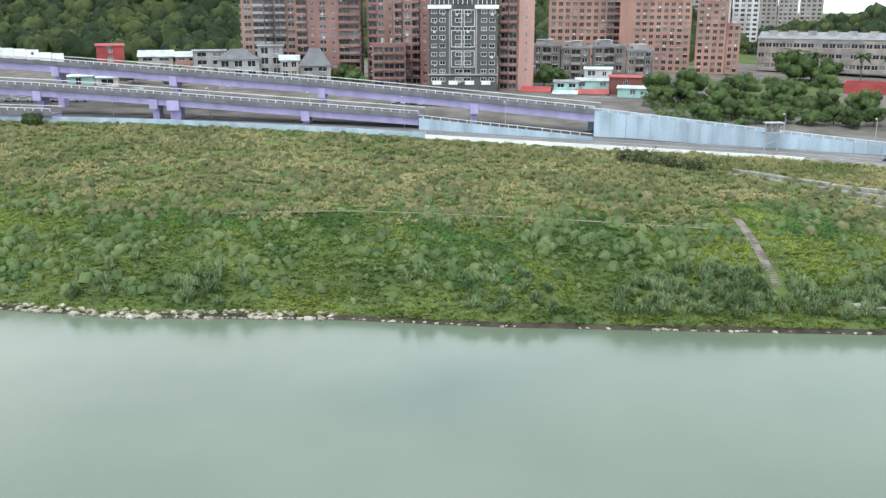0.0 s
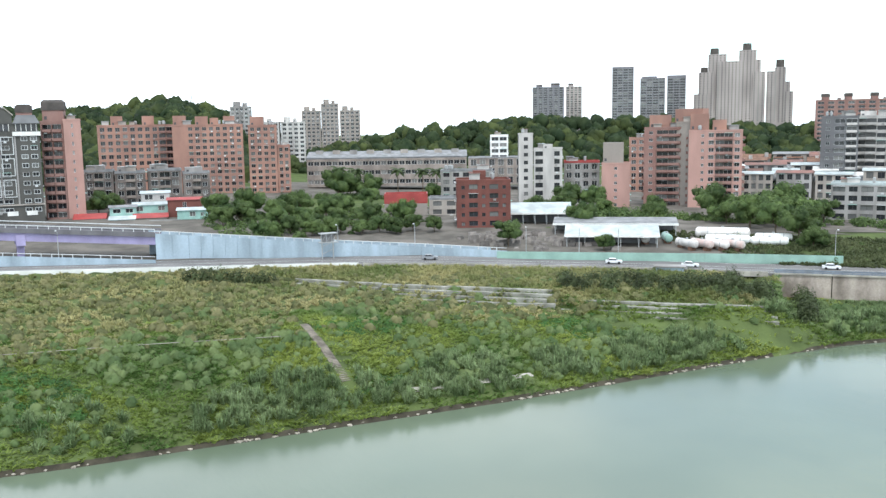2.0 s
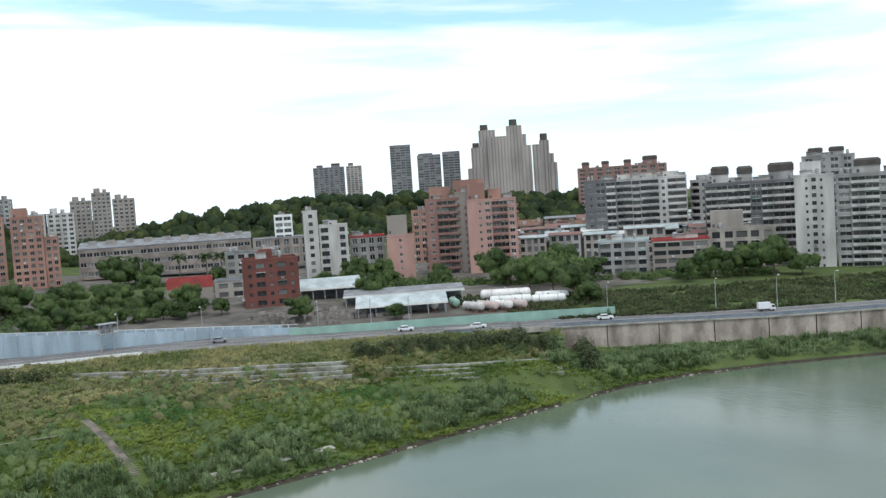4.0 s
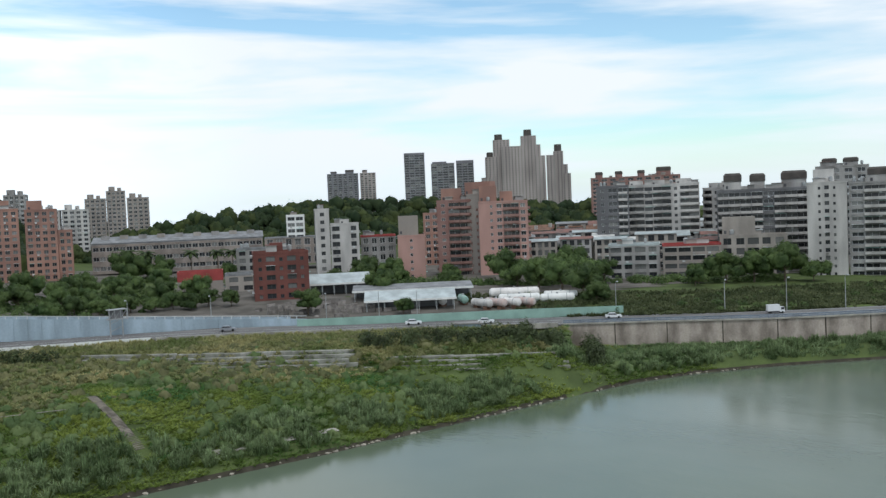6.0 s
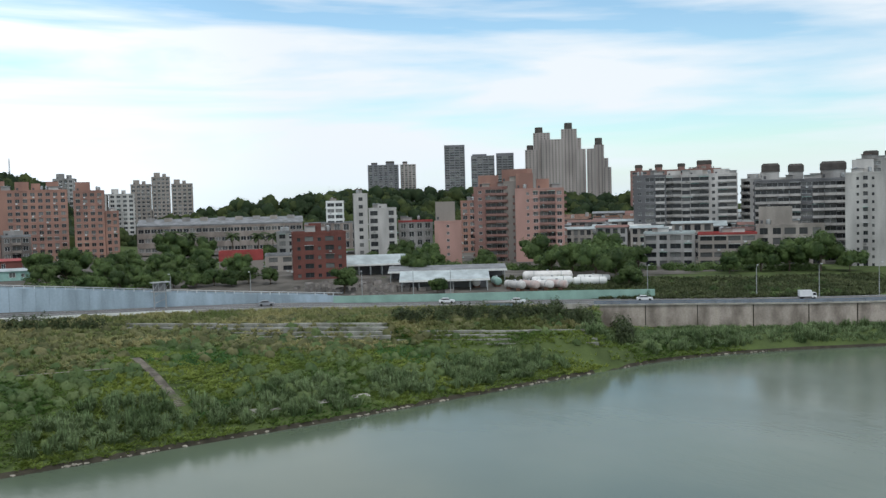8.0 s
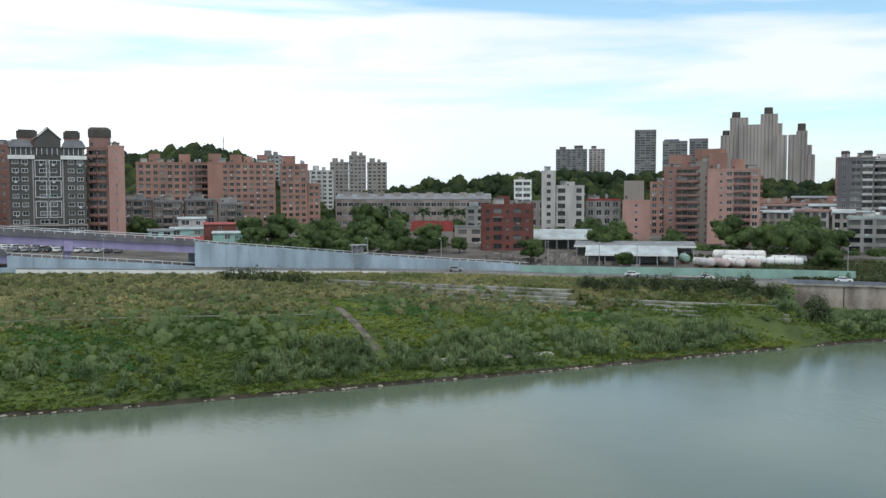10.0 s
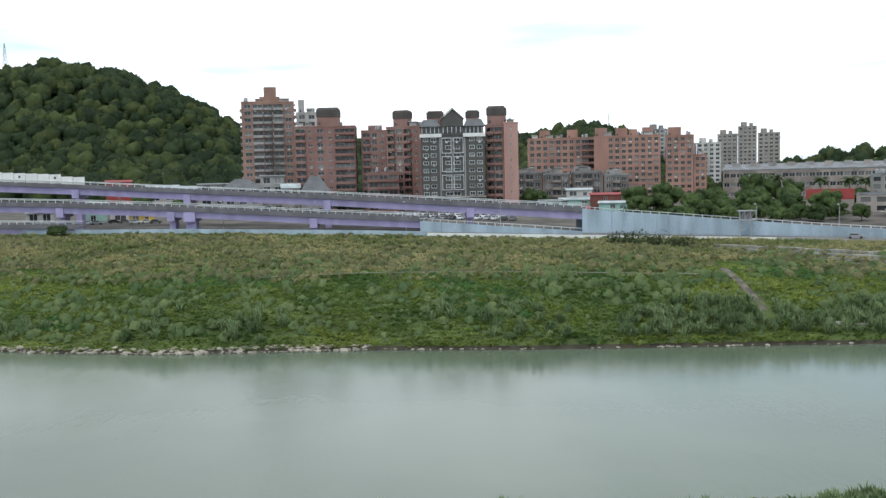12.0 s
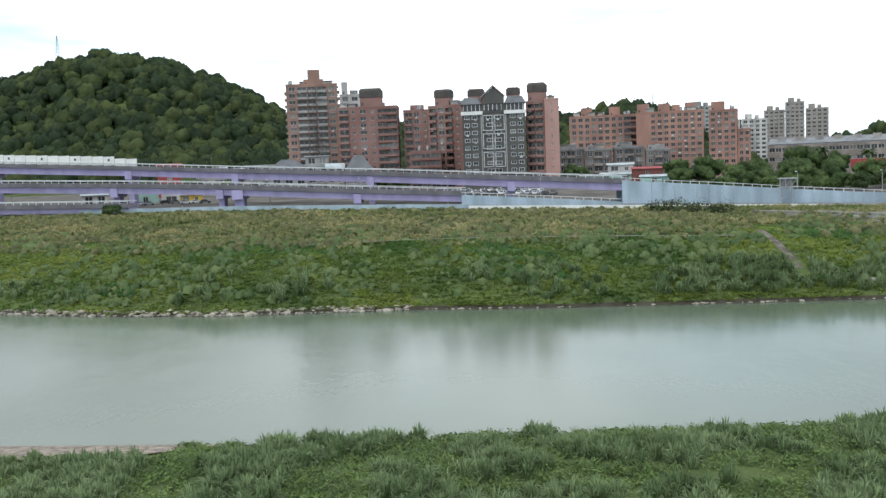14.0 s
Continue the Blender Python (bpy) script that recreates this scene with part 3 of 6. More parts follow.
def building(name, label, L, R, ztop, zbase, depth, floors, pattern, wall, side="", side_floors=None, frame_mat=None, bal=None, kind="", ground=0, houses=(), parapet=0.9,
             roof=None, left_side=None, category="apartment building", group="", side_mat=None, sill=0.9, head=0.45, bands=None, pad=0.4):
    """A block of flats: walls with openings on the front and sides, a roof with a parapet, roof houses as (u0, u1, v0, v1, height, cap)."""
    w, u, v, fr = frame_of(L, R)
    root = thing(name, (L[0] + u.x * w / 2, L[1] + u.y * w / 2, zbase), label, category, group)
    frame_mat, bal = frame_mat or M_RAIL, bal or wall
    mb = MB()
    o = Vector(fr(0, 0, 0))
    facade(root, mb, o, u, -v, w, zbase, ztop, floors, pattern, frame_mat, bal, kind=kind, ground=ground, sill=sill, head=head, pad=pad)
    sf = side_floors or floors
    facade(root, mb, Vector(fr(w, 0, 0)), v, u, depth, zbase, ztop, sf, side, frame_mat, bal, ground=ground, slot=1)
    facade(root, mb, Vector(fr(0, depth, 0)), -v, -u, depth, zbase, ztop, sf, side if left_side is None else left_side, frame_mat, bal, ground=ground, slot=1)
    mb.quad(fr(w, depth, zbase), fr(0, depth, zbase), fr(0, depth, ztop), fr(w, depth, ztop))
    part("wall", mb, [wall, side_mat or wall], root)
    rb = MB()
    rb.box(0, 0, ztop + 0.004, w, depth, ztop + 0.25, 0, fr)
    t = 0.25
    for b in ((-0.1, -0.1, w + 0.1, t), (-0.1, depth - t, w + 0.1, depth + 0.1), (-0.1, t, t, depth - t), (w - t, t, w + 0.1, depth - t)):
        rb.box(b[0], b[1], ztop + 0.26, b[2], b[3], ztop + parapet, 0, fr)
    part("roof", rb, [roof or wall], root)
    for h in houses:
        hb = MB()
        u0, u1, v0, v1, hh, cap = h[:6]
        hb.box(u0, v0, ztop + 0.27, u1, v1, ztop + hh * (0.55 if cap else 1), 0, fr)
        hb.box(u0 + 0.6, v0 - 0.03, ztop + hh * 0.16, u0 + 1.5, v0 + 0.02, ztop + hh * 0.16 + 1.2, 2, fr)
        if cap:
            c = 0.25
            z0, z1 = ztop + hh * 0.55, ztop + hh
            hb.box(u0 - c, v0 - c, z0, u1 + c, v1 + c, z0 + (z1 - z0) * 0.75, 1, fr)
            k = 0.5
            a = [fr(u0 - c, v0 - c, z0 + (z1 - z0) * 0.75), fr(u1 + c, v0 - c, z0 + (z1 - z0) * 0.75), fr(u1 + c, v1 + c, z0 + (z1 - z0) * 0.75), fr(u0 - c, v1 + c, z0 + (z1 - z0) * 0.75)]
            b = [fr(u0 + k, v0 + k, z1), fr(u1 - k, v0 + k, z1), fr(u1 - k, v1 - k, z1), fr(u0 + k, v1 - k, z1)]
            for i in range(4):
                j = (i + 1) % 4
                hb.quad(a[i], a[j], b[j], b[i], 1)
            hb.poly(b, 1)
        part("roof_house", hb, [h[6] if len(h) > 6 else wall, M_ROOFTANK, M_DARK], root)
    if category == "apartment building" and L[1] < 520:
        rnd = random.Random(int(w * 100 + ztop * 10 + L[0]))
        for _ in range(1 + int(w / 11)):
            cu, cv, r = 1.5 + (w - 3) * rnd.random(), 1.5 + (depth - 4) * rnd.random(), 0.55 + 0.35 * rnd.random()
            tb = MB()
            c = fr(cu, cv, ztop + 0.26)
            tb.tube(c, (c[0], c[1], c[2] + 0.9), r * 0.75, r * 0.75, 6, 1)
            tb.tube((c[0], c[1], c[2] + 0.9), (c[0], c[1], c[2] + 2.3), r, r, 10)
            tb.tube((c[0], c[1], c[2] + 2.3), (c[0], c[1], c[2] + 2.6), r, r * 0.3, 10)
            part("water_tank", tb, [M_METAL, M_GREYW], root, "steel rooftop water tank")
        for _ in range(1 + int(w / 14)):
            u0, v0, sw, sd, hh = 0.6 + (w - 5) * rnd.random(), 0.6 + (depth - 5) * rnd.random() * 0.6, 2.4 + 2.2 * rnd.random(), 2.5 + rnd.random(), 1.9 + rnd.random()
            sb = MB()
            sb.box(u0, v0, ztop + 0.26, min(u0 + sw, w - 0.3), v0 + sd, ztop + hh, 0, fr)
            sb.box(u0 - 0.3, v0 - 0.4, ztop + hh + 0.004, min(u0 + sw, w - 0.3) + 0.3, v0 + sd + 0.3, ztop + hh + 0.14, 1, fr)
            part("roof_shed", sb, [rnd.choice([M_GREYW, M_CREAM, M_WHITEW]), rnd.choice([M_TINROOF, M_RUSTRED, M_GREYROOF])], root)
    if bands:
        for z0, z1, prj, bm in bands:
            bb = MB()
            bb.box(-prj, -prj, z0, w + prj, 0.35, z1, 0, fr)
            part("cornice", bb, [bm], root)
    return root, fr, w


# tall flats across the expressway
TW, fr_tw, w_tw = building("apartment_tower", "tall tan-orange tiled apartment tower with rounded balconies", (-71.5, 399), (-48.5, 402), 63.2, 14.5, 18, 16, "wBrBw", M_BRICK_T, "wbw", bal=M_GREYW,
                           houses=((8, 17, 3, 10, 3.2, False), (10, 15.5, 4, 9, 7.6, False)))
building("apartment_block", "brown-pink tiled apartment block with a dark roof house", (-46, 379), (-20.3, 379), 50.5, 14.5, 16, 12, "BswsBB", M_BRICK_B, "ws", bal=M_BRICK_B, houses=((9.5, 19, 2, 8, 8.8, True),))
building("apartment_block", "dark brown-pink apartment block behind a lower wing", (-18, 384), (-6.5, 384), 48.6, 14.5, 14, 11, "bws", M_BRICK_B, "ws", bal=M_BRICK_B, houses=((3, 9, 2, 7, 3.0, False),))
building("apartment_block", "brown-pink tiled apartment block with a capped roof house", (-7, 378), (7.5, 372), 49.5, 14.5, 14, 11, "bwbs", M_BRICK_B, "ws", bal=M_BRICK_B, houses=((2.5, 9, 2, 7, 7.8, True),))
building("low_apartment_wing", "low brown apartment wing with balcony rows", (-15, 365), (-2, 365), 30.3, 14.5, 9, 5, "bbb", M_BRICK_B, "w", bal=M_BRICK_B)
GR, fr_g, w_g = building("grey_apartment_house", "dark grey-green tiled apartment house with white window surrounds and gabled roof", (7, 350), (32.2, 349), 44.6, 14.0, 17, 10, "ww.WW.ww", M_GREYT, "ws",
                         frame_mat=M_RAIL, kind="surround", ground=1, sill=1.0, head=0.75)


def dress_grey_house(root, fr, w):
    """Cornice, ledge, mansard storey, gable and capped roof houses of the grey house."""
    for u0, u1 in ((-0.4, 8.3), (16.8, w + 0.4)):
        mb = MB()
        mb.box(u0, -0.7, 44.2, u1, 0.3, 45.6, 0, fr)
        part("cornice", mb, [M_WHITE], root, "white cornice band")
    mb = MB()
    mb.box(-0.3, -0.55, 20.3, w + 0.3, 0.2, 20.75, 0, fr)
    part("ledge", mb, [M_CREAM], root)
    for u0, u1 in ((7.4, 7.9), (12.35, 12.7), (17.2, 17.7)):
        mb = MB()
        mb.box(u0, -0.28, 20.8, u1, 0.1, 44.0, 0, fr)
        part("pilaster", mb, [M_GREYW], root)
    for u0, u1 in ((8.2, 12.1), (12.95, 16.9)):
        for k in range(3):
            z0, z1 = 23.2 + k * 7.3, 29.3 + k * 7.3
            mb = MB()
            for b in ((u0, z0, u1, z0 + 0.25), (u0, z1 - 0.25, u1, z1), (u0, z0 + 0.25, u0 + 0.25, z1 - 0.25), (u1 - 0.25, z0 + 0.25, u1, z1 - 0.25)):
                mb.box(b[0], -0.42, b[1], b[2], -0.29, b[3], 0, fr)
            part("window_surround", mb, [M_RAIL], root)
    # mansard storey
    mb = MB()
    mb.box(0.3, 0.4, 45.0, w - 0.3, 12, 48.4, 0, fr)
    part("attic_wall", mb, [M_GREYT], root)
    for u0, u1 in ((0.6, 7.2), (9.0, 15.8), (18, w - 0.8)):
        mb = MB()
        mb.box(u0, 0.22, 45.8, u1, 0.39, 48.2, 0, fr)
        for i in range(5):
            x = u0 + (u1 - u0) * i / 4
            mb.box(x - 0.09, 0.1, 45.8, x + 0.09, 0.215, 48.2, 1, fr)
        part("attic_window", mb, [M_GLASS, M_WHITE], root)
    for u0, u1 in ((-0.4, 8.0), (17.0, w + 0.4)):
        mb = MB()
        a = [fr(u0, -0.5, 48.4), fr(u1, -0.5, 48.4), fr(u1, 9, 48.4), fr(u0, 9, 48.4)]
        b = [fr(u0 + 1.4, 2.4, 51.3), fr(u1 - 1.4, 2.4, 51.3), fr(u1 - 1.4, 7, 51.3), fr(u0 + 1.4, 7, 51.3)]
        for i in range(4):
            j = (i + 1) % 4
            mb.quad(a[i], a[j], b[j], b[i])
        mb.poly(b)
        part("mansard_roof", mb, [M_MANSARD], root)
    mb = MB()
    for v0, v1 in ((0.0, 8.0),):
        f = [fr(8.2, v0, 48.4), fr(17.0, v0, 48.4), fr(17.0, v0, 51.2), fr(12.6, v0, 55.2), fr(8.2, v0, 51.2)]
        g = [fr(8.2, v1, 48.4), fr(17.0, v1, 48.4), fr(17.0, v1, 51.2), fr(12.6, v1, 55.2), fr(8.2, v1, 51.2)]
        mb.poly(f)
        mb.poly(g[::-1])
        for i in range(5):
            j = (i + 1) % 5
            mb.quad(f[j], f[i], g[i], g[j])
    part("gable", mb, [M_GREYT], root)
    mb = MB()
    for a, b in (((7.8, 51.0), (12.6, 55.4)), ((12.6, 55.4), (17.4, 51.0))):
        mb.quad(fr(a[0], -0.5, a[1]), fr(b[0], -0.5, b[1]), fr(b[0], -0.5, b[1] + 0.45), fr(a[0], -0.5, a[1] + 0.45))
        mb.quad(fr(a[0], -0.5, a[1] + 0.45), fr(b[0], -0.5, b[1] + 0.45), fr(b[0], 8, b[1] + 0.45), fr(a[0], 8, a[1] + 0.45))
    part("gable_trim", mb, [M_CREAM], root)
    for u0, u1 in ((2.6, 9.2), (18.4, 23.6)):
        mb = MB()
        mb.box(u0, 6.5, 48.4, u1, 11.5, 52.2, 0, fr)
        mb.box(u0 - 0.2, 6.3, 52.2, u1 + 0.2, 11.7, 54.6, 1, fr)
        mb.box(u0 + 0.4, 6.9, 54.6, u1 - 0.4, 11.1, 55.1, 1, fr)
        part("roof_house", mb, [M_BRICK_B, M_ROOFTANK], root)
    for k in range(4):
        mb = MB()
        mb.box(1.2 + k * 6.1, -0.15, 16.8, 4.6 + k * 6.1, 0.1, 18.3, 0, fr)
        part("shop_sign", mb, [M_WHITE], root, "white blank shop sign")


dress_grey_house(GR, fr_g, w_g)
building("apartment_block", "brown-pink apartment block with recessed balconies and a capped roof house", (33.2, 356), (40.4, 354), 48.4, 14.0, 14, 11, "bb", M_BRICK_B, "", bal=M_BRICK_B, houses=((0.6, 7.6, 1.5, 6.5, 8.3, True),))
building("pink_apartment_wing", "pink tiled apartment wing with a single row of small windows", (40.5, 353.6), (46.2, 353), 49.0, 14.0, 13, 11, ".s.", M_PINK, "ws", pad=0.1)
building("apartment_block", "orange tiled slab of flats with two small roof houses", (68, 480), (104, 476), 47.6, 14.0, 15, 10, "wwwwwwwwbb", M_BRICK_O, "s", bal=M_BRICK_B, frame_mat=M_CREAM, kind="cage",
         houses=((6.5, 12, 3, 8, 5.2, False), (21.5, 27, 3, 8, 5.2, False)))
building("apartment_block", "large orange tiled slab of flats with many barred windows", (99.5, 459), (132, 450), 47.2, 14.0, 16, 11, "..wwwwwwww", M_BRICK_O, "ss", bal=M_BRICK_O, frame_mat=M_CREAM, kind="cage", side_mat=M_BRICK_B,
         houses=((0.5, 6.5, 2, 7, 5.2, False), (11, 17, 2, 7, 4.8, False), (18, 22, 2, 7, 4.0, False), (24.5, 30, 2, 7, 4.8, False)))
building("apartment_block", "orange tiled wing of flats with barred windows", (134.5, 449.5), (147.5, 445), 46.6, 13.5, 15, 11, "wwww", M_BRICK_O, "ss", frame_mat=M_CREAM, kind="cage", houses=((1.0, 7.5, 2, 7, 5.0, False),))
building("apartment_block", "low orange tiled wing beside the slab of flats", (148, 446), (154, 444), 36.5, 13.5, 12, 7, "ww", M_BRICK_O, "s", frame_mat=M_CREAM)

building("white_flats", "pale scaffolded flats behind the tower", (-51, 432), (-41, 433), 60.5, 14, 10, 14, "ww", M_WHITEW, "w", houses=((1, 4, 2, 6, 7, False), (5, 9, 2, 6, 3, False)))

# old works hall
building("works_hall", "long beige works hall with rows of strip windows", (176, 482), (254, 441), 28.3, 13, 26, 3, "W" * 26, M_HALL, "www", category="factory", roof=M_GREYROOF, parapet=0.5, sill=1.6, head=1.3)
building("works_hall", "beige works office with gabled roof", (254.5, 440), (281, 424), 27.5, 13, 24, 3, "wwwwww", M_HALL, "ww", category="factory", roof=M_GREYROOF, parapet=0.6)
for L, R, z in (((176, 482), (254, 441), 29.0),):
    w_, u_, v_, fr_ = frame_of(L, R)
    hall_roof = thing("hall_roof", (215, 470, 29), "long low-pitched grey sheet roof of the works hall", "roof")
    rb_ = MB()
    a_, b_ = [fr_(-0.5, 1, z), fr_(w_ + 0.5, 1, z), fr_(w_ + 0.5, 25, z), fr_(-0.5, 25, z)], [fr_(-0.5, 13, z + 3.2), fr_(w_ + 0.5, 13, z + 3.2)]
    rb_.quad(a_[0], a_[1], b_[1], b_[0])
    rb_.quad(a_[2], a_[3], b_[0], b_[1])
    rb_.poly([a_[1], a_[2], b_[1]])
    rb_.poly([a_[3], a_[0], b_[0]])
    part("roof_sheet", rb_, [M_GREYROOF], hall_roof)
    for i_ in range(9):
        vb = MB()
        vb.box(4 + i_ * 9.5, 8, z + 1.2, 8 + i_ * 9.5, 11, z + 3.9, 0, fr_)
        part("roof_vent", vb, [M_CREAM if i_ % 2 else M_GREYW], hall_roof)
RB, fr_r, w_r = building("red_brick_block", "dark red brick walk-up block with open balconies", (147, 258.5), (162.3, 250.5), 27.2, 12.5, 14, 5, "sWsWs", M_REDBRICK, "ww", frame_mat=M_DARK, category="apartment building",
                         houses=((5.5, 9.5, 3, 8, 3.6, False),), sill=0.75, head=0.6)
building("brick_house", "brick house with a bright red sheet roof storey", (143, 306), (157, 299), 17.4, 12.5, 10, 2, "sww.", M_STONEGREY, "ww", frame_mat=M_DARK, category="house", roof=M_REDROOF, parapet=3.6)
building("brick_house", "grey brick annex with a hipped sheet roof", (157.5, 298.5), (167, 293), 18.6, 12.5, 10, 2, "ww", M_CREAM, "ww", frame_mat=M_DARK, category="house", roof=M_GREYROOF)

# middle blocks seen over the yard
# side walls of the two white blocks are coloured darker than their fronts
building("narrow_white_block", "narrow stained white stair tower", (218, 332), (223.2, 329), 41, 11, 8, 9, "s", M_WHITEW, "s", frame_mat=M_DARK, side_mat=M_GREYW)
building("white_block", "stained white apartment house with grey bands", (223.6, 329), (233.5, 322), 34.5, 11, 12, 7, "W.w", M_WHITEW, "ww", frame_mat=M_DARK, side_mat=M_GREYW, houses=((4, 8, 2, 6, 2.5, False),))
building("grey_flats", "grey walk-up flats with red roof sheds", (240, 330), (252.5, 321), 28.5, 10, 12, 5, "wwww", M_GREYW, "ww", frame_mat=M_WHITE, roof=M_REDROOF)
building("pink_flats", "pink tiled flats with a grey upper storey", (247, 312.5), (256, 305), 28, 9.5, 12, 6, ".s.", M_PINK, "ww", houses=((0.5, 9, 2, 9, 9.3, False, M_STONEGREY),))
building("orange_house", "small orange rendered house under the wooded hill", (313, 374.5), (319.5, 369), 37.2, 10, 10, 8, "ww", M_BRICK_O, "w")
building("white_house", "small white house before the wooded hill", (275, 450.5), (283.5, 445), 39.3, 12, 8, 8, "WW", M_WHITE, "w")
building("grey_flats", "old grey low flats with cluttered roofs", (198, 366), (217, 353), 25, 12, 12, 4, "wwwww", M_GREYW, "ww", frame_mat=M_DARK, roof=M_GREYROOF)
OT, fr_o, w_o = building("orange_flats", "salmon tiled tower of flats with open balconies", (274, 289.5), (289.5, 275), 41.2, 8, 13, 11, ".swBBw", M_PINK, "bs", bal=M_BRICK_B, side_mat=M_BRICK_B, frame_mat=M_RAIL,
                         houses=((0.5, 8, 3, 9, 7.6, False, M_BRICK_O), (9.5, 15, 4, 10, 5.0, False, M_BRICK_O)))
building("orange_flats", "brown salmon tower of flats with dark balcony rows", (266.5, 308.5), (277.5, 298), 42.6, 9, 12, 11, "sBB", M_BRICK_B, "bs", bal=M_BRICK_B, houses=((2, 11, 3, 9, 6.0, False, M_BRICK_O),))

building("orange_flats", "recessed stair core with pale pipes between the salmon towers", (276.6, 299.8), (279.6, 291.6), 44.8, 9, 9, 11, "s.s", M_STONEGREY, "", frame_mat=M_WHITE, houses=((-2.0, 10.5, 2.5, 8, 6.2, False, M_BRICK_O),))
# grey and white flats at the river bend
building("white_flats", "stained white tower of flats with small windows", (319, 164.5), (324.5, 152.5), 42.6, 9, 14, 12, ".sws.", M_WHITEW, "", frame_mat=M_DARK, houses=((2, 9, 5, 11, 5.5, False, M_WHITEW),))
building("white_flats", "grey-white flats with enclosed balconies", (325, 152), (333, 130), 42.0, 9, 14, 12, "WBBWB", M_GREYW, "w", bal=M_WHITEW, houses=((6, 14, 4, 10, 6.0, True, M_WHITEW),))
building("grey_flats", "long weathered grey flats with balcony rows and capped roof houses", (328, 207), (346, 177), 41.5, 9, 14, 11, "BBBBWBBB", M_GREYD, "w", bal=M_WHITEW, roof=M_GREYD,
         houses=((3, 9.5, 3, 9, 7.5, True, M_WHITEW), (13, 18.5, 3, 9, 7.0, True, M_WHITEW), (25, 34, 4, 10, 7.5, True, M_GREYW)))
building("white_flats", "white flats with long balcony rows", (348, 268), (367, 240.5), 46.2, 9, 14, 12, "BBWBBsBB", M_WHITEW, "w", bal=M_WHITEW, frame_mat=M_DARK, houses=((2, 8, 3, 8, 2.8, False), (12, 18, 3, 8, 2.8, False), (23, 30, 3, 8, 3.0, False)))
building("white_flats", "white flats with dark stair recesses and pale roof storeys", (373.5, 243), (371.5, 228), 43.5, 9, 13, 11, "BsB", M_WHITEW, "w", bal=M_WHITEW, frame_mat=M_DARK, houses=((1, 6, 3, 8, 3.0, False), (8.5, 14, 3, 8, 3.6, False)))
building("grey_flats", "dark grey flats with a white stair front", (332, 272), (341, 260.5), 46.2, 9, 14, 12, "sWb", M_GREYD, "ww", bal=M_WHITEW)
building("cream_flats", "cream walk-up flats with a weathered roof storey", (312, 196), (325, 175.5), 24.2, 9, 11, 4, "wwWww", M_CREAM, "ww", frame_mat=M_DARK, houses=((1, 13, 2, 8, 7.6, False, M_CREAM),))
building("walk_up_flats", "grey walk-up flats with brick piers under pale sheet roofs", (280, 224), (291, 208.5), 22.4, 9.5, 12, 4, "WwWw", M_GREYW, "ww", frame_mat=M_DARK, roof=M_TINROOF)
building("walk_up_flats", "weathered walk-up flats with red brick piers", (291.6, 207.6), (304, 190.5), 21.8, 9.5, 12, 4, "WWWW", M_STONEGREY, "ww", frame_mat=M_DARK, roof=M_REDROOF)
building("brown_flats", "distant brown flats with a row of roof houses", (622, 517), (667, 456), 61, 12, 18, 14, "wwwwwwwwww", M_BRICK_B, "ww",
         houses=((4, 10, 3, 9, 6, True), (21, 27, 3, 9, 6, True), (40, 46, 3, 9, 6, True), (56, 68, 3, 9, 8, True)))
building("brown_flats", "distant pale flats above the river bend", (408, 206), (418, 186), 51, 10, 14, 13, "wwww", M_GREYW, "w", houses=((3, 9, 3, 8, 4.5, True), (12, 18, 3, 8, 4.5, True)))

# skyline towers
building("skyline_tower", "dark brown twin tower on the skyline", (838, 1253), (880, 1224), 106, 12, 30, 26, "wwwwww", M_BLUEGREY_HAZE, "", houses=((6, 16, 4, 12, 5, True), (30, 44, 4, 12, 7, True)))
building("skyline_tower", "pale pink-grey tower on the skyline", (882, 1222), (903, 1207), 106, 12, 30, 26, "wwww", M_TOWER_HAZE, "", houses=((4, 12, 4, 12, 6, True),))
building("skyline_tower", "slim blue-grey office tower on the skyline", (879, 1100), (903.5, 1080), 127, 12, 24, 30, "WWWW", M_BLUEGREY_HAZE, "", parapet=3)
building("skyline_tower", "blue-grey stepped tower on the skyline", (911, 1074), (938, 1050), 111.5, 12, 24, 26, "WWWW", M_BLUEGREY_HAZE, "", houses=((2, 24, 2, 12, 3.5, False),))
building("skyline_tower", "blue-grey tower with an open roof frame", (940, 1048), (960, 1030), 111, 12, 22, 26, "WWW", M_BLUEGREY_HAZE, "", parapet=4.5)


def stepped_tower(label, L, R, steps, mat_, caps, zbase=12):
    """A stepped skyline tower: steps are (u0, u1, top), caps are (u0, u1, z0, z1)."""
    w, u, v, fr = frame_of(L, R)
    root = thing("skyline_tower", (*((Vector(L) + Vector(R)) / 2), zbase), label, "tower")
    for k, (u0, u1, top) in enumerate(steps):
        mb = MB()
        n = max(2, int((u1 - u0) / 4.2))
        dv = 1.5 * (k % 3)
        mb.box(u0, dv, zbase, u1, 30 - dv, top, 0, fr)
        part("tower_shaft", mb, [mat_], root)
        fl = int((top - 44) / 3.3)
        for i in range(n):
            a = u0 + (u1 - u0) * (i + 0.25) / n
            mb = MB()
            for j in range(fl):
                z = top - 2.6 - j * 3.3
                mb.box(a, dv - 0.12, z, a + (u1 - u0) / n * 0.3, dv - 0.02, z + 1.5, 0, fr)
            tagged(part("window_column", mb, [M_GLASS], root), kind="stuff")
    for u0, u1, z0, z1 in caps:
        mb = MB()
        c = fr((u0 + u1) / 2, 9, z0)
        mb.tube(c, (c[0], c[1], z1), (u1 - u0) / 2, (u1 - u0) / 2 * 0.94, 12)
        part("roof_drum", mb, [M_ROOFTANK], root)
    return root


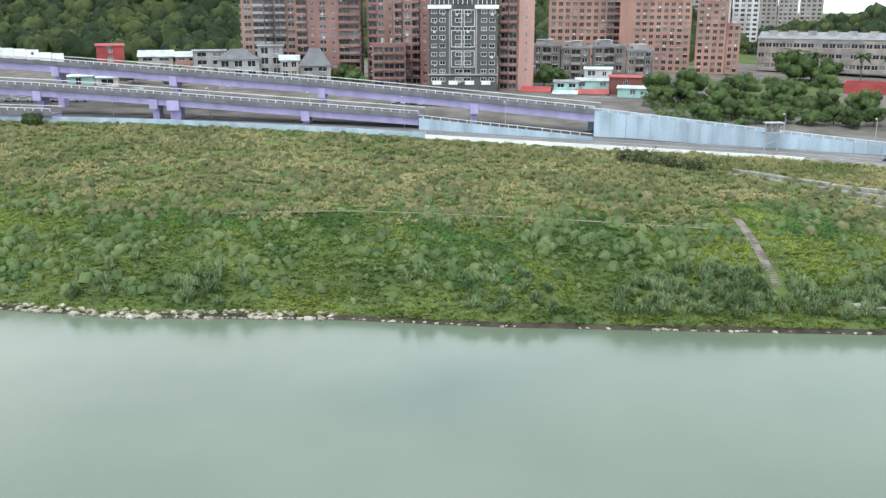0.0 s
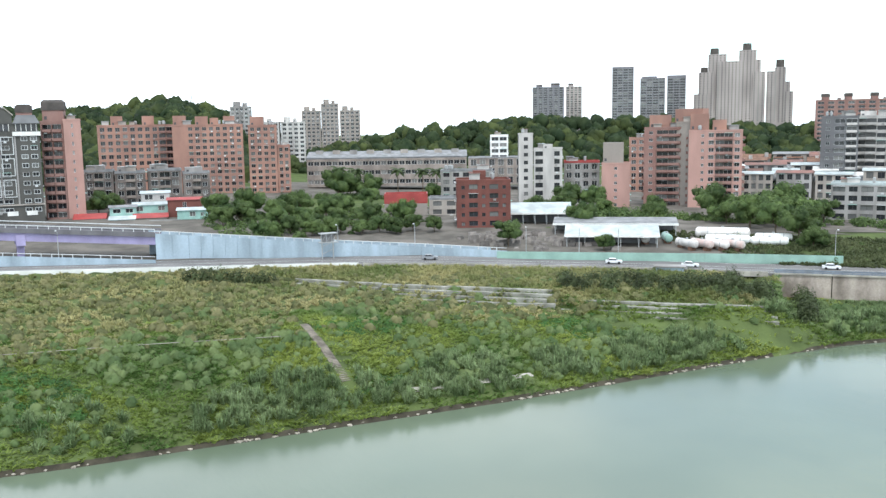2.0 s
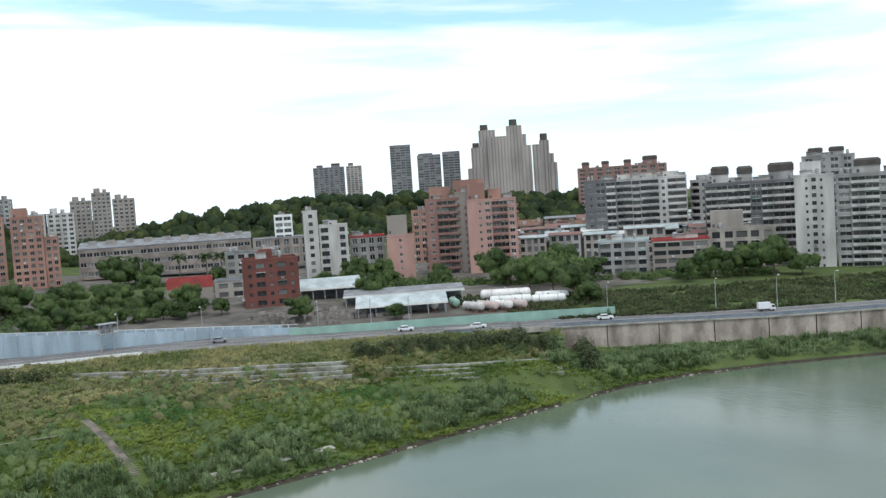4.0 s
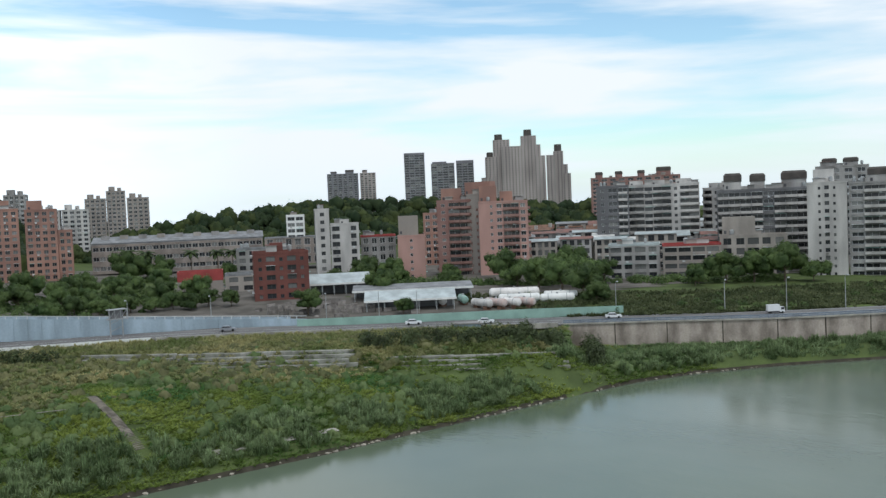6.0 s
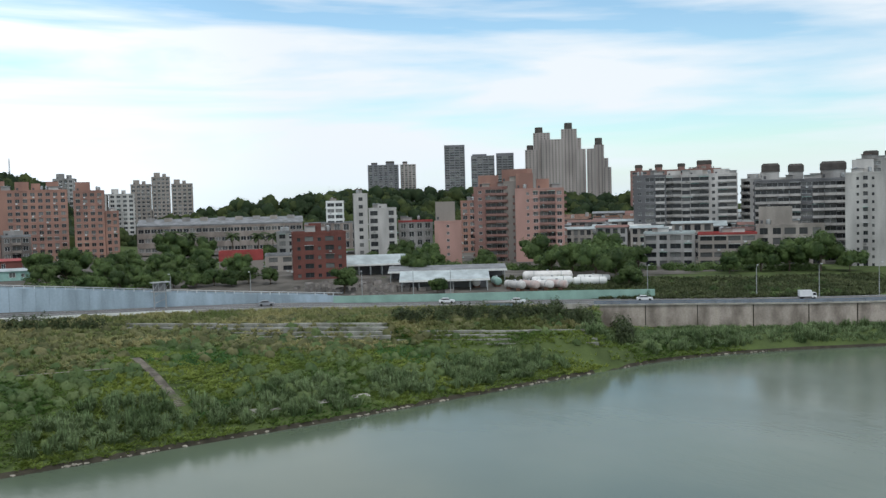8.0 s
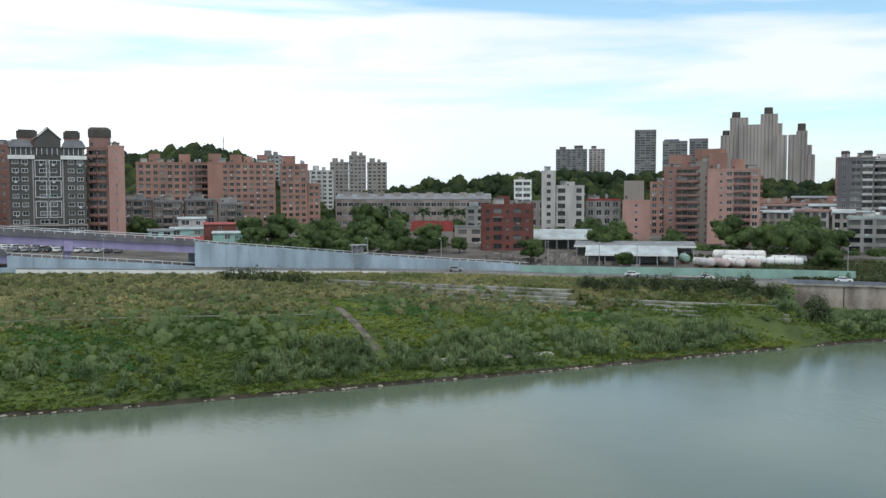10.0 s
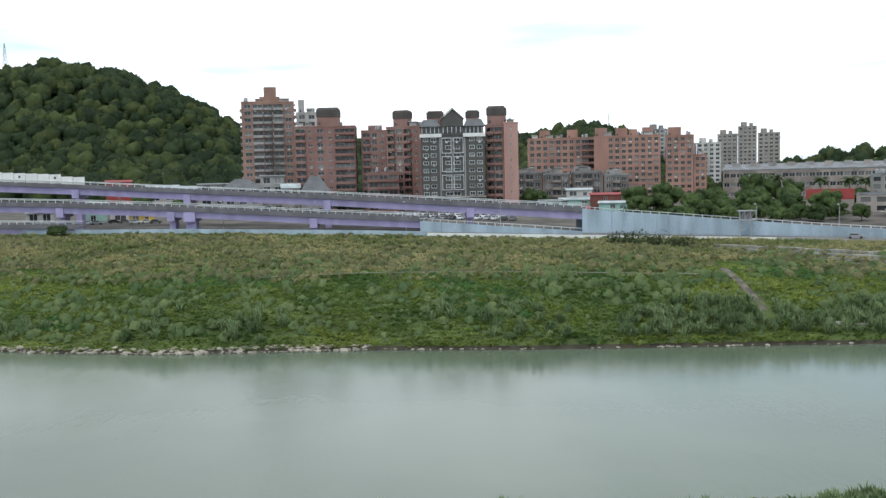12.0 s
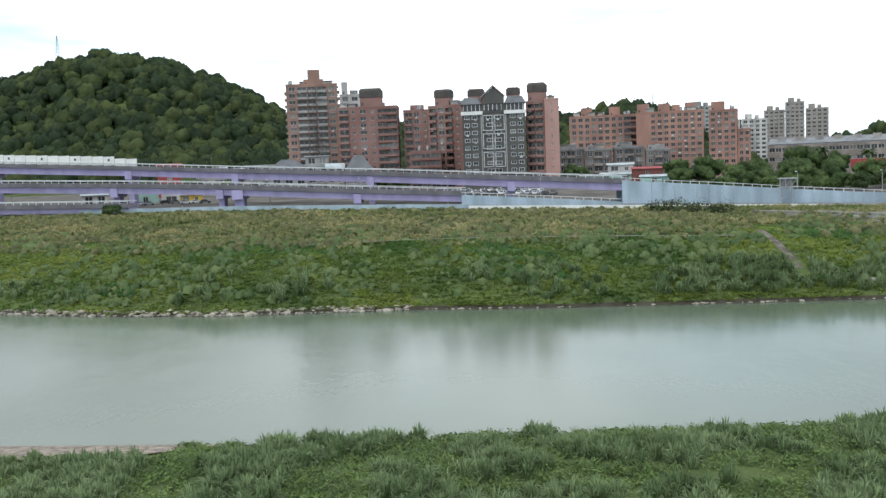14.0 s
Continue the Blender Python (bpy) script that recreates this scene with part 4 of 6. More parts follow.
stepped_tower("massive stepped beige-grey residential tower on the skyline", (900, 950), (966, 884),
              [(0, 20, 84), (6, 26, 113), (18, 42, 137), (30, 66, 127), (58, 80, 141), (70, 86, 128), (76, 92, 112)], M_TOWER_HAZE, [(8, 18, 113, 120), (20, 32, 137, 145), (62, 74, 141, 150)])
stepped_tower("slim stepped beige-grey residential tower on the skyline", (965, 883), (988, 857), [(0, 14, 112), (10, 24, 117), (18, 30, 98), (22, 34, 85)], M_TOWER_HAZE, [(11, 22, 117, 127)])


def far_town():
    """Distant flats and houses out to the horizon, each a simple block with rows of windows."""
    rng = random.Random(11)
    spec = [((271, 760), (286, 754), 60, M_STONEGREY), ((287, 754), (301, 749), 66, M_STONEGREY), ((302, 749), (318, 742), 60, M_STONEGREY), ((205, 678), (222, 671), 50, M_WHITEW), ((223, 670), (240, 664), 50, M_WHITEW), ((190, 690), (203, 684), 62, M_GREYW)]
    for L, R, top, m_ in spec:
        building("distant_flats", "distant pale flats rising behind the works hall", L, R, top, 14, 14, int((top - 14) / 3.2), "wwww", m_, "w", houses=((2, 7, 3, 8, 4.5, False), (9, 12, 3, 8, 3.5, False)), group="distant flats")
    for i in range(28):
        az = radians(-12 + 50 * rng.random())
        rad = 1500 + 1300 * rng.random()
        x, y = 7 + rad * math.sin(az), rad * math.cos(az)
        w, h = 18 + 26 * rng.random(), 14 + 26 * rng.random() ** 2
        m_ = rng.choice([M_WHITEW, M_GREYW, M_CREAM, M_BRICK_O, M_STONEGREY])
        t = Vector((math.cos(az), -math.sin(az)))
        L, R = (x - t.x * w / 2, y - t.y * w / 2), (x + t.x * w / 2, y + t.y * w / 2)
        z0 = float(ground_z(x, y)) - 2
        building("distant_house", "far-off pale town building", L, R, z0 + h, z0, 14, max(2, int(h / 8)), "WW", m_, "", houses=((2, 8, 3, 8, 3, False),), group="far town")


far_town()

# ---------------- elevated expressway ----------------
UP = [(-300, 312, 33.0), (-230, 306, 31.2), (-160, 301.5, 28.0), (-109.7, 296, 25.2), (-71.6, 290, 22.7), (-24.9, 278.7, 20.0), (19.7, 263.7, 17.0), (51.5, 251.8, 14.9)]
LOW = [(-300, 300, 25.5), (-230, 292, 24.0), (-160, 284, 21.6), (-108, 276.7, 19.6), (-71.8, 268.9, 17.9), (-28, 264.4, 15.0), (4, 258.5, 13.2)]
SIDE = [(-300, 284, 18.0), (-200, 276, 15.8), (-128, 269, 14.2), (-100, 266, 13.6)]


def curve_pts(pts, step=4.0):
    out = []
    xs = [p[0] for p in pts]
    n = max(2, int((xs[-1] - xs[0]) / step))
    for i in range(n + 1):
        x = xs[0] + (xs[-1] - xs[0]) * i / n
        out.append(Vector((x, float(np.interp(x, xs, [p[1] for p in pts])), float(np.interp(x, xs, [p[2] for p in pts])))))
    return out


def sweep(pts, profile, mi=0, mb=None):
    """Sweeps a closed profile of (across, up) along the points."""
    mb = mb or MB()
    rings = []
    for i, p in enumerate(pts):
        d = (pts[min(i + 1, len(pts) - 1)] - pts[max(i - 1, 0)])
        d.z = 0
        d.normalize()
        nrm = Vector((-d.y, d.x, 0))
        rings.append([p + nrm * a + Vector((0, 0, b)) for a, b in profile])
    k = len(profile)
    for a, b in zip(rings[:-1], rings[1:]):
        for i in range(k):
            j = (i + 1) % k
            mb.quad(a[i], b[i], b[j], a[j], mi)
    mb.poly(rings[0][::-1], mi)
    mb.poly(rings[-1], mi)
    return mb


POST = MB()
POST.box(-0.09, -0.09, 0, 0.09, 0.09, 0.75)
POST = POST.mesh("rail_post", [M_RAIL])


def viaduct(pts, label, piers, depth=2.2, width=10.0, foot=None):
    cp = curve_pts(pts)
    root = thing("viaduct", tuple(cp[len(cp) // 2]), label, "viaduct")
    part("girder", sweep(cp, [(0.9, 0), (width - 0.9, 0), (width - 0.6, depth), (0.6, depth)]), [M_LILAC], root, "lilac painted steel girder")
    part("deck", sweep(cp, [(0, depth + 0.004), (width, depth + 0.004), (width, depth + 0.35), (0, depth + 0.35)]), [M_PARAPET], root)
    for a in (0.0, width - 0.3):
        part("parapet", sweep(cp, [(a, depth + 0.354), (a + 0.3, depth + 0.354), (a + 0.3, depth + 1.25), (a, depth + 1.25)]), [M_PARAPET], root, "grey concrete parapet")
        part("handrail", sweep(cp, [(a + 0.05, depth + 1.95), (a + 0.25, depth + 1.95), (a + 0.25, depth + 2.15), (a + 0.05, depth + 2.15)]), [M_RAIL], root)
    for p in curve_pts(pts, 2.5):
        if p.x > -180:
            part("rail_post", POST, None, root, m=Matrix.Translation((p.x, p.y + 0.16, p.z + depth + 1.25)))
    for x, y, z, wide in piers:
        g = float(ground_z(x, y)) - 0.3
        pier = MB()
        pier.box(x - wide, y + 2.6, g, x + wide, y + 6.8, z - 1.2)
        part("pier", pier, [M_LILAC], root)
        cap = MB()
        cap.box(x - wide - 0.25, y + 0.2, z - 1.2, x + wide + 0.25, y + width - 0.5, z + 1.7)
        part("pier_cap", cap, [M_LILAC], root)
    return root


viaduct(UP, "upper lilac steel expressway viaduct ramp on piers", [(x, y, z, 0.9) for x, y, z in UP[3:7]] + [(-160, 301.5, 28, 0.9)])
viaduct(LOW, "lower lilac steel expressway viaduct ramp on piers", [(x, y, z, 0.9) for x, y, z in LOW[3:6]] + [(-66, 268, 17.6, 1.5)], depth=2.0)
viaduct(SIDE, "short lilac slip-road viaduct beside the flood wall", [], depth=1.6, width=7)


def wall_run(name, plan, label, mat_, thick=0.4, panel=0.0, kind="structure", rail=None):
    """A wall along plan points (x, y, bottom, top), with panel joints and a rail on posts."""
    def slab(mb, pa, a0, a1, pb, b0, b1, off0, off1):
        k = len(mb.v)
        for p, z, o in ((pa, a0, off0), (pb, b0, off0), (pb, b0, off1), (pa, a0, off1), (pa, a1, off0), (pb, b1, off0), (pb, b1, off1), (pa, a1, off1)):
            mb.v.append((p.x + o.x, p.y + o.y, z))
        for f in ((0, 3, 2, 1), (4, 5, 6, 7), (0, 1, 5, 4), (1, 2, 6, 5), (2, 3, 7, 6), (3, 0, 4, 7)):
            mb.f.append(tuple(k + j for j in f))
            mb.m.append(0)
    back, panels = MB(), []
    for a, b in zip(plan[:-1], plan[1:]):
        d = Vector((b[0] - a[0], b[1] - a[1], 0))
        ln = d.length
        d.normalize()
        nrm = Vector((-d.y, d.x, 0))
        slab(back, Vector((a[0], a[1], 0)), a[2], a[3] - 0.06, Vector((b[0], b[1], 0)), b[2], b[3] - 0.06, nrm * 0.12, nrm * thick)
        n = max(1, int(ln / panel))
        for i in range(n):
            q = []
            for t in ((i + 0.02) / n, (i + 0.98) / n):
                x, y, z0, z1 = (a[k] + (b[k] - a[k]) * t for k in range(4))
                q.append((Vector((x, y, 0)), z0, z1))
            pb = MB()
            slab(pb, *q[0], *q[1], Vector((0, 0, 0)), nrm * 0.116)
            panels.append(pb)
    ob = solo(name, back, [mat_], label, "wall", kind=kind)
    for pb in panels:
        new("panel", pb.mesh("panel", [mat_])).parent = ob
    if rail:
        for a, b in zip(plan[:-1], plan[1:]):
            ln = math.hypot(b[0] - a[0], b[1] - a[1])
            rb = MB()
            rb.tube((a[0], a[1] + 0.2, a[3] + 0.75), (b[0], b[1] + 0.2, b[3] + 0.75), 0.09, 0.09, 6)
            r_ = new("handrail", rb.mesh("handrail", [M_RAIL]))
            r_.parent = ob
            for i in range(int(ln / 2.5)):
                t = (i + 0.5) * 2.5 / ln
                p = new("rail_post", POST)
                p.parent = ob
                p.matrix_basis = Matrix.Translation([a[k] + (b[k] - a[k]) * t + (0.2 if k == 1 else 0) for k in (0, 1)] + [a[3] + (b[3] - a[3]) * t])
    return ob


BW = [(51.6, 252.0, 10.6, 18.0), (60, 250.5, 10.4, 17.1), (77.5, 242, 10.0, 15.7), (97.4, 235, 9.6, 13.9), (118.4, 227.5, 9.2, 12.2), (130, 218, 9.0, 11.6), (137, 212.5, 8.8, 11.2)]
wall_run("wall_ramp", BW, "pale blue panelled retaining wall of the expressway ramp", M_BLUEWALL, 0.5, 3.0, rail=True)
wall_run("wall_ramp_back", [(51.6, 261.5, 10.6, 18.0), (60, 260, 10.4, 17.1), (77.5, 252, 10.0, 15.7), (97.4, 245, 9.6, 13.9), (118.4, 236, 9.2, 12.2), (137, 221, 8.8, 11.2)], "pale blue retaining wall on the town side of the ramp", M_BLUEWALL, 0.4, 3.0)
wall_run("wall_slip_road", [(4.2, 258.4, 11.6, 15.4), (20, 253.5, 11.4, 14.2), (36, 248.6, 11.1, 13.1), (50, 244.5, 10.9, 12.0)], "low pale blue slip-road wall with white rail posts", M_BLUEWALL, 0.4, 3.0, rail=True)
mb = MB()
for a, b in zip(BW[:-1], BW[1:]):
    mb.quad((a[0], a[1] + 0.5, a[3] - 0.9), (b[0], b[1] + 0.5, b[3] - 0.9), (b[0], b[1] + 9.5, b[3] - 0.9), (a[0], a[1] + 9.5, a[3] - 0.9))
solo("road_ramp", mb, [M_ASPHALT], "grey asphalt ramp between the blue walls", "road", kind="structure")

# flood wall and barriers along the near edge of the road
FX = [float(x) for x in np.arange(-420, 8, 6)]
ribbon("wall_flood", -0.1, 0.3, -1.5, 1.0, M_BLUEWALL, "low pale blue flood wall at the roadside", "wall", FX)
ribbon("kerb_white", -0.05, 0.3, -0.8, 0.55, M_WHITE, "white painted concrete barrier at the roadside", "barrier", [float(x) for x in np.arange(-8, 97, 4)])
ribbon("kerb_grey", -0.05, 0.3, -0.8, 0.5, M_CONC, "grey concrete barrier at the roadside", "barrier", [float(x) for x in np.arange(97, 179, 4)])
GX = [float(x) for x in np.arange(178, 700, 4)]
ribbon("wall_river", -0.5, 0.3, -8.6, 0.0, M_CONC_D, "stained concrete river wall with vertical joints", "wall", GX)
ribbon("wall_river_cap", -0.9, 0.3, 0.004, 0.35, M_CONC, "concrete coping of the river wall", "wall", GX)
ribbon("guard_rail", -0.6, -0.45, 0.86, 1.22, M_BLUERAIL, "blue-grey steel guard rail on the river wall", "railing", GX)
ribbon("guard_rail_low", -0.6, -0.45, 0.45, 0.74, M_BLUERAIL, "lower blue-grey bar of the guard rail", "railing", GX)
RAILP = MB()
RAILP.box(-0.08, -0.08, 0.0, 0.08, 0.08, 0.85)
RAILP = RAILP.mesh("rail_post", [M_BLUERAIL])
rail_root = thing("guard_rail_posts", tuple(along(200, -0.5)), "row of blue-grey guard rail posts", "railing", kind="structure")
JOINT = MB()
JOINT.box(-0.12, -0.06, -6.0, 0.12, 0.0, 0.0)
JOINT = JOINT.mesh("wall_joint", [M_SILT])
for i in range(60):
    x = 178.5 + i * 1.5
    part("rail_post", RAILP, None, rail_root, m=Matrix.Translation(along(x, -0.52, 0.354)))
    if i % 6 == 0:
        d, nrm = road_dir(x)
        part("wall_joint", JOINT, None, rail_root, m=Matrix.Translation(along(x, -0.505, -0.1)) @ Matrix.Rotation(math.atan2(d.y, d.x), 4, "Z"))
wall_run("green_fence", [(133.5, 212, 8.6, 11.4), (150, 199.5, 8.6, 11.3), (167, 187, 8.5, 11.2), (185, 172.5, 8.4, 11.2), (203, 157.5, 8.3, 11.0)], "pale green sheet-metal fence along the yard", M_GREENFENCE, 0.15, 2.0, kind="")

# concrete terraces: flights of four broad steps set into the bank
def terrace_flight(a, b, tread, rise, count):
    """Steps between the top corners a and b, each of them a row of slabs that falls towards the river."""
    a, b = Vector(a), Vector(b)
    d = Vector((b.x - a.x, b.y - a.y, 0))
    n_slabs = max(1, round(d.length / 5.0))
    d.normalize()
    out = Vector((d.y, -d.x, 0))
    rng = random.Random(int(a.x))
    for k in range(count):
        mb = MB()
        for i in range(n_slabs):
            p, q = a.lerp(b, (i + 0.008) / n_slabs), a.lerp(b, (i + 0.992) / n_slabs)
            lift = Vector((0, 0, -rise * k + rng.gauss(0, 0.04)))
            p, q = p + lift + out * (tread * k + rng.gauss(0, 0.06)), q + lift + out * tread * k
            back, down, nose = -out * 0.6, Vector((0, 0, -rise - 0.5)), out * 0.12 - Vector((0, 0, 0.12))
            ring_p, ring_q = [p + back, p, p + nose, p + nose + down, p + back + down], [q + back, q, q + nose, q + nose + down, q + back + down]
            for j in range(5):
                mb.quad(ring_p[j], ring_p[(j + 1) % 5], ring_q[(j + 1) % 5], ring_q[j])
            mb.poly(ring_p[::-1])
            mb.poly(ring_q)
        solo("terrace_step", mb, [M_TERR], "weathered grey concrete terrace step in the bank", "terrace", kind="structure")


terrace_flight((74, 204.5, 10.5), (88.4, 187.6, 10.5), 1.6, 0.7, 3)
terrace_flight((88.7, 187.3, 10.4), (119.1, 163.5, 9.6), 1.6, 0.72, 4)
terrace_flight((118.4, 161.0, 8.05), (153.6, 134.9, 7.1), 1.6, 0.72, 4)

# ---------------- planting ----------------


def blades(cx, cy, cz, h, r, n, wid, rng, lean=0.5):
    """Tufts of n curved blades each, as arrays of vertices and triangles."""
    k = len(cx)
    ang = rng.random((k, n)) * 2 * np.pi
    rad = np.sqrt(rng.random((k, n))) * 0.55 * r[:, None]
    bx, by = cx[:, None] + np.cos(ang) * rad, cy[:, None] + np.sin(ang) * rad
    out = (0.25 + rng.random((k, n))) * lean * r[:, None] * 1.3
    a2 = ang + (rng.random((k, n)) - 0.5) * 1.2
    hh = h[:, None] * (0.55 + 0.5 * rng.random((k, n))) * (1.05 - 0.35 * rad / r[:, None])
    face = rng.random((k, n)) * np.pi
    wx, wy = np.cos(face) * wid / 2, np.sin(face) * wid / 2
    dx, dy = np.cos(a2) * out, np.sin(a2) * out
    z = np.broadcast_to(cz[:, None], (k, n))
    V = np.empty((k, n, 5, 3))
    for i, (s, t, f) in enumerate(((-1, 0.0, 0.0), (1, 0.0, 0.0), (1, 0.6, 0.35), (-1, 0.6, 0.35), (0, 1.0, 1.0))):
        V[:, :, i, 0] = bx + s * wx + dx * f
        V[:, :, i, 1] = by + s * wy + dy * f
        V[:, :, i, 2] = z - 0.1 + hh * t
    V = V.reshape(-1, 3)
    b = np.arange(k * n)[:, None] * 5
    T = np.concatenate([b + [0, 1, 2], b + [0, 2, 3], b + [3, 2, 4]])
    return V, T


def tussocks(cx, cy, cz, h, r, n, wid, rng):
    """Rounded fountain-like clumps of arching blades."""
    k = len(cx)
    ang = rng.random((k, n)) * 2 * np.pi
    u = rng.random((k, n))
    lean = np.sqrt(u)
    rr, hh = r[:, None] * (0.8 + 0.4 * rng.random((k, n))), h[:, None] * (0.8 + 0.4 * rng.random((k, n)))
    face = ang + np.pi / 2 + (rng.random((k, n)) - 0.5) * 1.6
    wx, wy = np.cos(face) * wid / 2, np.sin(face) * wid / 2
    V = np.empty((k, n, 5, 3))
    b0 = 0.25 * rr * lean
    for i, (s, q, f, t) in enumerate(((-0.7, 0, 0, 0), (0.7, 0, 0, 0), (1, 1, 0.5, 1), (-1, 1, 0.5, 1), (0, 2, 1.0, 2))):
        out = b0 + rr * lean * (0.0, 0.5, 1.0)[q]
        V[:, :, i, 0] = cx[:, None] + np.cos(ang) * out + s * wx
        V[:, :, i, 1] = cy[:, None] + np.sin(ang) * out + s * wy
        V[:, :, i, 2] = cz[:, None] - 0.1 + hh * (0.0, 0.72 - 0.1 * 0, 1.0)[q] * (1 - (0, 0.25, 0.62)[q] * lean ** 2)
    b = np.arange(k * n)[:, None] * 5
    return V.reshape(-1, 3), np.concatenate([b + [0, 1, 2], b + [0, 2, 3], b + [3, 2, 4]])


def leaf_domes(cx, cy, cz, h, r, n, size, rng, full=False, jit=1.3):
    """Rounded clumps of n leaf quads each, scattered over an uneven dome."""
    k = len(cx)
    ph = rng.random((k, n)) * 2 * np.pi
    ct = rng.random((k, n)) * (1.7 if full else 1.0) - (0.7 if full else 0.0)
    st = np.sqrt(np.maximum(0, 1 - ct ** 2))
    lump = 0.78 + 0.22 * np.sin(ph * 3 + cx[:, None]) * np.cos(ct * 5 + cy[:, None]) + 0.2 * (rng.random((k, n)) - 0.5)
    nx, ny, nz = st * np.cos(ph), st * np.sin(ph), ct
    px = cx[:, None] + nx * r[:, None] * lump
    py = cy[:, None] + ny * r[:, None] * lump
    pz = cz[:, None] + (nz * h[:, None] * lump if not full else (nz + 0.2) * h[:, None] * lump)
    N = np.stack([nx, ny, nz + 0.25], -1) + (rng.random((k, n, 3)) - 0.5) * jit
    N /= np.linalg.norm(N, axis=-1, keepdims=True)
    A = np.cross(N, rng.random((k, n, 3)) - 0.5)
    A /= np.linalg.norm(A, axis=-1, keepdims=True) + 1e-9
    B = np.cross(N, A)
    s = size * (0.6 + 0.8 * rng.random((k, n)))[..., None]
    P = np.stack([px, py, pz], -1)
    V = np.stack([P - A * s, P + B * s * 0.6, P + A * s, P - B * s * 0.6], 2).reshape(-1, 3)
    b = np.arange(k * n)[:, None] * 4
    return V, np.concatenate([b + [0, 1, 2], b + [0, 2, 3]])


def mounds(cx, cy, cz, h, r, rng, rings=4, seg=9, low=0.0, rough=0.16):
    """Lumpy closed clumps: the mass of a bush or a crown under its outer leaves."""
    k = len(cx)
    el = np.linspace(low, 1.25, rings)
    az = np.arange(seg) * 2 * np.pi / seg
    E, A = np.repeat(el, seg)[None] + (rng.random((k, rings * seg)) - 0.5) * 0.22, np.tile(az, rings)[None] + (rng.random((k, rings * seg)) - 0.5) * 0.4
    q = 1 + rough * (2 * rng.random((k, rings * seg)) - 1)
    V = np.empty((k, rings * seg + 1, 3))
    V[:, :-1, 0] = cx[:, None] + r[:, None] * q * np.cos(E) * np.cos(A)
    V[:, :-1, 1] = cy[:, None] + r[:, None] * q * np.cos(E) * np.sin(A)
    V[:, :-1, 2] = cz[:, None] + h[:, None] * q * np.sin(E)
    V[:, -1] = np.stack([cx, cy, cz + h], 1)
    t = []
    for i in range(rings - 1):
        for j in range(seg):
            a, b = i * seg + j, i * seg + (j + 1) % seg
            t += [(a, b, b + seg), (a, b + seg, a + seg)]
    t += [((rings - 1) * seg + j, (rings - 1) * seg + (j + 1) % seg, rings * seg) for j in range(seg)]
    T = (np.arange(k)[:, None, None] * (rings * seg + 1) + np.array(t)[None]).reshape(-1, 3)
    return V.reshape(-1, 3), T


def join(lists):
    v, t, o = [], [], 0
    for a, b in lists:
        v.append(a)
        t.append(b + o)
        o += len(a)
    return np.concatenate(v), np.concatenate(t)


def stuff(name, arrays, mat_, label, category):
    v, t = arrays
    return tagged(new(name, tri_mesh(name, v, t, mat_)), label, category, kind="stuff")


def patch_noise(x, y, s, seed=0.0):
    return np.array([noise.noise(Vector((a * s + seed, b * s - seed, seed))) for a, b in zip(x, y)])


def scatter_field(n, rng, x0, x1, dmin, dmax, to_road=False):
    """Random places on the far bank, by metres from the water or up to the road."""
    x = x0 + (x1 - x0) * rng.random(n)
    top = (yr(x) - ys(x) - 1.5) if to_road else np.full(n, dmax)
    d = dmin + (np.minimum(top, dmax) - dmin) * rng.random(n)
    y = ys(x) + d
    toe = np.interp(x, TOE_X, TOE_Y)
    ok = (d < yr(x) - ys(x) - 1.2) & ~((x > 72) & (x < 154) & (y > toe - 0.6) & (y < toe + 8.2) & (rng.random(n) > 0.75))
    ok &= ~((x > 112) & (x < 157) & (y > toe - 7) & (y < toe) & (rng.random(n) > 0.1))
    px, py = 59.6 + (y - ys(59)) * 0.05, y
    ok &= ~((np.abs(x - px) < 1.5) & (d > 8) & (d < 34))
    return x[ok], y[ok], d[ok]


def bushes(x, y, h, r, n, size, rng):
    """Rounded clumps on the ground: a lumpy mass under arching blades."""
    z = ground_z(x, y) - 0.15
    return join([mounds(x, y, z, h * 0.86, r * 0.84, rng, 4, 8, 0.0, 0.26), tussocks(x, y, z, h, r, n, size, rng)])


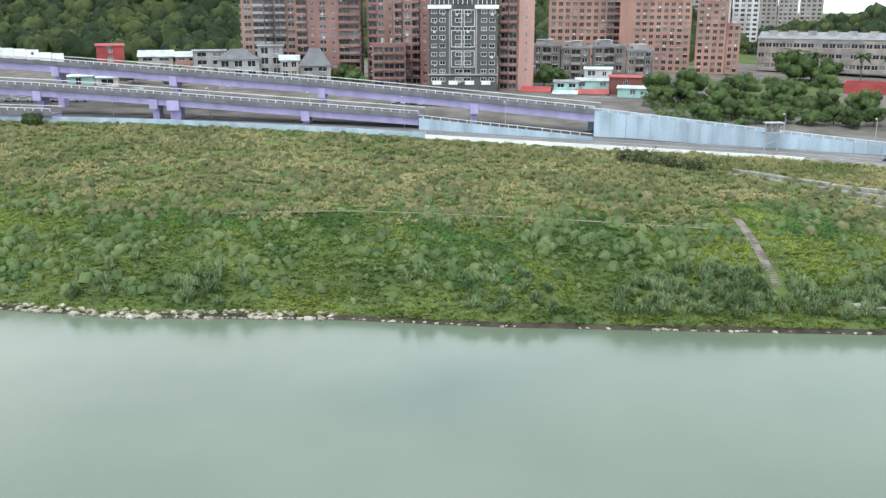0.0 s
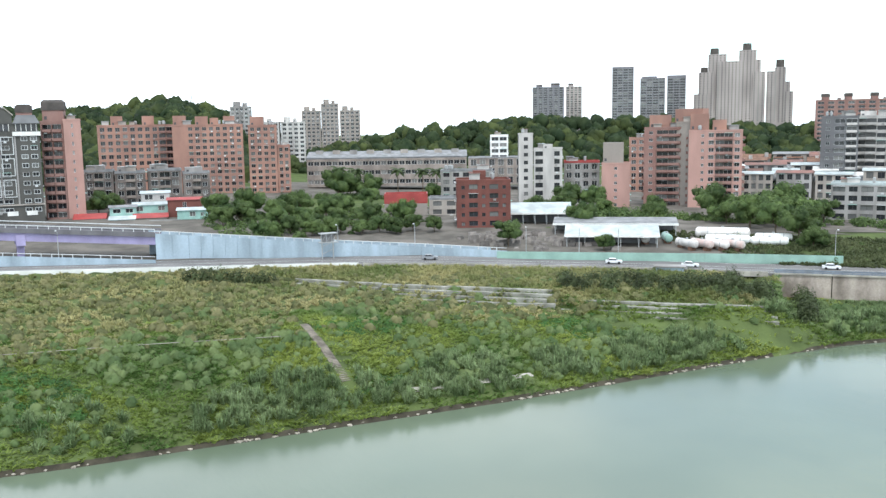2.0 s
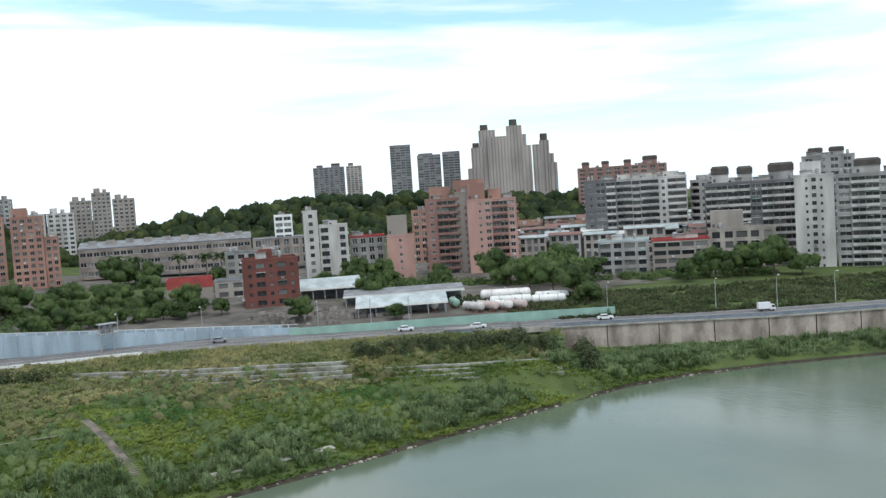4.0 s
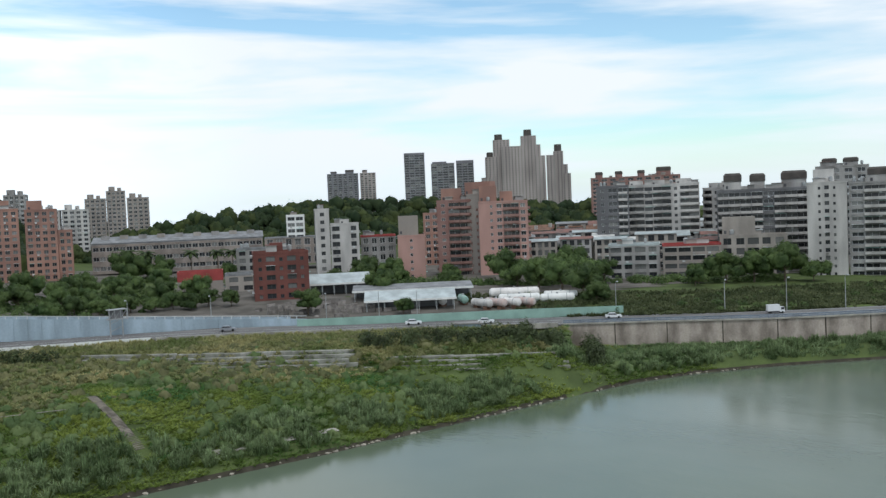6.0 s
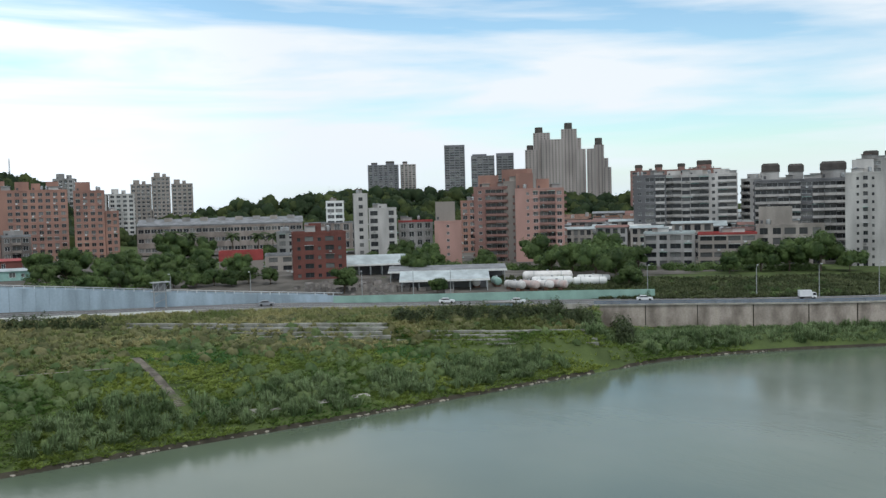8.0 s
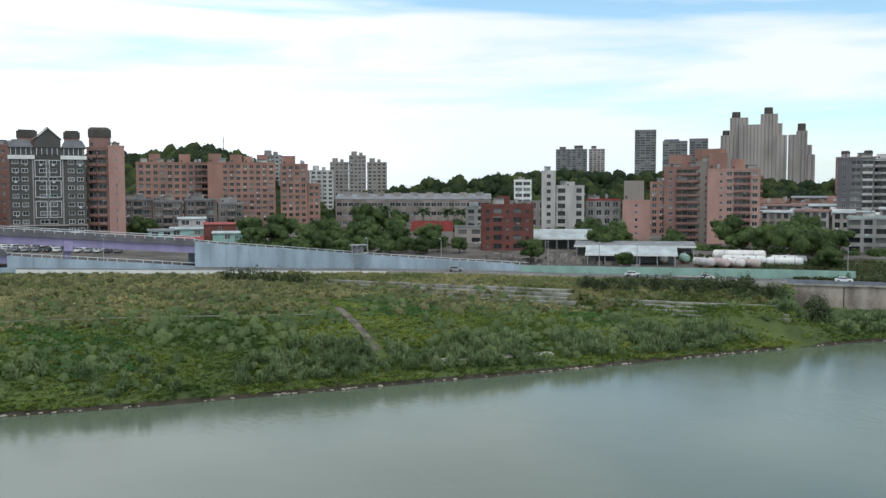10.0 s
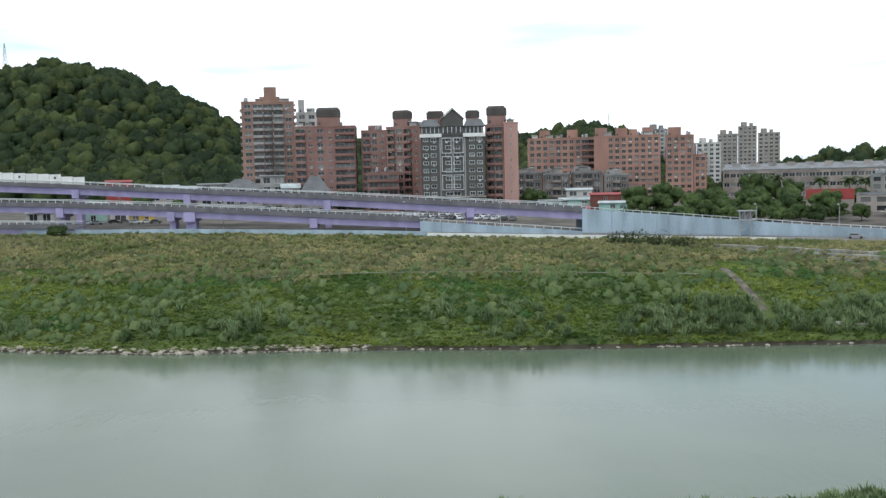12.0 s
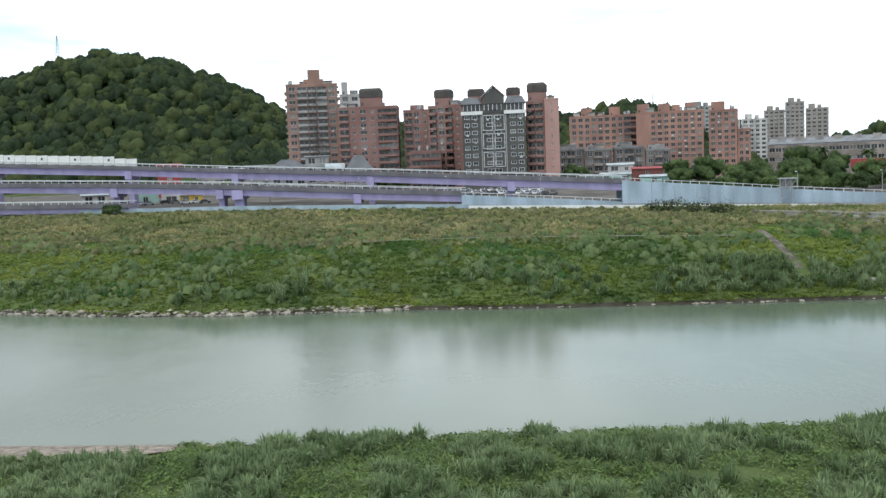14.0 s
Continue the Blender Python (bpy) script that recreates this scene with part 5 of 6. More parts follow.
def far_bank_planting():
    rng = np.random.default_rng(21)
    # low meadow over slope and field
    x, y, d = scatter_field(27000, rng, -150, 185, 0.5, 46)
    pn = patch_noise(x, y, 0.045, 3)
    h = 0.4 + 0.3 * rng.random(len(x)) + 0.25 * np.clip(pn, -1, 1)
    stuff("meadow_grass", blades(x, y, ground_z(x, y), h, np.full(len(x), 0.9), 8, 0.3, rng, 0.8), M_GRASS, "bright yellow-green meadow grass over the river bank", "grass")
    # dry reeds on the upper field
    x, y, d = scatter_field(8500, rng, -200, 175, 27, 170, True)
    keep = (patch_noise(x, y, 0.035, 7) + (d - 38) / 45) > -0.1
    x, y = x[keep], y[keep]
    r = 0.8 + 0.7 * rng.random(len(x))
    stuff("dry_reeds", tussocks(x, y, ground_z(x, y), 0.6 + 0.7 * rng.random(len(x)), r * 1.1, 16, 0.3, rng), M_TAN, "olive and straw-coloured reed tufts over the upper field", "reeds")
    # rounded olive bushes that stand out of the reeds
    x, y, d = scatter_field(4600, rng, -190, 150, 28, 150, True)
    keep = rng.random(len(x)) < np.clip(0.6 + 1.5 * patch_noise(x, y, 0.05, 29), 0.12, 1)
    x, y = x[keep], y[keep]
    r = 0.7 + 0.8 * rng.random(len(x)) ** 1.5
    stuff("field_bushes", bushes(x, y, r * 1.1, r, 22, 0.15, rng), M_FIELDBUSH, "rounded olive-grey bushes over the upper field", "bushes")
    # rounded grey-green shrubs on the slope
    x, y, d = scatter_field(6200, rng, -160, 180, 3, 62, True)
    pn = patch_noise(x, y, 0.055, 11)
    keep = rng.random(len(x)) < np.where(d < 36, 1.0, 0.35) * np.clip(0.5 + 1.5 * pn, 0.1, 1)
    x, y, pn = x[keep], y[keep], pn[keep]
    r = (0.55 + 0.9 * rng.random(len(x)) ** 1.8) * (1 + 0.3 * np.clip(pn, 0, 1))
    stuff("shrubs", bushes(x, y, r * 1.1, r, 26, 0.14, rng), M_SHRUB, "rounded grey-green shrubs scattered over the bank", "shrubs")
    # creepers in deep green sheets
    x, y, d = scatter_field(5200, rng, -150, 150, 6, 34)
    keep = patch_noise(x, y, 0.04, 37) > 0.22
    x, y = x[keep], y[keep]
    stuff("creepers", leaf_domes(x, y, ground_z(x, y) - 0.1, 0.5 + 0.4 * rng.random(len(x)), 0.9 + 0.6 * rng.random(len(x)), 56, 0.18, rng, jit=0.9), M_VINE, "deep green creepers matted over parts of the slope", "creepers")
    # taller reeds near the water
    x, y, d = scatter_field(2900, rng, -170, 240, 2.2, 13)
    w = np.where(x > 25, 0.85, 0.3)
    keep = (patch_noise(x, y, 0.08, 15) > 0.12 - 0.5 * (w - 0.3)) & (rng.random(len(x)) < w)
    x, y = x[keep], y[keep]
    stuff("bank_reeds", tussocks(x, y, ground_z(x, y), 1.5 + 1.2 * rng.random(len(x)), 0.9 + 0.6 * rng.random(len(x)), 40, 0.15, rng), M_REED, "tall grey-green reeds along the water's edge", "reeds")
    # thicket beside the river wall and at the terraces
    places = [(52.2 + i * 1.21, 216.2 + i * -0.96 + 3 * rng.random()) for i in range(14)]
    for i in range(84):
        k = 1 - rng.random() ** 1.7 if i > 12 else rng.random()
        o = 8 + 11 * rng.random()
        places.append((118.4 + 35.2 * k + 0.592 * o, 161 - 26.1 * k + 0.807 * o))
    for i in range(16):
        k = rng.random()
        places.append((160.5 + 19 * k, 134 + 17 * k - 3 * rng.random()))
    p = np.array(places)
    r = np.where(p[:, 0] > 140, 1.7, 1.3) + 1.3 * rng.random(len(p))
    r = np.where(p[:, 0] < 80, r * 1.3, r)
    tall = np.where((p[:, 0] > 157) & (p[:, 1] < 154), 1.9, np.where(p[:, 0] < 80, 1.55, 1.6))
    stuff("thicket", leaf_domes(p[:, 0], p[:, 1], ground_z(p[:, 0], p[:, 1]) - 0.2, r * tall, r, 300, 0.26, rng, jit=0.9), M_THICKET, "dense dark green thicket below the road", "bushes")
    # rough growth between terraces and road
    x, y, d = scatter_field(5200, rng, 62, 175, 10, 170, True)
    toe = np.interp(x, TOE_X, TOE_Y)
    k = y > toe + 8.3
    x, y = x[k], y[k]
    stuff("rough_grass", tussocks(x, y, ground_z(x, y), 0.7 + 0.9 * rng.random(len(x)), np.full(len(x), 1.0), 22, 0.2, rng), M_TAN, "rough olive grass above the terraces", "grass")
    x = 160 + 102 * rng.random(1500)
    y = ys(x) + (yr(x) - ys(x) - 1.2) * (0.12 + 0.8 * rng.random(1500))
    stuff("wall_foot_grass", blades(x, y, ground_z(x, y), 0.6 + 0.9 * rng.random(1500), np.full(1500, 0.8), 18, 0.18, rng, 0.7), M_REED, "green grass and weeds at the foot of the river wall", "grass")


far_bank_planting()


def verge_planting():
    rng = np.random.default_rng(41)
    n = 9000
    x = 190 + 150 * rng.random(n)
    off = 21 + 62 * rng.random(n) ** 1.2
    y = yr(x) + off
    k = patch_noise(x, y, 0.07, 19) > -0.45
    x, y = x[k], y[k]
    stuff("verge_growth", tussocks(x, y, ground_z(x, y), 0.5 + 0.9 * rng.random(len(x)), 0.7 + 0.7 * rng.random(len(x)), 12, 0.3, rng), M_ROUGH, "rough green growth and garden plots behind the road", "plants")

    g = np.random.default_rng(43)
    x = 196 + 120 * g.random(120)
    y = yr(x) + 22 + 50 * g.random(120) ** 1.3
    k = patch_noise(x, y, 0.05, 23) > -0.2
    x, y = x[k], y[k]
    r = 0.8 + 1.3 * g.random(len(x)) ** 1.5
    stuff("verge_bushes", leaf_domes(x, y, ground_z(x, y), r * 1.2, r, 150, 0.26, g, jit=0.9), M_LEAF, "dark green bushes scattered behind the road", "bushes")


verge_planting()


def near_bank_planting():
    rng = np.random.default_rng(31)
    n = 5200
    x = -62 + 130 * rng.random(n)
    edge = np.interp(x, NEAR_X, NEAR_Y)
    y = edge - 1.2 - 32 * rng.random(n) ** 1.2
    bare = ((x < -24) & (edge - y < 6.2)) | (((x - 19) / 4) ** 2 + ((y - 46) / 1.6) ** 2 < 1) | (((x - 24) / 3) ** 2 + ((y - 54) / 1.2) ** 2 < 1)
    x, y = x[~bare], y[~bare]
    g = ground_z(x, y)
    tall = patch_noise(x, y, 0.16, 5) > 0.0
    stuff("near_reeds", tussocks(x[tall], y[tall], g[tall], 0.9 + 0.9 * rng.random(tall.sum()), 0.7 + 0.5 * rng.random(tall.sum()), 40, 0.1, rng), M_REED, "grey-green reed clumps on the near bank", "reeds")
    low = ~tall
    stuff("near_herbs", leaf_domes(x[low], y[low], g[low], 0.45 + 0.35 * rng.random(low.sum()), 0.7 + 0.5 * rng.random(low.sum()), 36, 0.13, rng), M_HERB, "low leafy green herbs on the near bank", "plants")
    stuff("near_grass", blades(x, y, g, 0.4 + 0.5 * rng.random(len(x)), np.full(len(x), 0.8), 14, 0.09, rng, 0.9), M_REED, "fine green grass on the near bank", "grass")


near_bank_planting()


def stone_mesh(seed):
    rng = random.Random(seed)
    bm = bmesh.new()
    bmesh.ops.create_icosphere(bm, subdivisions=1, radius=0.5)
    for v in bm.verts:
        v.co *= 0.75 + 0.5 * rng.random()
        v.co.z *= 0.7
    me = bpy.data.meshes.new("stone")
    bm.to_mesh(me)
    bm.free()
    me.materials.append(M_STONE)
    return me


STONES = [stone_mesh(i) for i in range(7)]


def stones():
    rng = random.Random(4)
    root = thing("stone_revetment", (-45, float(ys(-45)), 0), "pale loose stone revetment along the water's edge", "stones")
    for i in range(290):
        x = -100 + 93 * rng.random()
        d = 1.9 * rng.random() - 0.3
        s = 0.6 + 0.85 * rng.random() ** 1.5
        part("stone", STONES[i % 7], None, root, m=Matrix.Translation((x, float(ys(x)) + d, 0.12 + 0.38 * max(d, 0))) @ Matrix.Rotation(rng.random() * 6.3, 4, "Z") @ Matrix.Diagonal((s * 1.25, s, s * 0.8, 1)))
    more = MB()
    for i in range(900):
        x = -102 + 95 * rng.random()
        d = 2.2 * rng.random() - 0.3
        m = Matrix.Translation((x, float(ys(x)) + d, 0.08 + 0.36 * max(d, 0))) @ Matrix.Rotation(rng.random() * 6.3, 4, "Z") @ Matrix.Diagonal((0.4 + 0.4 * rng.random(), 0.35 + 0.3 * rng.random(), 0.4, 1))
        me, k = STONES[i % 7], len(more.v)
        more.v += [tuple(m @ v.co) for v in me.vertices]
        for f in me.polygons:
            more.f.append(tuple(k + j for j in f.vertices))
            more.m.append(0)
    tagged(part("rubble", more, [M_STONE], root), kind="stuff")
    shore = thing("shore_stones", (60, float(ys(60)), 0), "scattered pale stones along a muddy water's edge", "stones")
    for i in range(230):
        x = -6 + 200 * rng.random() ** 1.1
        if rng.random() < 0.5:
            x = rng.choice([42, 50, 88, 92, 96, 128, 180]) + rng.gauss(0, 3)
        s = 0.3 + 0.45 * rng.random()
        part("stone", STONES[i % 7], None, shore, m=Matrix.Translation((x, float(ys(x)) + 0.9 * rng.random() - 0.35, 0.12)) @ Matrix.Rotation(rng.random() * 6.3, 4, "Z") @ Matrix.Diagonal((s * 1.4, s, s * 0.8, 1)))
    mud = MB()
    for a in np.arange(-120, 240, 3.0):
        b = a + 3.0
        mud.quad((a, ys(a) - 0.5, -0.1), (b, ys(b) - 0.5, -0.1), (b, ys(b) + 0.6, 0.55), (a, ys(a) + 0.6, 0.55))
    solo("mud_edge", mud, [M_SILT], "dark wet mud edge of the far bank", "mud", kind="structure")
    bar = MB()
    for a in np.arange(-62, -18, 2.0):
        b = a + 2.0
        f = [float(np.interp(q, NEAR_X, NEAR_Y)) for q in (a, b)]
        k0, k1 = (6.5 * min(1, (-18 - q) / 12) for q in (a, b))
        for q in range(5):
            ra, rb = (0.4 - (k0 + 0.4) * t for t in (q / 5, (q + 1) / 5))
            sa, sb = (0.4 - (k1 + 0.4) * t for t in (q / 5, (q + 1) / 5))
            bar.quad(*[(xx, yy, max(0.05, float(ground_z(xx, yy)) + 0.16)) for xx, yy in ((a, f[0] + ra), (a, f[0] + rb), (b, f[1] + sb), (b, f[1] + sa))])
    solo("gravel_bar", bar, [material("gravel", (0.29, 0.24, 0.19), 0.95, 0.45, 1.2, 7, 0.6)], "grey-brown gravel bar on the near shore", "gravel", kind="structure")


stones()

mb = MB()
for a in np.arange(68, 92, 2.0):
    mb.quad((a, ys(a) + 4.6, float(ground_z(a, ys(a) + 4.6)) + 0.25), (a + 2, ys(a + 2) + 4.6, float(ground_z(a + 2, ys(a + 2) + 4.6)) + 0.25), (a + 2, ys(a + 2) + 5.8, float(ground_z(a + 2, ys(a + 2) + 5.8)) + 0.25), (a, ys(a) + 5.8, float(ground_z(a, ys(a) + 5.8)) + 0.25))
solo("bank_track", mb, [M_CONC], "pale bare track along the lower bank", "track", kind="structure")

# footpath with steps down the bank, and the cable above it
mb = MB()
for i in range(46):
    d = 9.5 + i * 0.52
    y = float(ys(59)) + d
    x = 59.6 + d * 0.05
    z = float(ground_z(x, y))
    mb.box(x - 0.75, y, z - 0.3, x + 0.75, y + 0.42, z + 0.14)
solo("footpath_steps", mb, [material("worn_path", (0.23, 0.20, 0.165), 0.95, 0.4, 0.6, 4, 0.3)], "narrow worn concrete steps down the grassy bank", "steps", kind="structure")
mb = MB()
pts = [Vector((x, float(ys(x)) + 27 + 4.5 * math.cos(x * 0.03), 0)) for x in np.arange(-30, 60, 3.0)]
for a, b in zip(pts[:-1], pts[1:]):
    a.z, b.z = (float(ground_z(p.x, p.y)) + 0.62 for p in (a, b))
    mb.tube(a, b, 0.05, 0.05, 5)
solo("hose_line", mb, [M_CREAM], "thin pale hose lying over the grassy bank", "hose")


def tree_parts(seed, h, r):
    """Trunk with limbs, and a crown of leaf clumps with gaps."""
    rng = np.random.default_rng(seed)
    tb = MB()
    tb.tube((0, 0, -0.4), (0.1, 0, h * 0.45), 0.05 * h * 0.6, 0.03 * h * 0.6, 8)
    lobes = []
    for i in range(11):
        a = 2 * np.pi * (i / 11) + rng.random() * 0.6
        q = r * (0.25 + 0.6 * rng.random())
        z = h * (0.42 + 0.42 * rng.random())
        p = (math.cos(a) * q, math.sin(a) * q, z)
        lobes.append((*p, r * (0.34 + 0.24 * rng.random())))
        if i < 6:
            tb.tube((0.1, 0, h * 0.36), p, 0.012 * h, 0.005 * h, 5)
    lobes.append((0, 0, h * 0.8, r * 0.5))
    L = np.array(lobes)
    v, t = join([mounds(L[:, 0], L[:, 1], L[:, 2], L[:, 3] * 0.62, L[:, 3] * 0.7, rng, 5, 10, -0.8, 0.3), leaf_domes(L[:, 0], L[:, 1], L[:, 2], L[:, 3] * 0.85, L[:, 3], 210, 0.28, rng, full=True, jit=1.0)])
    return tb.mesh("trunk", [M_BARK]), tri_mesh("crown", v, t, M_LEAF)


TREES = [tree_parts(50 + i, h, r) for i, (h, r) in enumerate(((8, 4.2), (9.5, 4.6), (7, 4.5), (10.5, 5.0)))]


def tree(x, y, k, s, label, z=None):
    z = float(ground_z(x, y)) if z is None else z
    root = thing("tree", (x, y, z), label, "tree", "town trees")
    m = Matrix.Translation((x, y, z - 1.2)) @ Matrix.Rotation(x * 1.7, 4, "Z") @ Matrix.Scale(s * 1.25, 4)
    part("trunk", TREES[k][0], None, root, m=m)
    part("crown", TREES[k][1], None, root, m=m)


def town_trees():
    rng = random.Random(8)
    lab = "broad-crowned dark green tree behind the expressway"
    for (x, y, s) in [(84, 318, 1.15), (90, 306, 1.1), (97, 322, 1.2), (82, 300, 0.9), (104, 312, 0.9), (112, 322, 1.2), (108, 296, 0.85), (118, 300, 0.95), (124, 310, 1.0), (116, 284, 0.8), (126, 282, 0.9), (132, 292, 0.85), (136, 276, 0.95), (98, 290, 0.85), (104, 280, 0.75),
                      (130, 318, 0.9), (120, 332, 1.0), (138, 330, 0.8), (160, 395, 1.4), (168, 400, 1.5), (174, 392, 1.2), (152, 340, 0.9), (196, 370, 1.1), (203, 296, 1.0), (210, 288, 0.9), (228, 310, 1.1), (236, 304, 1.0), (222, 280, 0.9), (232, 262, 0.9), (244, 276, 1.0)]:
        tree(x, y, rng.randrange(4), s * (0.78 if x < 145 and y < 345 else 0.85), lab)
    for i in range(11):
        x = 86 + i * 5.0 + rng.random() * 2
        tree(x, 277 - (x - 86) * 0.42 + 5 * rng.random(), rng.randrange(4), 0.5 + 0.2 * rng.random(), lab)
    lab = "dense dark green tree beside the yard"
    for (x, y, s) in [(246, 246, 1.15), (252, 236, 1.2), (258, 226, 1.2), (238, 232, 1.0), (232, 216, 0.95), (226, 200, 0.95), (220, 186, 0.9), (214, 176, 0.75), (244, 216, 1.0), (252, 210, 1.1), (262, 212, 0.85), (240, 200, 0.85),
                      (276, 182, 0.9), (282, 175, 1.2), (288, 168, 1.2), (294, 160, 1.15), (298, 152, 0.9), (268, 178, 0.6), (180, 236, 0.8), (146, 226, 0.75), (165, 206, 0.5)]:
        tree(x, y, rng.randrange(4), s, lab)
    g = np.random.default_rng(9)
    for n, x0, x1, y0, y1, sl in ((260, 78, 142, 268, 335, 0), (280, 205, 300, 150, 250, 1), (60, 150, 180, 385, 410, 0), (70, 195, 245, 262, 312, 0)):
        x = x0 + (x1 - x0) * g.random(n)
        y = y0 + (y1 - y0) * g.random(n)
        if sl:
            y = 250 - (x - 240) * 1.35 + 30 * (g.random(n) - 0.5)
        ok = y > yr(x) + 24
        x, y = x[ok], y[ok]
        r = 1.2 + 1.8 * g.random(len(x))
        stuff("undergrowth", leaf_domes(x, y, ground_z(x, y), r * 1.1, r, 130, 0.34, g), M_LEAF, "leafy green undergrowth between the town trees", "bushes")
    tree(-104, 262, 2, 0.5, "small round dark bush-like tree at the flood wall")
    lab = "street tree before the tall flats"
    for (x, y, s) in [(-20, 352, 0.7), (-26, 362, 0.8), (52, 366, 0.8), (58, 372, 0.7), (-90, 360, 0.9), (-110, 372, 1.0), (-126, 366, 0.9)]:
        tree(x, y, rng.randrange(4), s, lab)


town_trees()


def palm_parts(h):
    tb = MB()
    tb.tube((0, 0, -0.3), (0.15, 0, h * 0.5), 0.26, 0.2, 8)
    tb.tube((0.15, 0, h * 0.5), (0.1, 0, h), 0.2, 0.17, 8)
    cb = MB()
    rng = random.Random(2)
    for i in range(16):
        a = i * 2.4
        up = 0.9 - 1.3 * (i / 16)
        pts = [Vector((math.cos(a) * q, math.sin(a) * q, h + up * q * 0.9 - 0.16 * q * q)) for q in (0.2, 1.5, 2.9, 4.0)]
        side = Vector((-math.sin(a), math.cos(a), 0))
        for j, (p, q) in enumerate(zip(pts[:-1], pts[1:])):
            w0, w1 = (0.5, 0.9, 0.75, 0.1)[j], (0.5, 0.9, 0.75, 0.1)[j + 1]
            for s in (-1, 1):
                dz = Vector((0, 0, -0.28))
                cb.quad(p, q, q + side * s * w1 + dz * w1 * 2, p + side * s * w0 + dz * w0 * 2)
    return tb.mesh("trunk", [M_BARK]), cb.mesh("fronds", [M_PALM])


PALM = palm_parts(10.8)
for x, y, s in ((204, 424, 1.15), (213, 414, 1.15), (220, 412, 1.15), (229, 409, 1.2), (166, 408, 1.25), (172, 402, 1.2)):
    z = float(ground_z(x, y))
    root = thing("palm_tree", (x, y, z), "tall palm with drooping fronds before the works hall", "palm", "palms")
    m = Matrix.Translation((x, y, z)) @ Matrix.Rotation(x, 4, "Z") @ Matrix.Scale(s, 4)
    part("trunk", PALM[0], None, root, m=m)
    part("fronds", PALM[1], None, root, m=m)


def woods():
    """Far woods over the hills: many uneven crowns."""
    rng = np.random.default_rng(77)
    spans = ((-560, 520, 480, 265, 7400), (-40, 330, 510, 250, 3600), (-60, 340, 860, 160, 900), (290, 560, 460, 290, 3200))
    x = np.concatenate([x0 + w * rng.random(n) for x0, w, y0, dp, n in spans])
    y = np.concatenate([y0 + dp * rng.random(n) for x0, w, y0, dp, n in spans])
    g = ground_z(x, y)
    k = g - zc(x) > 2.0
    x, y, g = x[k], y[k], g[k]
    r = 2.6 + 5.0 * rng.random(len(x)) ** 1.7
    lift = 0.55 * r + rng.normal(0, 1.3, len(x))
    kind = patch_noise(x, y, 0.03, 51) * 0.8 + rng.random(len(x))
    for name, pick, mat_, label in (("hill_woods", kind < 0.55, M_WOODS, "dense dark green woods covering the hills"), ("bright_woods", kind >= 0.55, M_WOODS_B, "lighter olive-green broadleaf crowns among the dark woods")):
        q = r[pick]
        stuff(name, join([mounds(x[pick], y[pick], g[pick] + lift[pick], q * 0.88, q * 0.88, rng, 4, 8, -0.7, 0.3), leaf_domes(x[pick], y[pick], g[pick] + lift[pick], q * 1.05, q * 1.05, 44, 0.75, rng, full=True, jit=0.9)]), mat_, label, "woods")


woods()

# ---------------- small houses, sheds and the yard ----------------


def house(label, L, R, zeave, zbase, depth, pattern, wall, roof, ridge=1.2, floors=2, name="small_house", hip=False, frame_mat=None):
    """A small house with openings in its front and a pitched or hipped sheet roof."""
    w, u, v, fr = frame_of(L, R)
    root = thing(name, (L[0] + u.x * w / 2, L[1] + u.y * w / 2, zbase), label, "house", "small houses")
    mb = MB()
    facade(root, mb, Vector(fr(0, 0, 0)), u, -v, w, zbase, zeave, floors, pattern, frame_mat or M_WHITE, wall, pad=0.3)
    for a, b in (((w, 0), (w, depth)), ((w, depth), (0, depth)), ((0, depth), (0, 0))):
        mb.quad(fr(*a, zbase), fr(*b, zbase), fr(*b, zeave), fr(*a, zeave))
    part("wall", mb, [wall], root)
    rb = MB()
    o = 0.5
    zi = w * 0.33 if hip else -o
    e = zeave + 0.004
    lo = [fr(-o, -o, e), fr(w + o, -o, e), fr(w + o, depth + o, e), fr(-o, depth + o, e)]
    up = [fr(zi, depth / 2, e + ridge), fr(w - zi, depth / 2, e + ridge)]
    rb.quad(lo[0], lo[1], up[1], up[0])
    rb.quad(lo[2], lo[3], up[0], up[1])
    rb.poly([lo[1], lo[2], up[1]])
    rb.poly([lo[3], lo[0], up[0]])
    rb.quad(lo[3], lo[2], lo[1], lo[0])
    part("roof", rb, [roof], root)
    return root


H = house
H("pale teal rendered house under a tin roof", (62, 350), (74, 348), 18.2, 12, 8, "w.w", M_TEAL, M_TINROOF, 0.9)
H("pale teal house with a white base", (73.5, 329.5), (83.5, 326.5), 17.2, 11, 8, ".ws", M_TEAL, M_TINROOF, 0.8)
H("small teal shed house with a grey roof", (53.5, 348), (62.5, 346.5), 17.9, 12, 7, "ww", M_TEAL, M_GREYROOF, 0.7)
H("dark red sheet-clad house", (72.5, 340.5), (84, 337.5), 20.2, 11, 7, ".s.", M_REDBRICK, M_REDROOF, 0.8)
H("low house under a bright red roof", (41.5, 348.5), (51.5, 346), 14.4, 11, 7, "ws", M_CREAM, M_REDROOF, 1.7, 1)
H("low house under a faded red roof", (60, 337.5), (71, 335), 14.6, 11, 7, "ws", M_CREAM, M_REDROOF, 1.4, 1)
H("low grey-blue shed under a tin roof", (52, 338.5), (60, 336.5), 14.4, 11, 6, "W", M_TEAL, M_TINROOF, 1.1, 1)
H("low lean-to of patched sheets", (64, 328), (73, 326), 13.4, 10.5, 6, ".w", M_RUST, M_GREYROOF, 0.8, 1)
H("white rendered roof flat above the teal houses", (66, 356), (76, 354), 22.0, 12, 8, "ws", M_WHITEW, M_TINROOF, 0.8, 3)
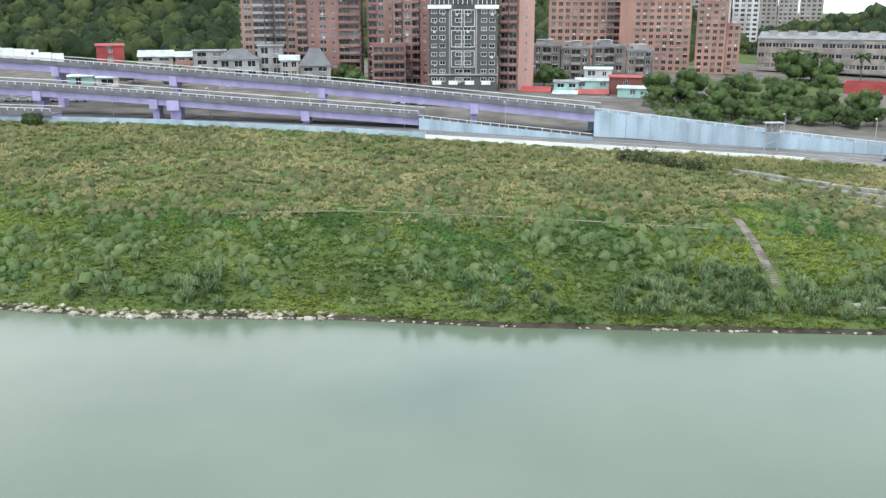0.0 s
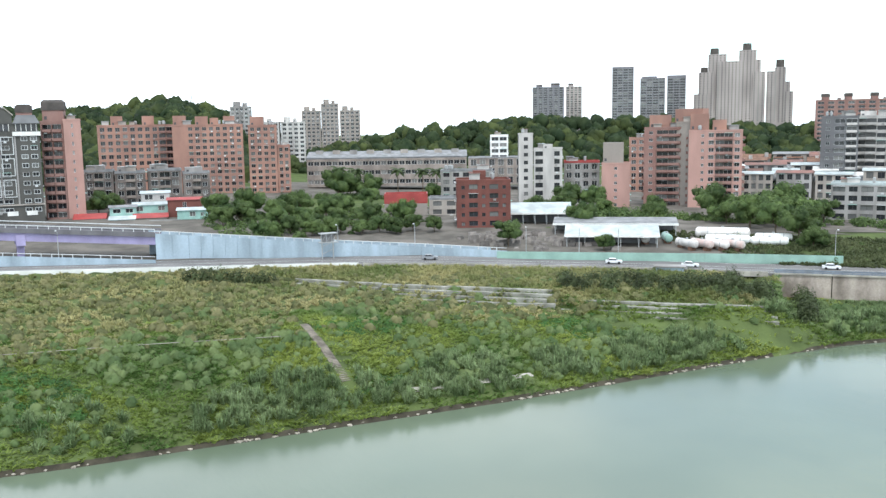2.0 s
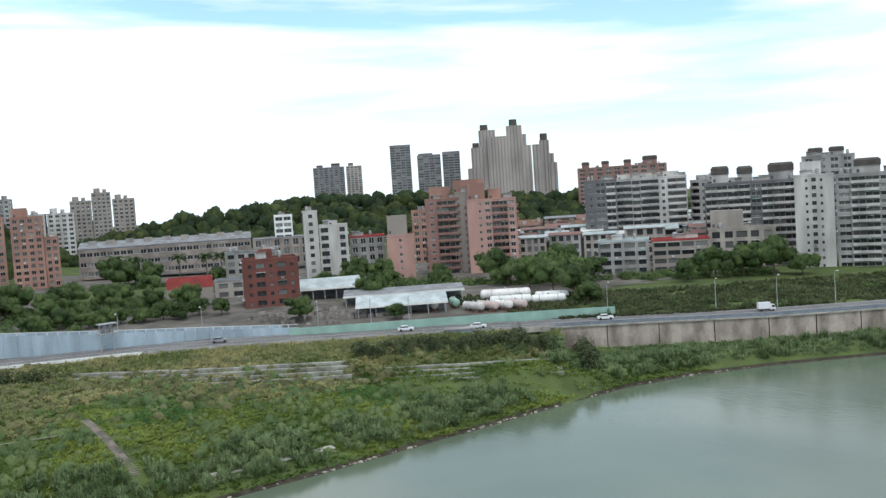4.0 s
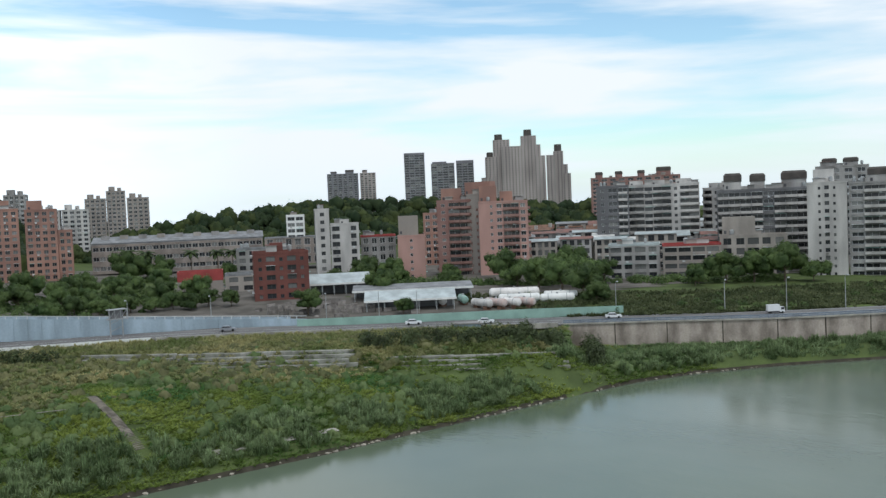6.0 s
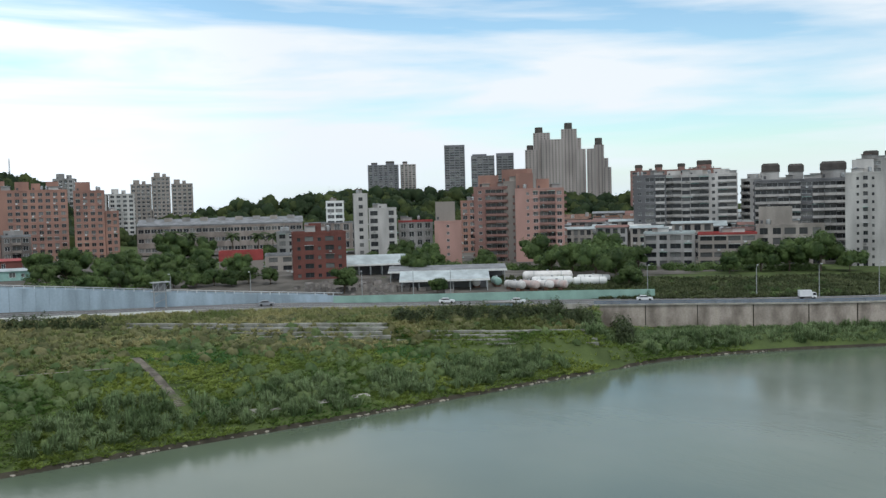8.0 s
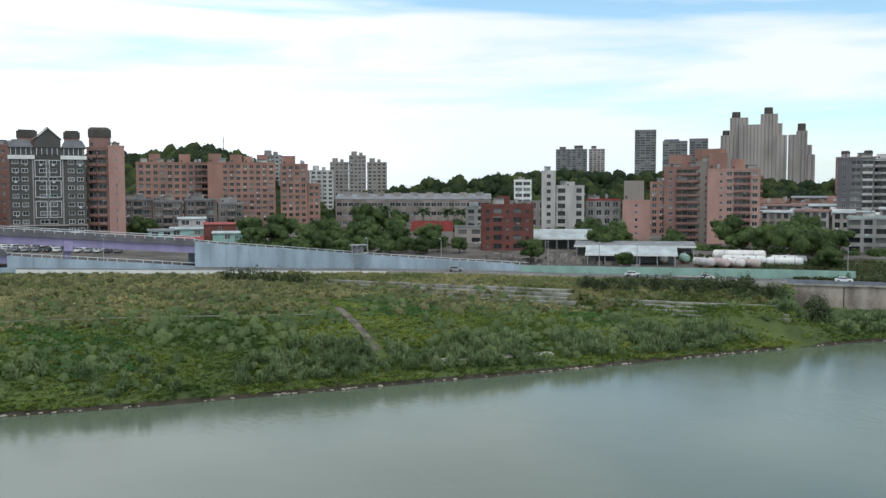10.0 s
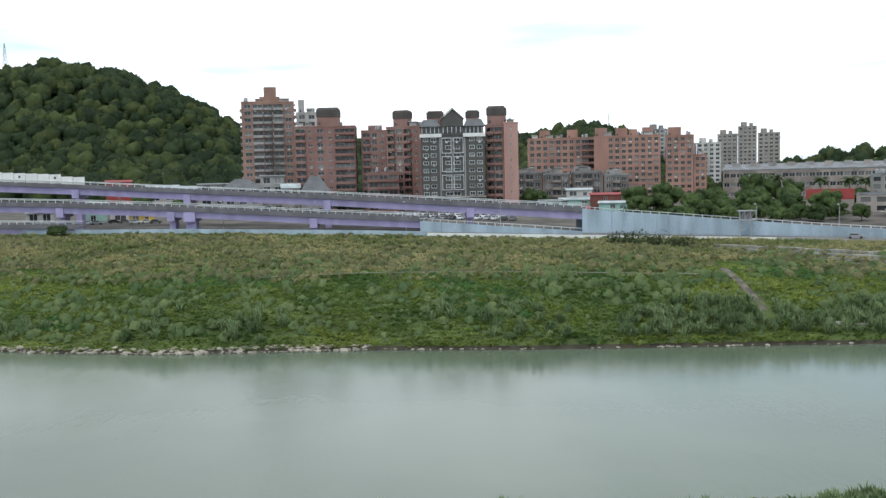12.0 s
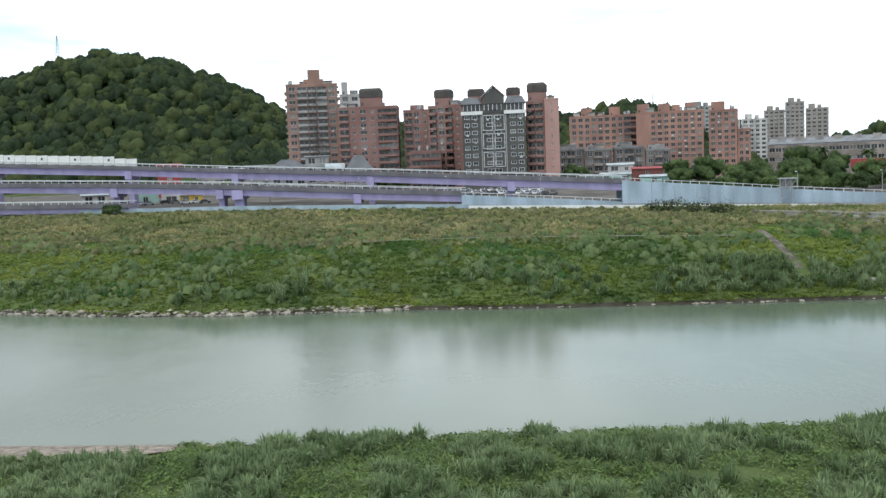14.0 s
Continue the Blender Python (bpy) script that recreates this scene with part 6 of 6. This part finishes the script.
for L, R, t in (((50, 389), (61, 387), 29.2), ((61.5, 387), (73, 385), 28.4), ((74, 385), (87, 383), 29.0), ((87.5, 383), (98, 381), 27.5)):
    building("walk_up_flats", "weathered dark walk-up flats with patched tin roof sheds", L, R, t, 12, 11, 5, "wBw", M_OLDFLAT, "w", frame_mat=M_RAIL, bal=M_HALL, roof=M_GREYROOF, group="old walk-up flats", houses=((1, 8, 2, 8, 2.6, False, M_GREYW),))
H("red sheet-clad hut below the wooded hill", (-128, 385), (-118, 388), 29.6, 15, 8, ".w.", M_REDROOF, M_REDROOF, 0.8, 4)
H("shed with a pale green roof below the hill", (-110, 381), (-97, 384), 25.4, 15, 10, "ww", M_CREAM, M_TINROOF, 2.4, 4)
H("low sheds with pale green roofs", (-96, 384), (-87, 386), 25.2, 15, 10, "ww", M_BRICK_O, M_TINROOF, 2.0, 4)
H("grey concrete house with a flat roof", (-88, 381), (-75.5, 384), 27.6, 15, 9, "ww", M_GREYW, M_GREYROOF, 0.5, 4)
H("grey-roofed old house with hipped tiles", (-72, 353), (-57, 356), 25.8, 15, 9, "www", M_GREYW, M_MANSARD, 3.8, 3, hip=True)
H("grey house with a tall roof storey", (-58.5, 362), (-49, 363), 30.4, 15, 8, "ww", M_GREYW, M_GREYROOF, 0.5, 4)
H("low house with a pale grey roof", (-49, 355), (-42, 356), 25.4, 15, 8, "ww", M_CREAM, M_TINROOF, 1.9, 3)
H("house with a steep grey hipped roof", (-40.5, 348), (-29.5, 349.5), 23.8, 15, 9, "ww", M_GREYW, M_MANSARD, 6.2, 3, hip=True, name="steep_roof_house")
H("green sheet-metal shed under the viaduct", (-120, 328), (-111, 332), 21.4, 14, 6, ".w.", M_GREENFENCE, M_TINROOF, 0.7, 2)
H("cream site office under the viaduct", (-110, 332), (-103, 334), 20.8, 14, 6, "w", M_WHITEW, M_TINROOF, 0.5, 2)
H("yellow cabin under the viaduct", (-100, 322), (-92, 324), 17.4, 13.8, 5, "ws", M_YELLOW, M_TINROOF, 0.5, 1)
H("white cabin beside the parked cars", (-140, 330), (-131, 333), 18.5, 14, 5, "ww", M_WHITEW, M_TINROOF, 0.5, 1)
for L, R, t, rf in (((296, 281), (304, 272), 23.5, M_TINROOF), ((305, 271), (313, 260), 24, M_RUSTRED), ((314, 259), (322, 248), 23.5, M_TINROOF), ((318, 300), (330, 288), 26, M_RUSTRED), ((331, 286), (343, 272), 26, M_TINROOF), ((356, 319), (374, 298), 29.5, M_GREYROOF), ((326, 246), (336, 232), 25, M_TINROOF), ((300, 300), (310, 291), 25, M_GREYROOF)):
    H("old low flats under patched sheet roofs", L, R, t, 9.5, 10, "wwww", M_CREAM if rf is not M_RUSTRED else M_GREYW, rf, 1.0, 4, name="low_flats", frame_mat=M_DARK)


def old_quarter():
    rng = random.Random(23)
    for r_ in range(5):
        for c_ in range(8):
            t = c_ / 7
            bx, by = 288 + 56 * t + r_ * 12, 316 - 100 * t + r_ * 10
            if abs(bx - 330) < 14 and by < 235:
                continue
            w_ = 9 + 6 * rng.random()
            d_ = Vector((0.62, -0.78))
            top = 20.2 + 2.2 * rng.random() + r_ * 1.7
            rf = rng.choice([M_TINROOF, M_RUSTRED, M_GREYROOF, M_RUSTRED, M_RUST, M_WHITEROOF])
            L, R = (bx - d_.x * w_ / 2, by - d_.y * w_ / 2), (bx + d_.x * w_ / 2, by + d_.y * w_ / 2)
            root = H("old low house under a patched sheet roof", L, R, top, 9.5, 10, "W", rng.choice([M_GREYW, M_CREAM, M_STONEGREY, M_WHITEW]), rf, 1.0 + 1.3 * rng.random(), 4, name="low_house", frame_mat=M_DARK)
            ww, u, v, fr = frame_of(L, R)
            for _ in range(1):
                a, b = 1 + (ww - 3) * rng.random(), 1 + 6 * rng.random()
                sb = MB()
                sb.box(a, b, top + 0.2, a + 1.2 + rng.random(), b + 1.6, top + 1.9 + rng.random(), 0, fr)
                part("roof_box", sb, [rng.choice([M_WHITEW, M_METAL, M_CREAM])], root)


old_quarter()


def open_shed(label, L, R, z0, zf, zb, depth, roof):
    """An open shed: posts, a sloping sheet roof and a fascia."""
    w, u, v, fr = frame_of(L, R)
    root = thing("open_shed", (*((Vector(L) + Vector(R)) / 2), z0), label, "shed", "yard sheds")
    for i in range(6):
        for b in (0.4, depth - 0.4):
            mb = MB()
            a = 0.3 + (w - 0.6) * i / 5
            mb.box(a - 0.12, b - 0.12, z0 - 0.3, a + 0.12, b + 0.12, zf + (zb - zf) * b / depth - 0.02, 0, fr)
            part("post", mb, [M_METAL], root)
    rb = MB()
    t = 0.18
    lo, up = [fr(-0.4, -0.4, zf), fr(w + 0.4, -0.4, zf), fr(w + 0.4, depth, zb), fr(-0.4, depth, zb)], [fr(-0.4, -0.4, zf + t), fr(w + 0.4, -0.4, zf + t), fr(w + 0.4, depth, zb + t), fr(-0.4, depth, zb + t)]
    rb.quad(*up)
    rb.quad(*lo[::-1])
    for i in range(4):
        j = (i + 1) % 4
        rb.quad(lo[i], lo[j], up[j], up[i])
    part("roof", rb, [roof], root)
    fb = MB()
    fb.box(-0.45, -0.5, zf - 0.35, w + 0.45, -0.404, zf + 0.25, 0, fr)
    part("fascia", fb, [M_WHITE], root)
    bk = MB()
    bk.box(0, depth - 0.2, z0 - 0.2, w, depth, zb - 0.05, 0, fr)
    part("back_wall", bk, [M_GREYD], root)


open_shed("long open shed with a pale tin roof beside the brick block", (167, 258), (184, 247.5), 12.2, 16.2, 19.0, 8, M_TINROOF)
open_shed("long open shed with a dark roof and white fascia", (167, 233), (196, 210.5), 11.0, 14.9, 16.0, 9, M_GREYROOF)
open_shed("open shed with a sloping white tin roof", (159.5, 216.5), (180, 200.5), 10.2, 13.4, 15.6, 7, M_TINROOF)


def lying_tank(label, a, b, r, z, mat_):
    """A lying cylindrical tank with domed ends, bands and saddles."""
    a, b = Vector((*a, z + r + 0.9)), Vector((*b, z + r + 0.9))
    d = (b - a).normalized()
    root = thing("storage_tank", tuple((a + b) / 2 - Vector((0, 0, r + 0.9))), label, "tank", "yard tanks")
    mb = MB()
    mb.tube(a, b, r, r, 16, cap=False)
    for p, s in ((a, -1), (b, 1)):
        mb.tube(p, p + d * s * 0.35 * r, r, r * 0.75, 16, cap=False)
        mb.tube(p + d * s * 0.35 * r, p + d * s * 0.5 * r, r * 0.75, r * 0.2, 16)
    part("shell", mb, [mat_], root)
    for t in (0.2, 0.8):
        p = a.lerp(b, t)
        sb = MB()
        sb.box(p.x - 0.8, p.y - 0.8, z - 0.1, p.x + 0.8, p.y + 0.8, z + 1.2)
        part("saddle", sb, [M_RUST], root)
        hb = MB()
        hb.tube(p - d * 0.12, p + d * 0.12, r * 1.03, r * 1.03, 16)
        part("band", hb, [M_METAL], root)
    hat = MB()
    m_ = a.lerp(b, 0.5) + Vector((0, 0, r - 0.05))
    hat.tube(m_, m_ + Vector((0, 0, 0.4)), 0.4, 0.35, 10)
    part("hatch", hat, [M_METAL], root)


for i in range(4):
    x, y = 184.5 + i * 3.0, 194.6 - i * 2.8
    lying_tank("faded pinkish cement tank lying in the yard" if i % 2 else "white cement tank lying in the yard", (x + 1.0, y - 3.0), (x + 1.6, y + 4.5), 1.15, 9.6, M_TANKP if i % 2 else M_TANKW)
lying_tank("rusty pale tank lying in the yard", (180, 206), (184.5, 212), 1.25, 10.0, M_TANKW)
lying_tank("greenish tank lying in the yard", (186, 203), (190, 209), 1.2, 10.0, M_GREENFENCE)
lying_tank("large pale tank lying behind the others", (201, 207), (211, 197), 1.6, 10.0, M_TANKW)
lying_tank("white tank lying by the fence", (196, 198), (204, 190), 1.3, 9.6, M_WHITE)
lying_tank("white tank lying by the fence", (204.5, 189), (211, 182.5), 1.2, 9.5, M_WHITE)
lying_tank("long white tank near the trees", (211, 193.5), (217.5, 187), 1.2, 9.6, M_WHITE)

BLOCK = MB()
BLOCK.v += [(-1, -0.6, 0), (1.05, -0.55, 0), (0.95, 0.6, 0), (-1.0, 0.65, 0), (-0.9, -0.5, 0.9), (0.92, -0.5, 1.0), (0.85, 0.5, 0.94), (-0.9, 0.55, 0.86)]
BLOCK.f += [(0, 3, 2, 1), (4, 5, 6, 7), (0, 1, 5, 4), (1, 2, 6, 5), (2, 3, 7, 6), (3, 0, 4, 7)]
BLOCK.m += [0] * 6
BLOCK = BLOCK.mesh("stone_block", [material("stacked_stone", (0.20, 0.18, 0.165), 0.9, 0.35, 0.8, 4, 0.3, obj=0.45)])


def stone_yard():
    rng = random.Random(17)
    for i in range(130):
        x = 139 + 30 * rng.random()
        y = 221 + (250 - 221) * rng.random() - (x - 139) * 0.55
        row = int((y * 1.2 + x) / 5) % 2
        if row or y < yr(x) + 18:
            continue
        s = 0.7 + 0.8 * rng.random()
        ob = new("stone_block", BLOCK)
        ob.matrix_basis = Matrix.Translation((x, y, float(ground_z(x, y)) - 0.05)) @ Matrix.Rotation(-0.65 + rng.gauss(0, 0.3), 4, "Z") @ Matrix.Diagonal((s, s, s * (0.8 + rng.random()), 1))
        tagged(ob, "rough grey stone block stored in the yard", "stone block", "yard blocks")


stone_yard()

# ---------------- vehicles ----------------


def car_meshes():
    body = MB()
    prof = [(-2.1, 0.35), (2.1, 0.35), (2.15, 0.75), (1.9, 0.9), (1.0, 0.95), (0.45, 1.42), (-1.1, 1.45), (-1.8, 0.98), (-2.12, 0.9)]
    n = len(prof)
    for s in (-1, 1):
        body.poly([(x, s * (0.86 - (0.14 if z > 1.2 else 0)), z) for x, z in (prof if s < 0 else prof[::-1])])
    for i in range(n):
        a, b = prof[i], prof[(i + 1) % n]
        wa, wb = (0.86 - (0.14 if p[1] > 1.2 else 0) for p in (a, b))
        body.quad((a[0], -wa, a[1]), (a[0], wa, a[1]), (b[0], wb, b[1]), (b[0], -wb, b[1]))
    glass = MB()
    for s in (-1, 1):
        q = [(0.85, 0.865, 0.99), (0.42, 0.765, 1.36), (-1.05, 0.765, 1.38), (-1.6, 0.865, 1.02)]
        q = [(x, s * y, z) for x, y, z in q]
        glass.poly(q if s > 0 else q[::-1])
    glass.quad((1.0, -0.72, 0.99), (1.0, 0.72, 0.99), (0.5, 0.66, 1.41), (0.5, -0.66, 1.41))
    glass.quad((-1.8, 0.7, 1.02), (-1.8, -0.7, 1.02), (-1.17, -0.66, 1.43), (-1.17, 0.66, 1.43))
    wheel = MB()
    wheel.tube((0, -0.11, 0), (0, 0.11, 0), 0.33, 0.33, 12)
    lamp = MB()
    lamp.box(-0.03, -0.18, -0.08, 0.03, 0.18, 0.08)
    return body, glass, wheel.mesh("wheel", [M_TYRE]), lamp.mesh("headlight", [M_RAIL])


C_BODY, C_GLASS, C_WHEEL, C_LAMP = car_meshes()
C_BODIES = [C_BODY.mesh("body", [M_CAR]), C_BODY.mesh("body", [M_CARW])]
C_GLASS = C_GLASS.mesh("windows", [M_CARGLASS])


def car(x, y, z, yaw, k, label, group="parked cars"):
    root = thing("car", (x, y, z), label, "car", group)
    m = Matrix.Translation((x, y, z)) @ Matrix.Rotation(yaw, 4, "Z")
    part("body", C_BODIES[k], None, root, m=m)
    part("windows", C_GLASS, None, root, m=m)
    for a in (-1.3, 1.3):
        for b in (-0.78, 0.78):
            part("wheel", C_WHEEL, None, root, m=m @ Matrix.Translation((a, b, 0.33)))
    for b in (-0.6, 0.6):
        part("headlight", C_LAMP, None, root, m=m @ Matrix.Translation((2.15, b, 0.68)))


def parked_cars():
    rng = random.Random(3)
    for r in range(3):
        for i in range(15):
            x = -4 + i * 2.9 + rng.gauss(0, 0.15)
            y = 312 + r * 8 - i * 1.15
            if rng.random() < 0.15:
                continue
            k = int(rng.random() < 0.45)
            car(x, y, float(ground_z(x, y)) + 0.12, 1.2 + rng.choice([0, math.pi]), k, "white car parked in the lot" if k else "grey car parked in the lot")
    for i in range(12):
        x = -132 + i * 4.0 + rng.gauss(0, 0.4)
        y = 312 + rng.random() * 6
        k = int(rng.random() < 0.5)
        car(x, y, float(ground_z(x, y)) + 0.12, rng.random() * 0.4, k, "white car parked below the viaduct" if k else "grey car parked below the viaduct")


parked_cars()
for x, off, k in ((150, 8, 1), (163.5, 6, 1), (188, 9.5, 1), (112, 9, 0)):
    p = along(x, off, 0.06)
    d, nrm = road_dir(x)
    car(p.x, p.y, p.z, math.atan2(d.y, d.x), k, "white car on the expressway" if k else "grey car on the expressway", "road cars")


def box_truck(x, off):
    p = along(x, off, 0.06)
    d, nrm = road_dir(x)
    m = Matrix.Translation(p) @ Matrix.Rotation(math.atan2(d.y, d.x), 4, "Z") @ Matrix.Scale(0.74, 4)
    root = thing("box_truck", tuple(p), "small white box truck on the expressway", "truck")
    mb = MB()
    mb.box(-2.9, -1.0, 0.9, 1.3, 1.0, 3.1)
    part("cargo_box", mb, [M_CARW], root, m=m)
    mb = MB()
    prof = [(1.4, 0.5), (3.0, 0.5), (3.05, 1.3), (2.75, 2.3), (1.4, 2.35)]
    for s in (-1, 1):
        mb.poly([(a, s * 0.95, b) for a, b in (prof if s < 0 else prof[::-1])])
    for i in range(5):
        a, b = prof[i], prof[(i + 1) % 5]
        mb.quad((a[0], -0.95, a[1]), (a[0], 0.95, a[1]), (b[0], 0.95, b[1]), (b[0], -0.95, b[1]))
    part("cab", mb, [M_CARW], root, m=m)
    mb = MB()
    mb.quad((3.06, -0.8, 1.35), (3.06, 0.8, 1.35), (2.79, 0.8, 2.2), (2.79, -0.8, 2.2))
    for s in (-1, 1):
        mb.quad((1.7, s * 0.96, 1.35), (2.9, s * 0.96, 1.35), (2.65, s * 0.96, 2.15), (1.7, s * 0.96, 2.15))
    part("windscreen", mb, [M_CARGLASS], root, m=m)
    mb = MB()
    mb.box(-2.9, -0.7, 0.5, 1.35, 0.7, 0.88)
    part("chassis", mb, [M_DARK], root, m=m)
    for a in (-1.9, 2.2):
        for b in (-0.85, 0.85):
            part("wheel", C_WHEEL, None, root, m=m @ Matrix.Translation((a, b, 0.4)) @ Matrix.Scale(1.2, 4))


box_truck(217, 10)

# ---------------- lamps, gantry, masts ----------------
LP = MB()
LP.tube((0, 0, 0), (0, 0, 8.2), 0.13, 0.08, 8)
LP = LP.mesh("pole", [M_METAL])
LA = MB()
LA.tube((0, 0, 8.15), (0.5, 0, 8.7), 0.06, 0.05, 6)
LA.tube((0.5, 0, 8.7), (1.5, 0, 8.85), 0.05, 0.05, 6)
LA = LA.mesh("arm", [M_METAL])
LH = MB()
LH.box(1.3, -0.16, 8.74, 2.1, 0.16, 8.98)
LH = LH.mesh("lamp_head", [M_RAIL])


def street_lamp(p, yaw):
    root = thing("street_lamp", tuple(p), "galvanised street lamp with a single arm by the expressway", "street lamp", "street lamps")
    m = Matrix.Translation(p) @ Matrix.Rotation(yaw, 4, "Z")
    for nm, me in (("pole", LP), ("arm", LA), ("lamp_head", LH)):
        part(nm, me, None, root, m=m)


for x in (-150, -118, -88, -60, -30, -4, 24, 208, 221, 234, 250, 268):
    p = along(x, 15.9 if x > 100 else 13.5, 0.0)
    d, nrm = road_dir(x)
    street_lamp(p, math.atan2(-nrm.y, -nrm.x))
for x, y in ((203, 160), (152, 200), (141, 209), (160, 193.5), (118, 230.5), (98, 238)):
    street_lamp(Vector((x, y, float(ground_z(x, y)))), -2.2)


def gantry():
    root = thing("sign_gantry", (93, 233, 9.8), "grey steel sign gantry post with a box sign seen from behind", "gantry")
    for a in (-1.6, 1.6):
        mb = MB()
        mb.tube((93 + a, 233, 9.6), (93 + a, 233, 17.4), 0.2, 0.18, 8)
        part("post", mb, [M_METAL], root)
    for z0 in (14.6, 17.0):
        mb = MB()
        mb.box(90.6, 231.6, z0, 95.4, 233.6, z0 + 0.25)
        part("platform", mb, [M_METAL], root)
    mb = MB()
    mb.box(91.5, 232.2, 14.856, 94.5, 232.9, 16.994)
    part("sign_box", mb, [M_GREYD], root)
    for a in (90.7, 92.25, 93.75, 95.3):
        mb = MB()
        mb.tube((a, 231.7, 14.856), (a, 231.7, 16.994), 0.07, 0.07, 6)
        mb.tube((a, 231.7, 14.9), (min(a + 1.5, 95.3), 231.7, 16.9), 0.05, 0.05, 5)
        part("rail_post", mb, [M_METAL], root)
    for z in (11.5, 13.5):
        mb = MB()
        mb.tube((91.4, 233, z), (94.6, 233, z + 1.2), 0.08, 0.08, 6)
        part("brace", mb, [M_METAL], root)


gantry()


def lattice_mast(x, y, z0, h, wdt):
    root = thing("lattice_mast", (x, y, z0), "slender grey steel lattice mast on the skyline", "mast", "masts")
    for sx, sy in ((-1, -1), (1, -1), (1, 1), (-1, 1)):
        mb = MB()
        mb.tube((x + sx * wdt, y + sy * wdt, z0), (x + sx * 0.2, y + sy * 0.2, z0 + h), 0.22, 0.14, 5)
        part("leg", mb, [M_METAL], root)
    for i in range(6):
        t = i / 6
        w0, w1 = wdt * (1 - t) + 0.2 * t, wdt * (1 - t - 1 / 6) + 0.2 * (t + 1 / 6)
        mb = MB()
        mb.tube((x - w0, y - w0, z0 + h * t), (x + w1, y - w1, z0 + h * (t + 1 / 6)), 0.12, 0.12, 4)
        mb.tube((x + w0, y - w0, z0 + h * t), (x - w1, y - w1, z0 + h * (t + 1 / 6)), 0.12, 0.12, 4)
        part("brace", mb, [M_METAL], root)


lattice_mast(-309, 722, float(ground_z(-309, 722)), 30, 2.4)
lattice_mast(418, 805, float(ground_z(418, 805)), 32, 2.0)
lattice_mast(206, 886, float(ground_z(206, 886)), 89 - float(ground_z(206, 886)), 1.4)

# pump hut at the edge of the bank
root = thing("pump_hut", (161, 176, 6.0), "small pale blue concrete pump hut on posts at the bank's edge", "hut")
hx, hy = 160.0, 173.5
for k, b in enumerate(((-3.4, -1.6, 8.2, 3.4, 1.6, 9.9),)):
    mb = MB()
    mb.box(*b, fr=lambda a, c, z: (hx + a * 0.72 + c * 0.69, hy - a * 0.69 + c * 0.72, z))
    part("hut_wall", mb, [M_BLUEWALL], root)
mb = MB()
mb.box(-3.9, -2.0, 9.904, 3.9, 2.0, 10.2, fr=lambda a, c, z: (hx + a * 0.72 + c * 0.69, hy - a * 0.69 + c * 0.72, z))
part("roof", mb, [M_GREYW], root)
for a in (-2.6, 2.6):
    mb = MB()
    mb.box(a - 0.25, -1.3, 3.5, a + 0.25, -0.8, 8.196, fr=lambda q, c, z: (hx + q * 0.72 + c * 0.69, hy - q * 0.69 + c * 0.72, z))
    part("post", mb, [M_CONC], root)

# white noise barrier on the upper viaduct
bar_root = thing("noise_barrier", (-200, 304, 31), "long white noise barrier with small openings on the upper viaduct", "noise barrier")
PAN = MB()
PAN.box(-1.95, -0.1, 0, 1.95, 0.1, 3.0)
PAN = PAN.mesh("barrier_panel", [M_WHITE])
PANW = MB()
PANW.box(-0.35, -0.14, 1.4, 0.35, -0.102, 2.2)
PANW = PANW.mesh("opening", [M_DARK])
for i, p in enumerate(curve_pts(UP, 4.0)):
    if p.x < -109:
        nx = curve_pts(UP, 4.0)[i + 1]
        yaw = math.atan2(nx.y - p.y, nx.x - p.x)
        m = Matrix.Translation((p.x + 1.9, p.y + 0.15, p.z + 3.46 - (0.6 if p.x > -116 else 0))) @ Matrix.Rotation(yaw, 4, "Z")
        part("barrier_panel", PAN, None, bar_root, m=m)
        if i % 3 == 0:
            part("opening", PANW, None, bar_root, m=m)


def town_floor():
    """Paved town ground laid over the sheet, with lawns left open."""
    gx, gy = np.arange(-360, 560, 8.0), np.arange(0, 75, 1)
    mb_v, mb_t = [], []
    X = np.repeat(gx[:, None], 60, 1)
    off = np.concatenate([np.arange(0, 40, 2.0), 40 + np.arange(40) * 9.0])
    Y = np.maximum(yr(X) + 17 + np.where(X > 172, 4, 0), 0) + off[None]
    Z = ground_z(X, Y) + 0.14
    n, m = X.shape
    v = np.stack([X.ravel(), Y.ravel(), Z.ravel()], 1)
    i = (np.arange(n - 1)[:, None] * m + np.arange(m - 1)[None]).ravel()
    cxm, cym = X[:-1, :-1].ravel(), Y[:-1, :-1].ravel()
    hillside = ground_z(cxm, cym) - zc(cxm) > 4
    lawn = (cxm > 196) & (cym < 200 - (cxm - 196) * 0.2) | ((cxm > 120) & (cxm < 200) & (cym > 330) & (cym < 400))
    i = i[~(lawn | hillside)]
    t = np.concatenate([np.stack([i, i + m, i + m + 1], 1), np.stack([i, i + m + 1, i + 1], 1)])
    tagged(new("pavement", tri_mesh("pavement", v, t, M_YARD)), "worn grey-brown paving of the town streets and yards", "paving", kind="structure")


town_floor()
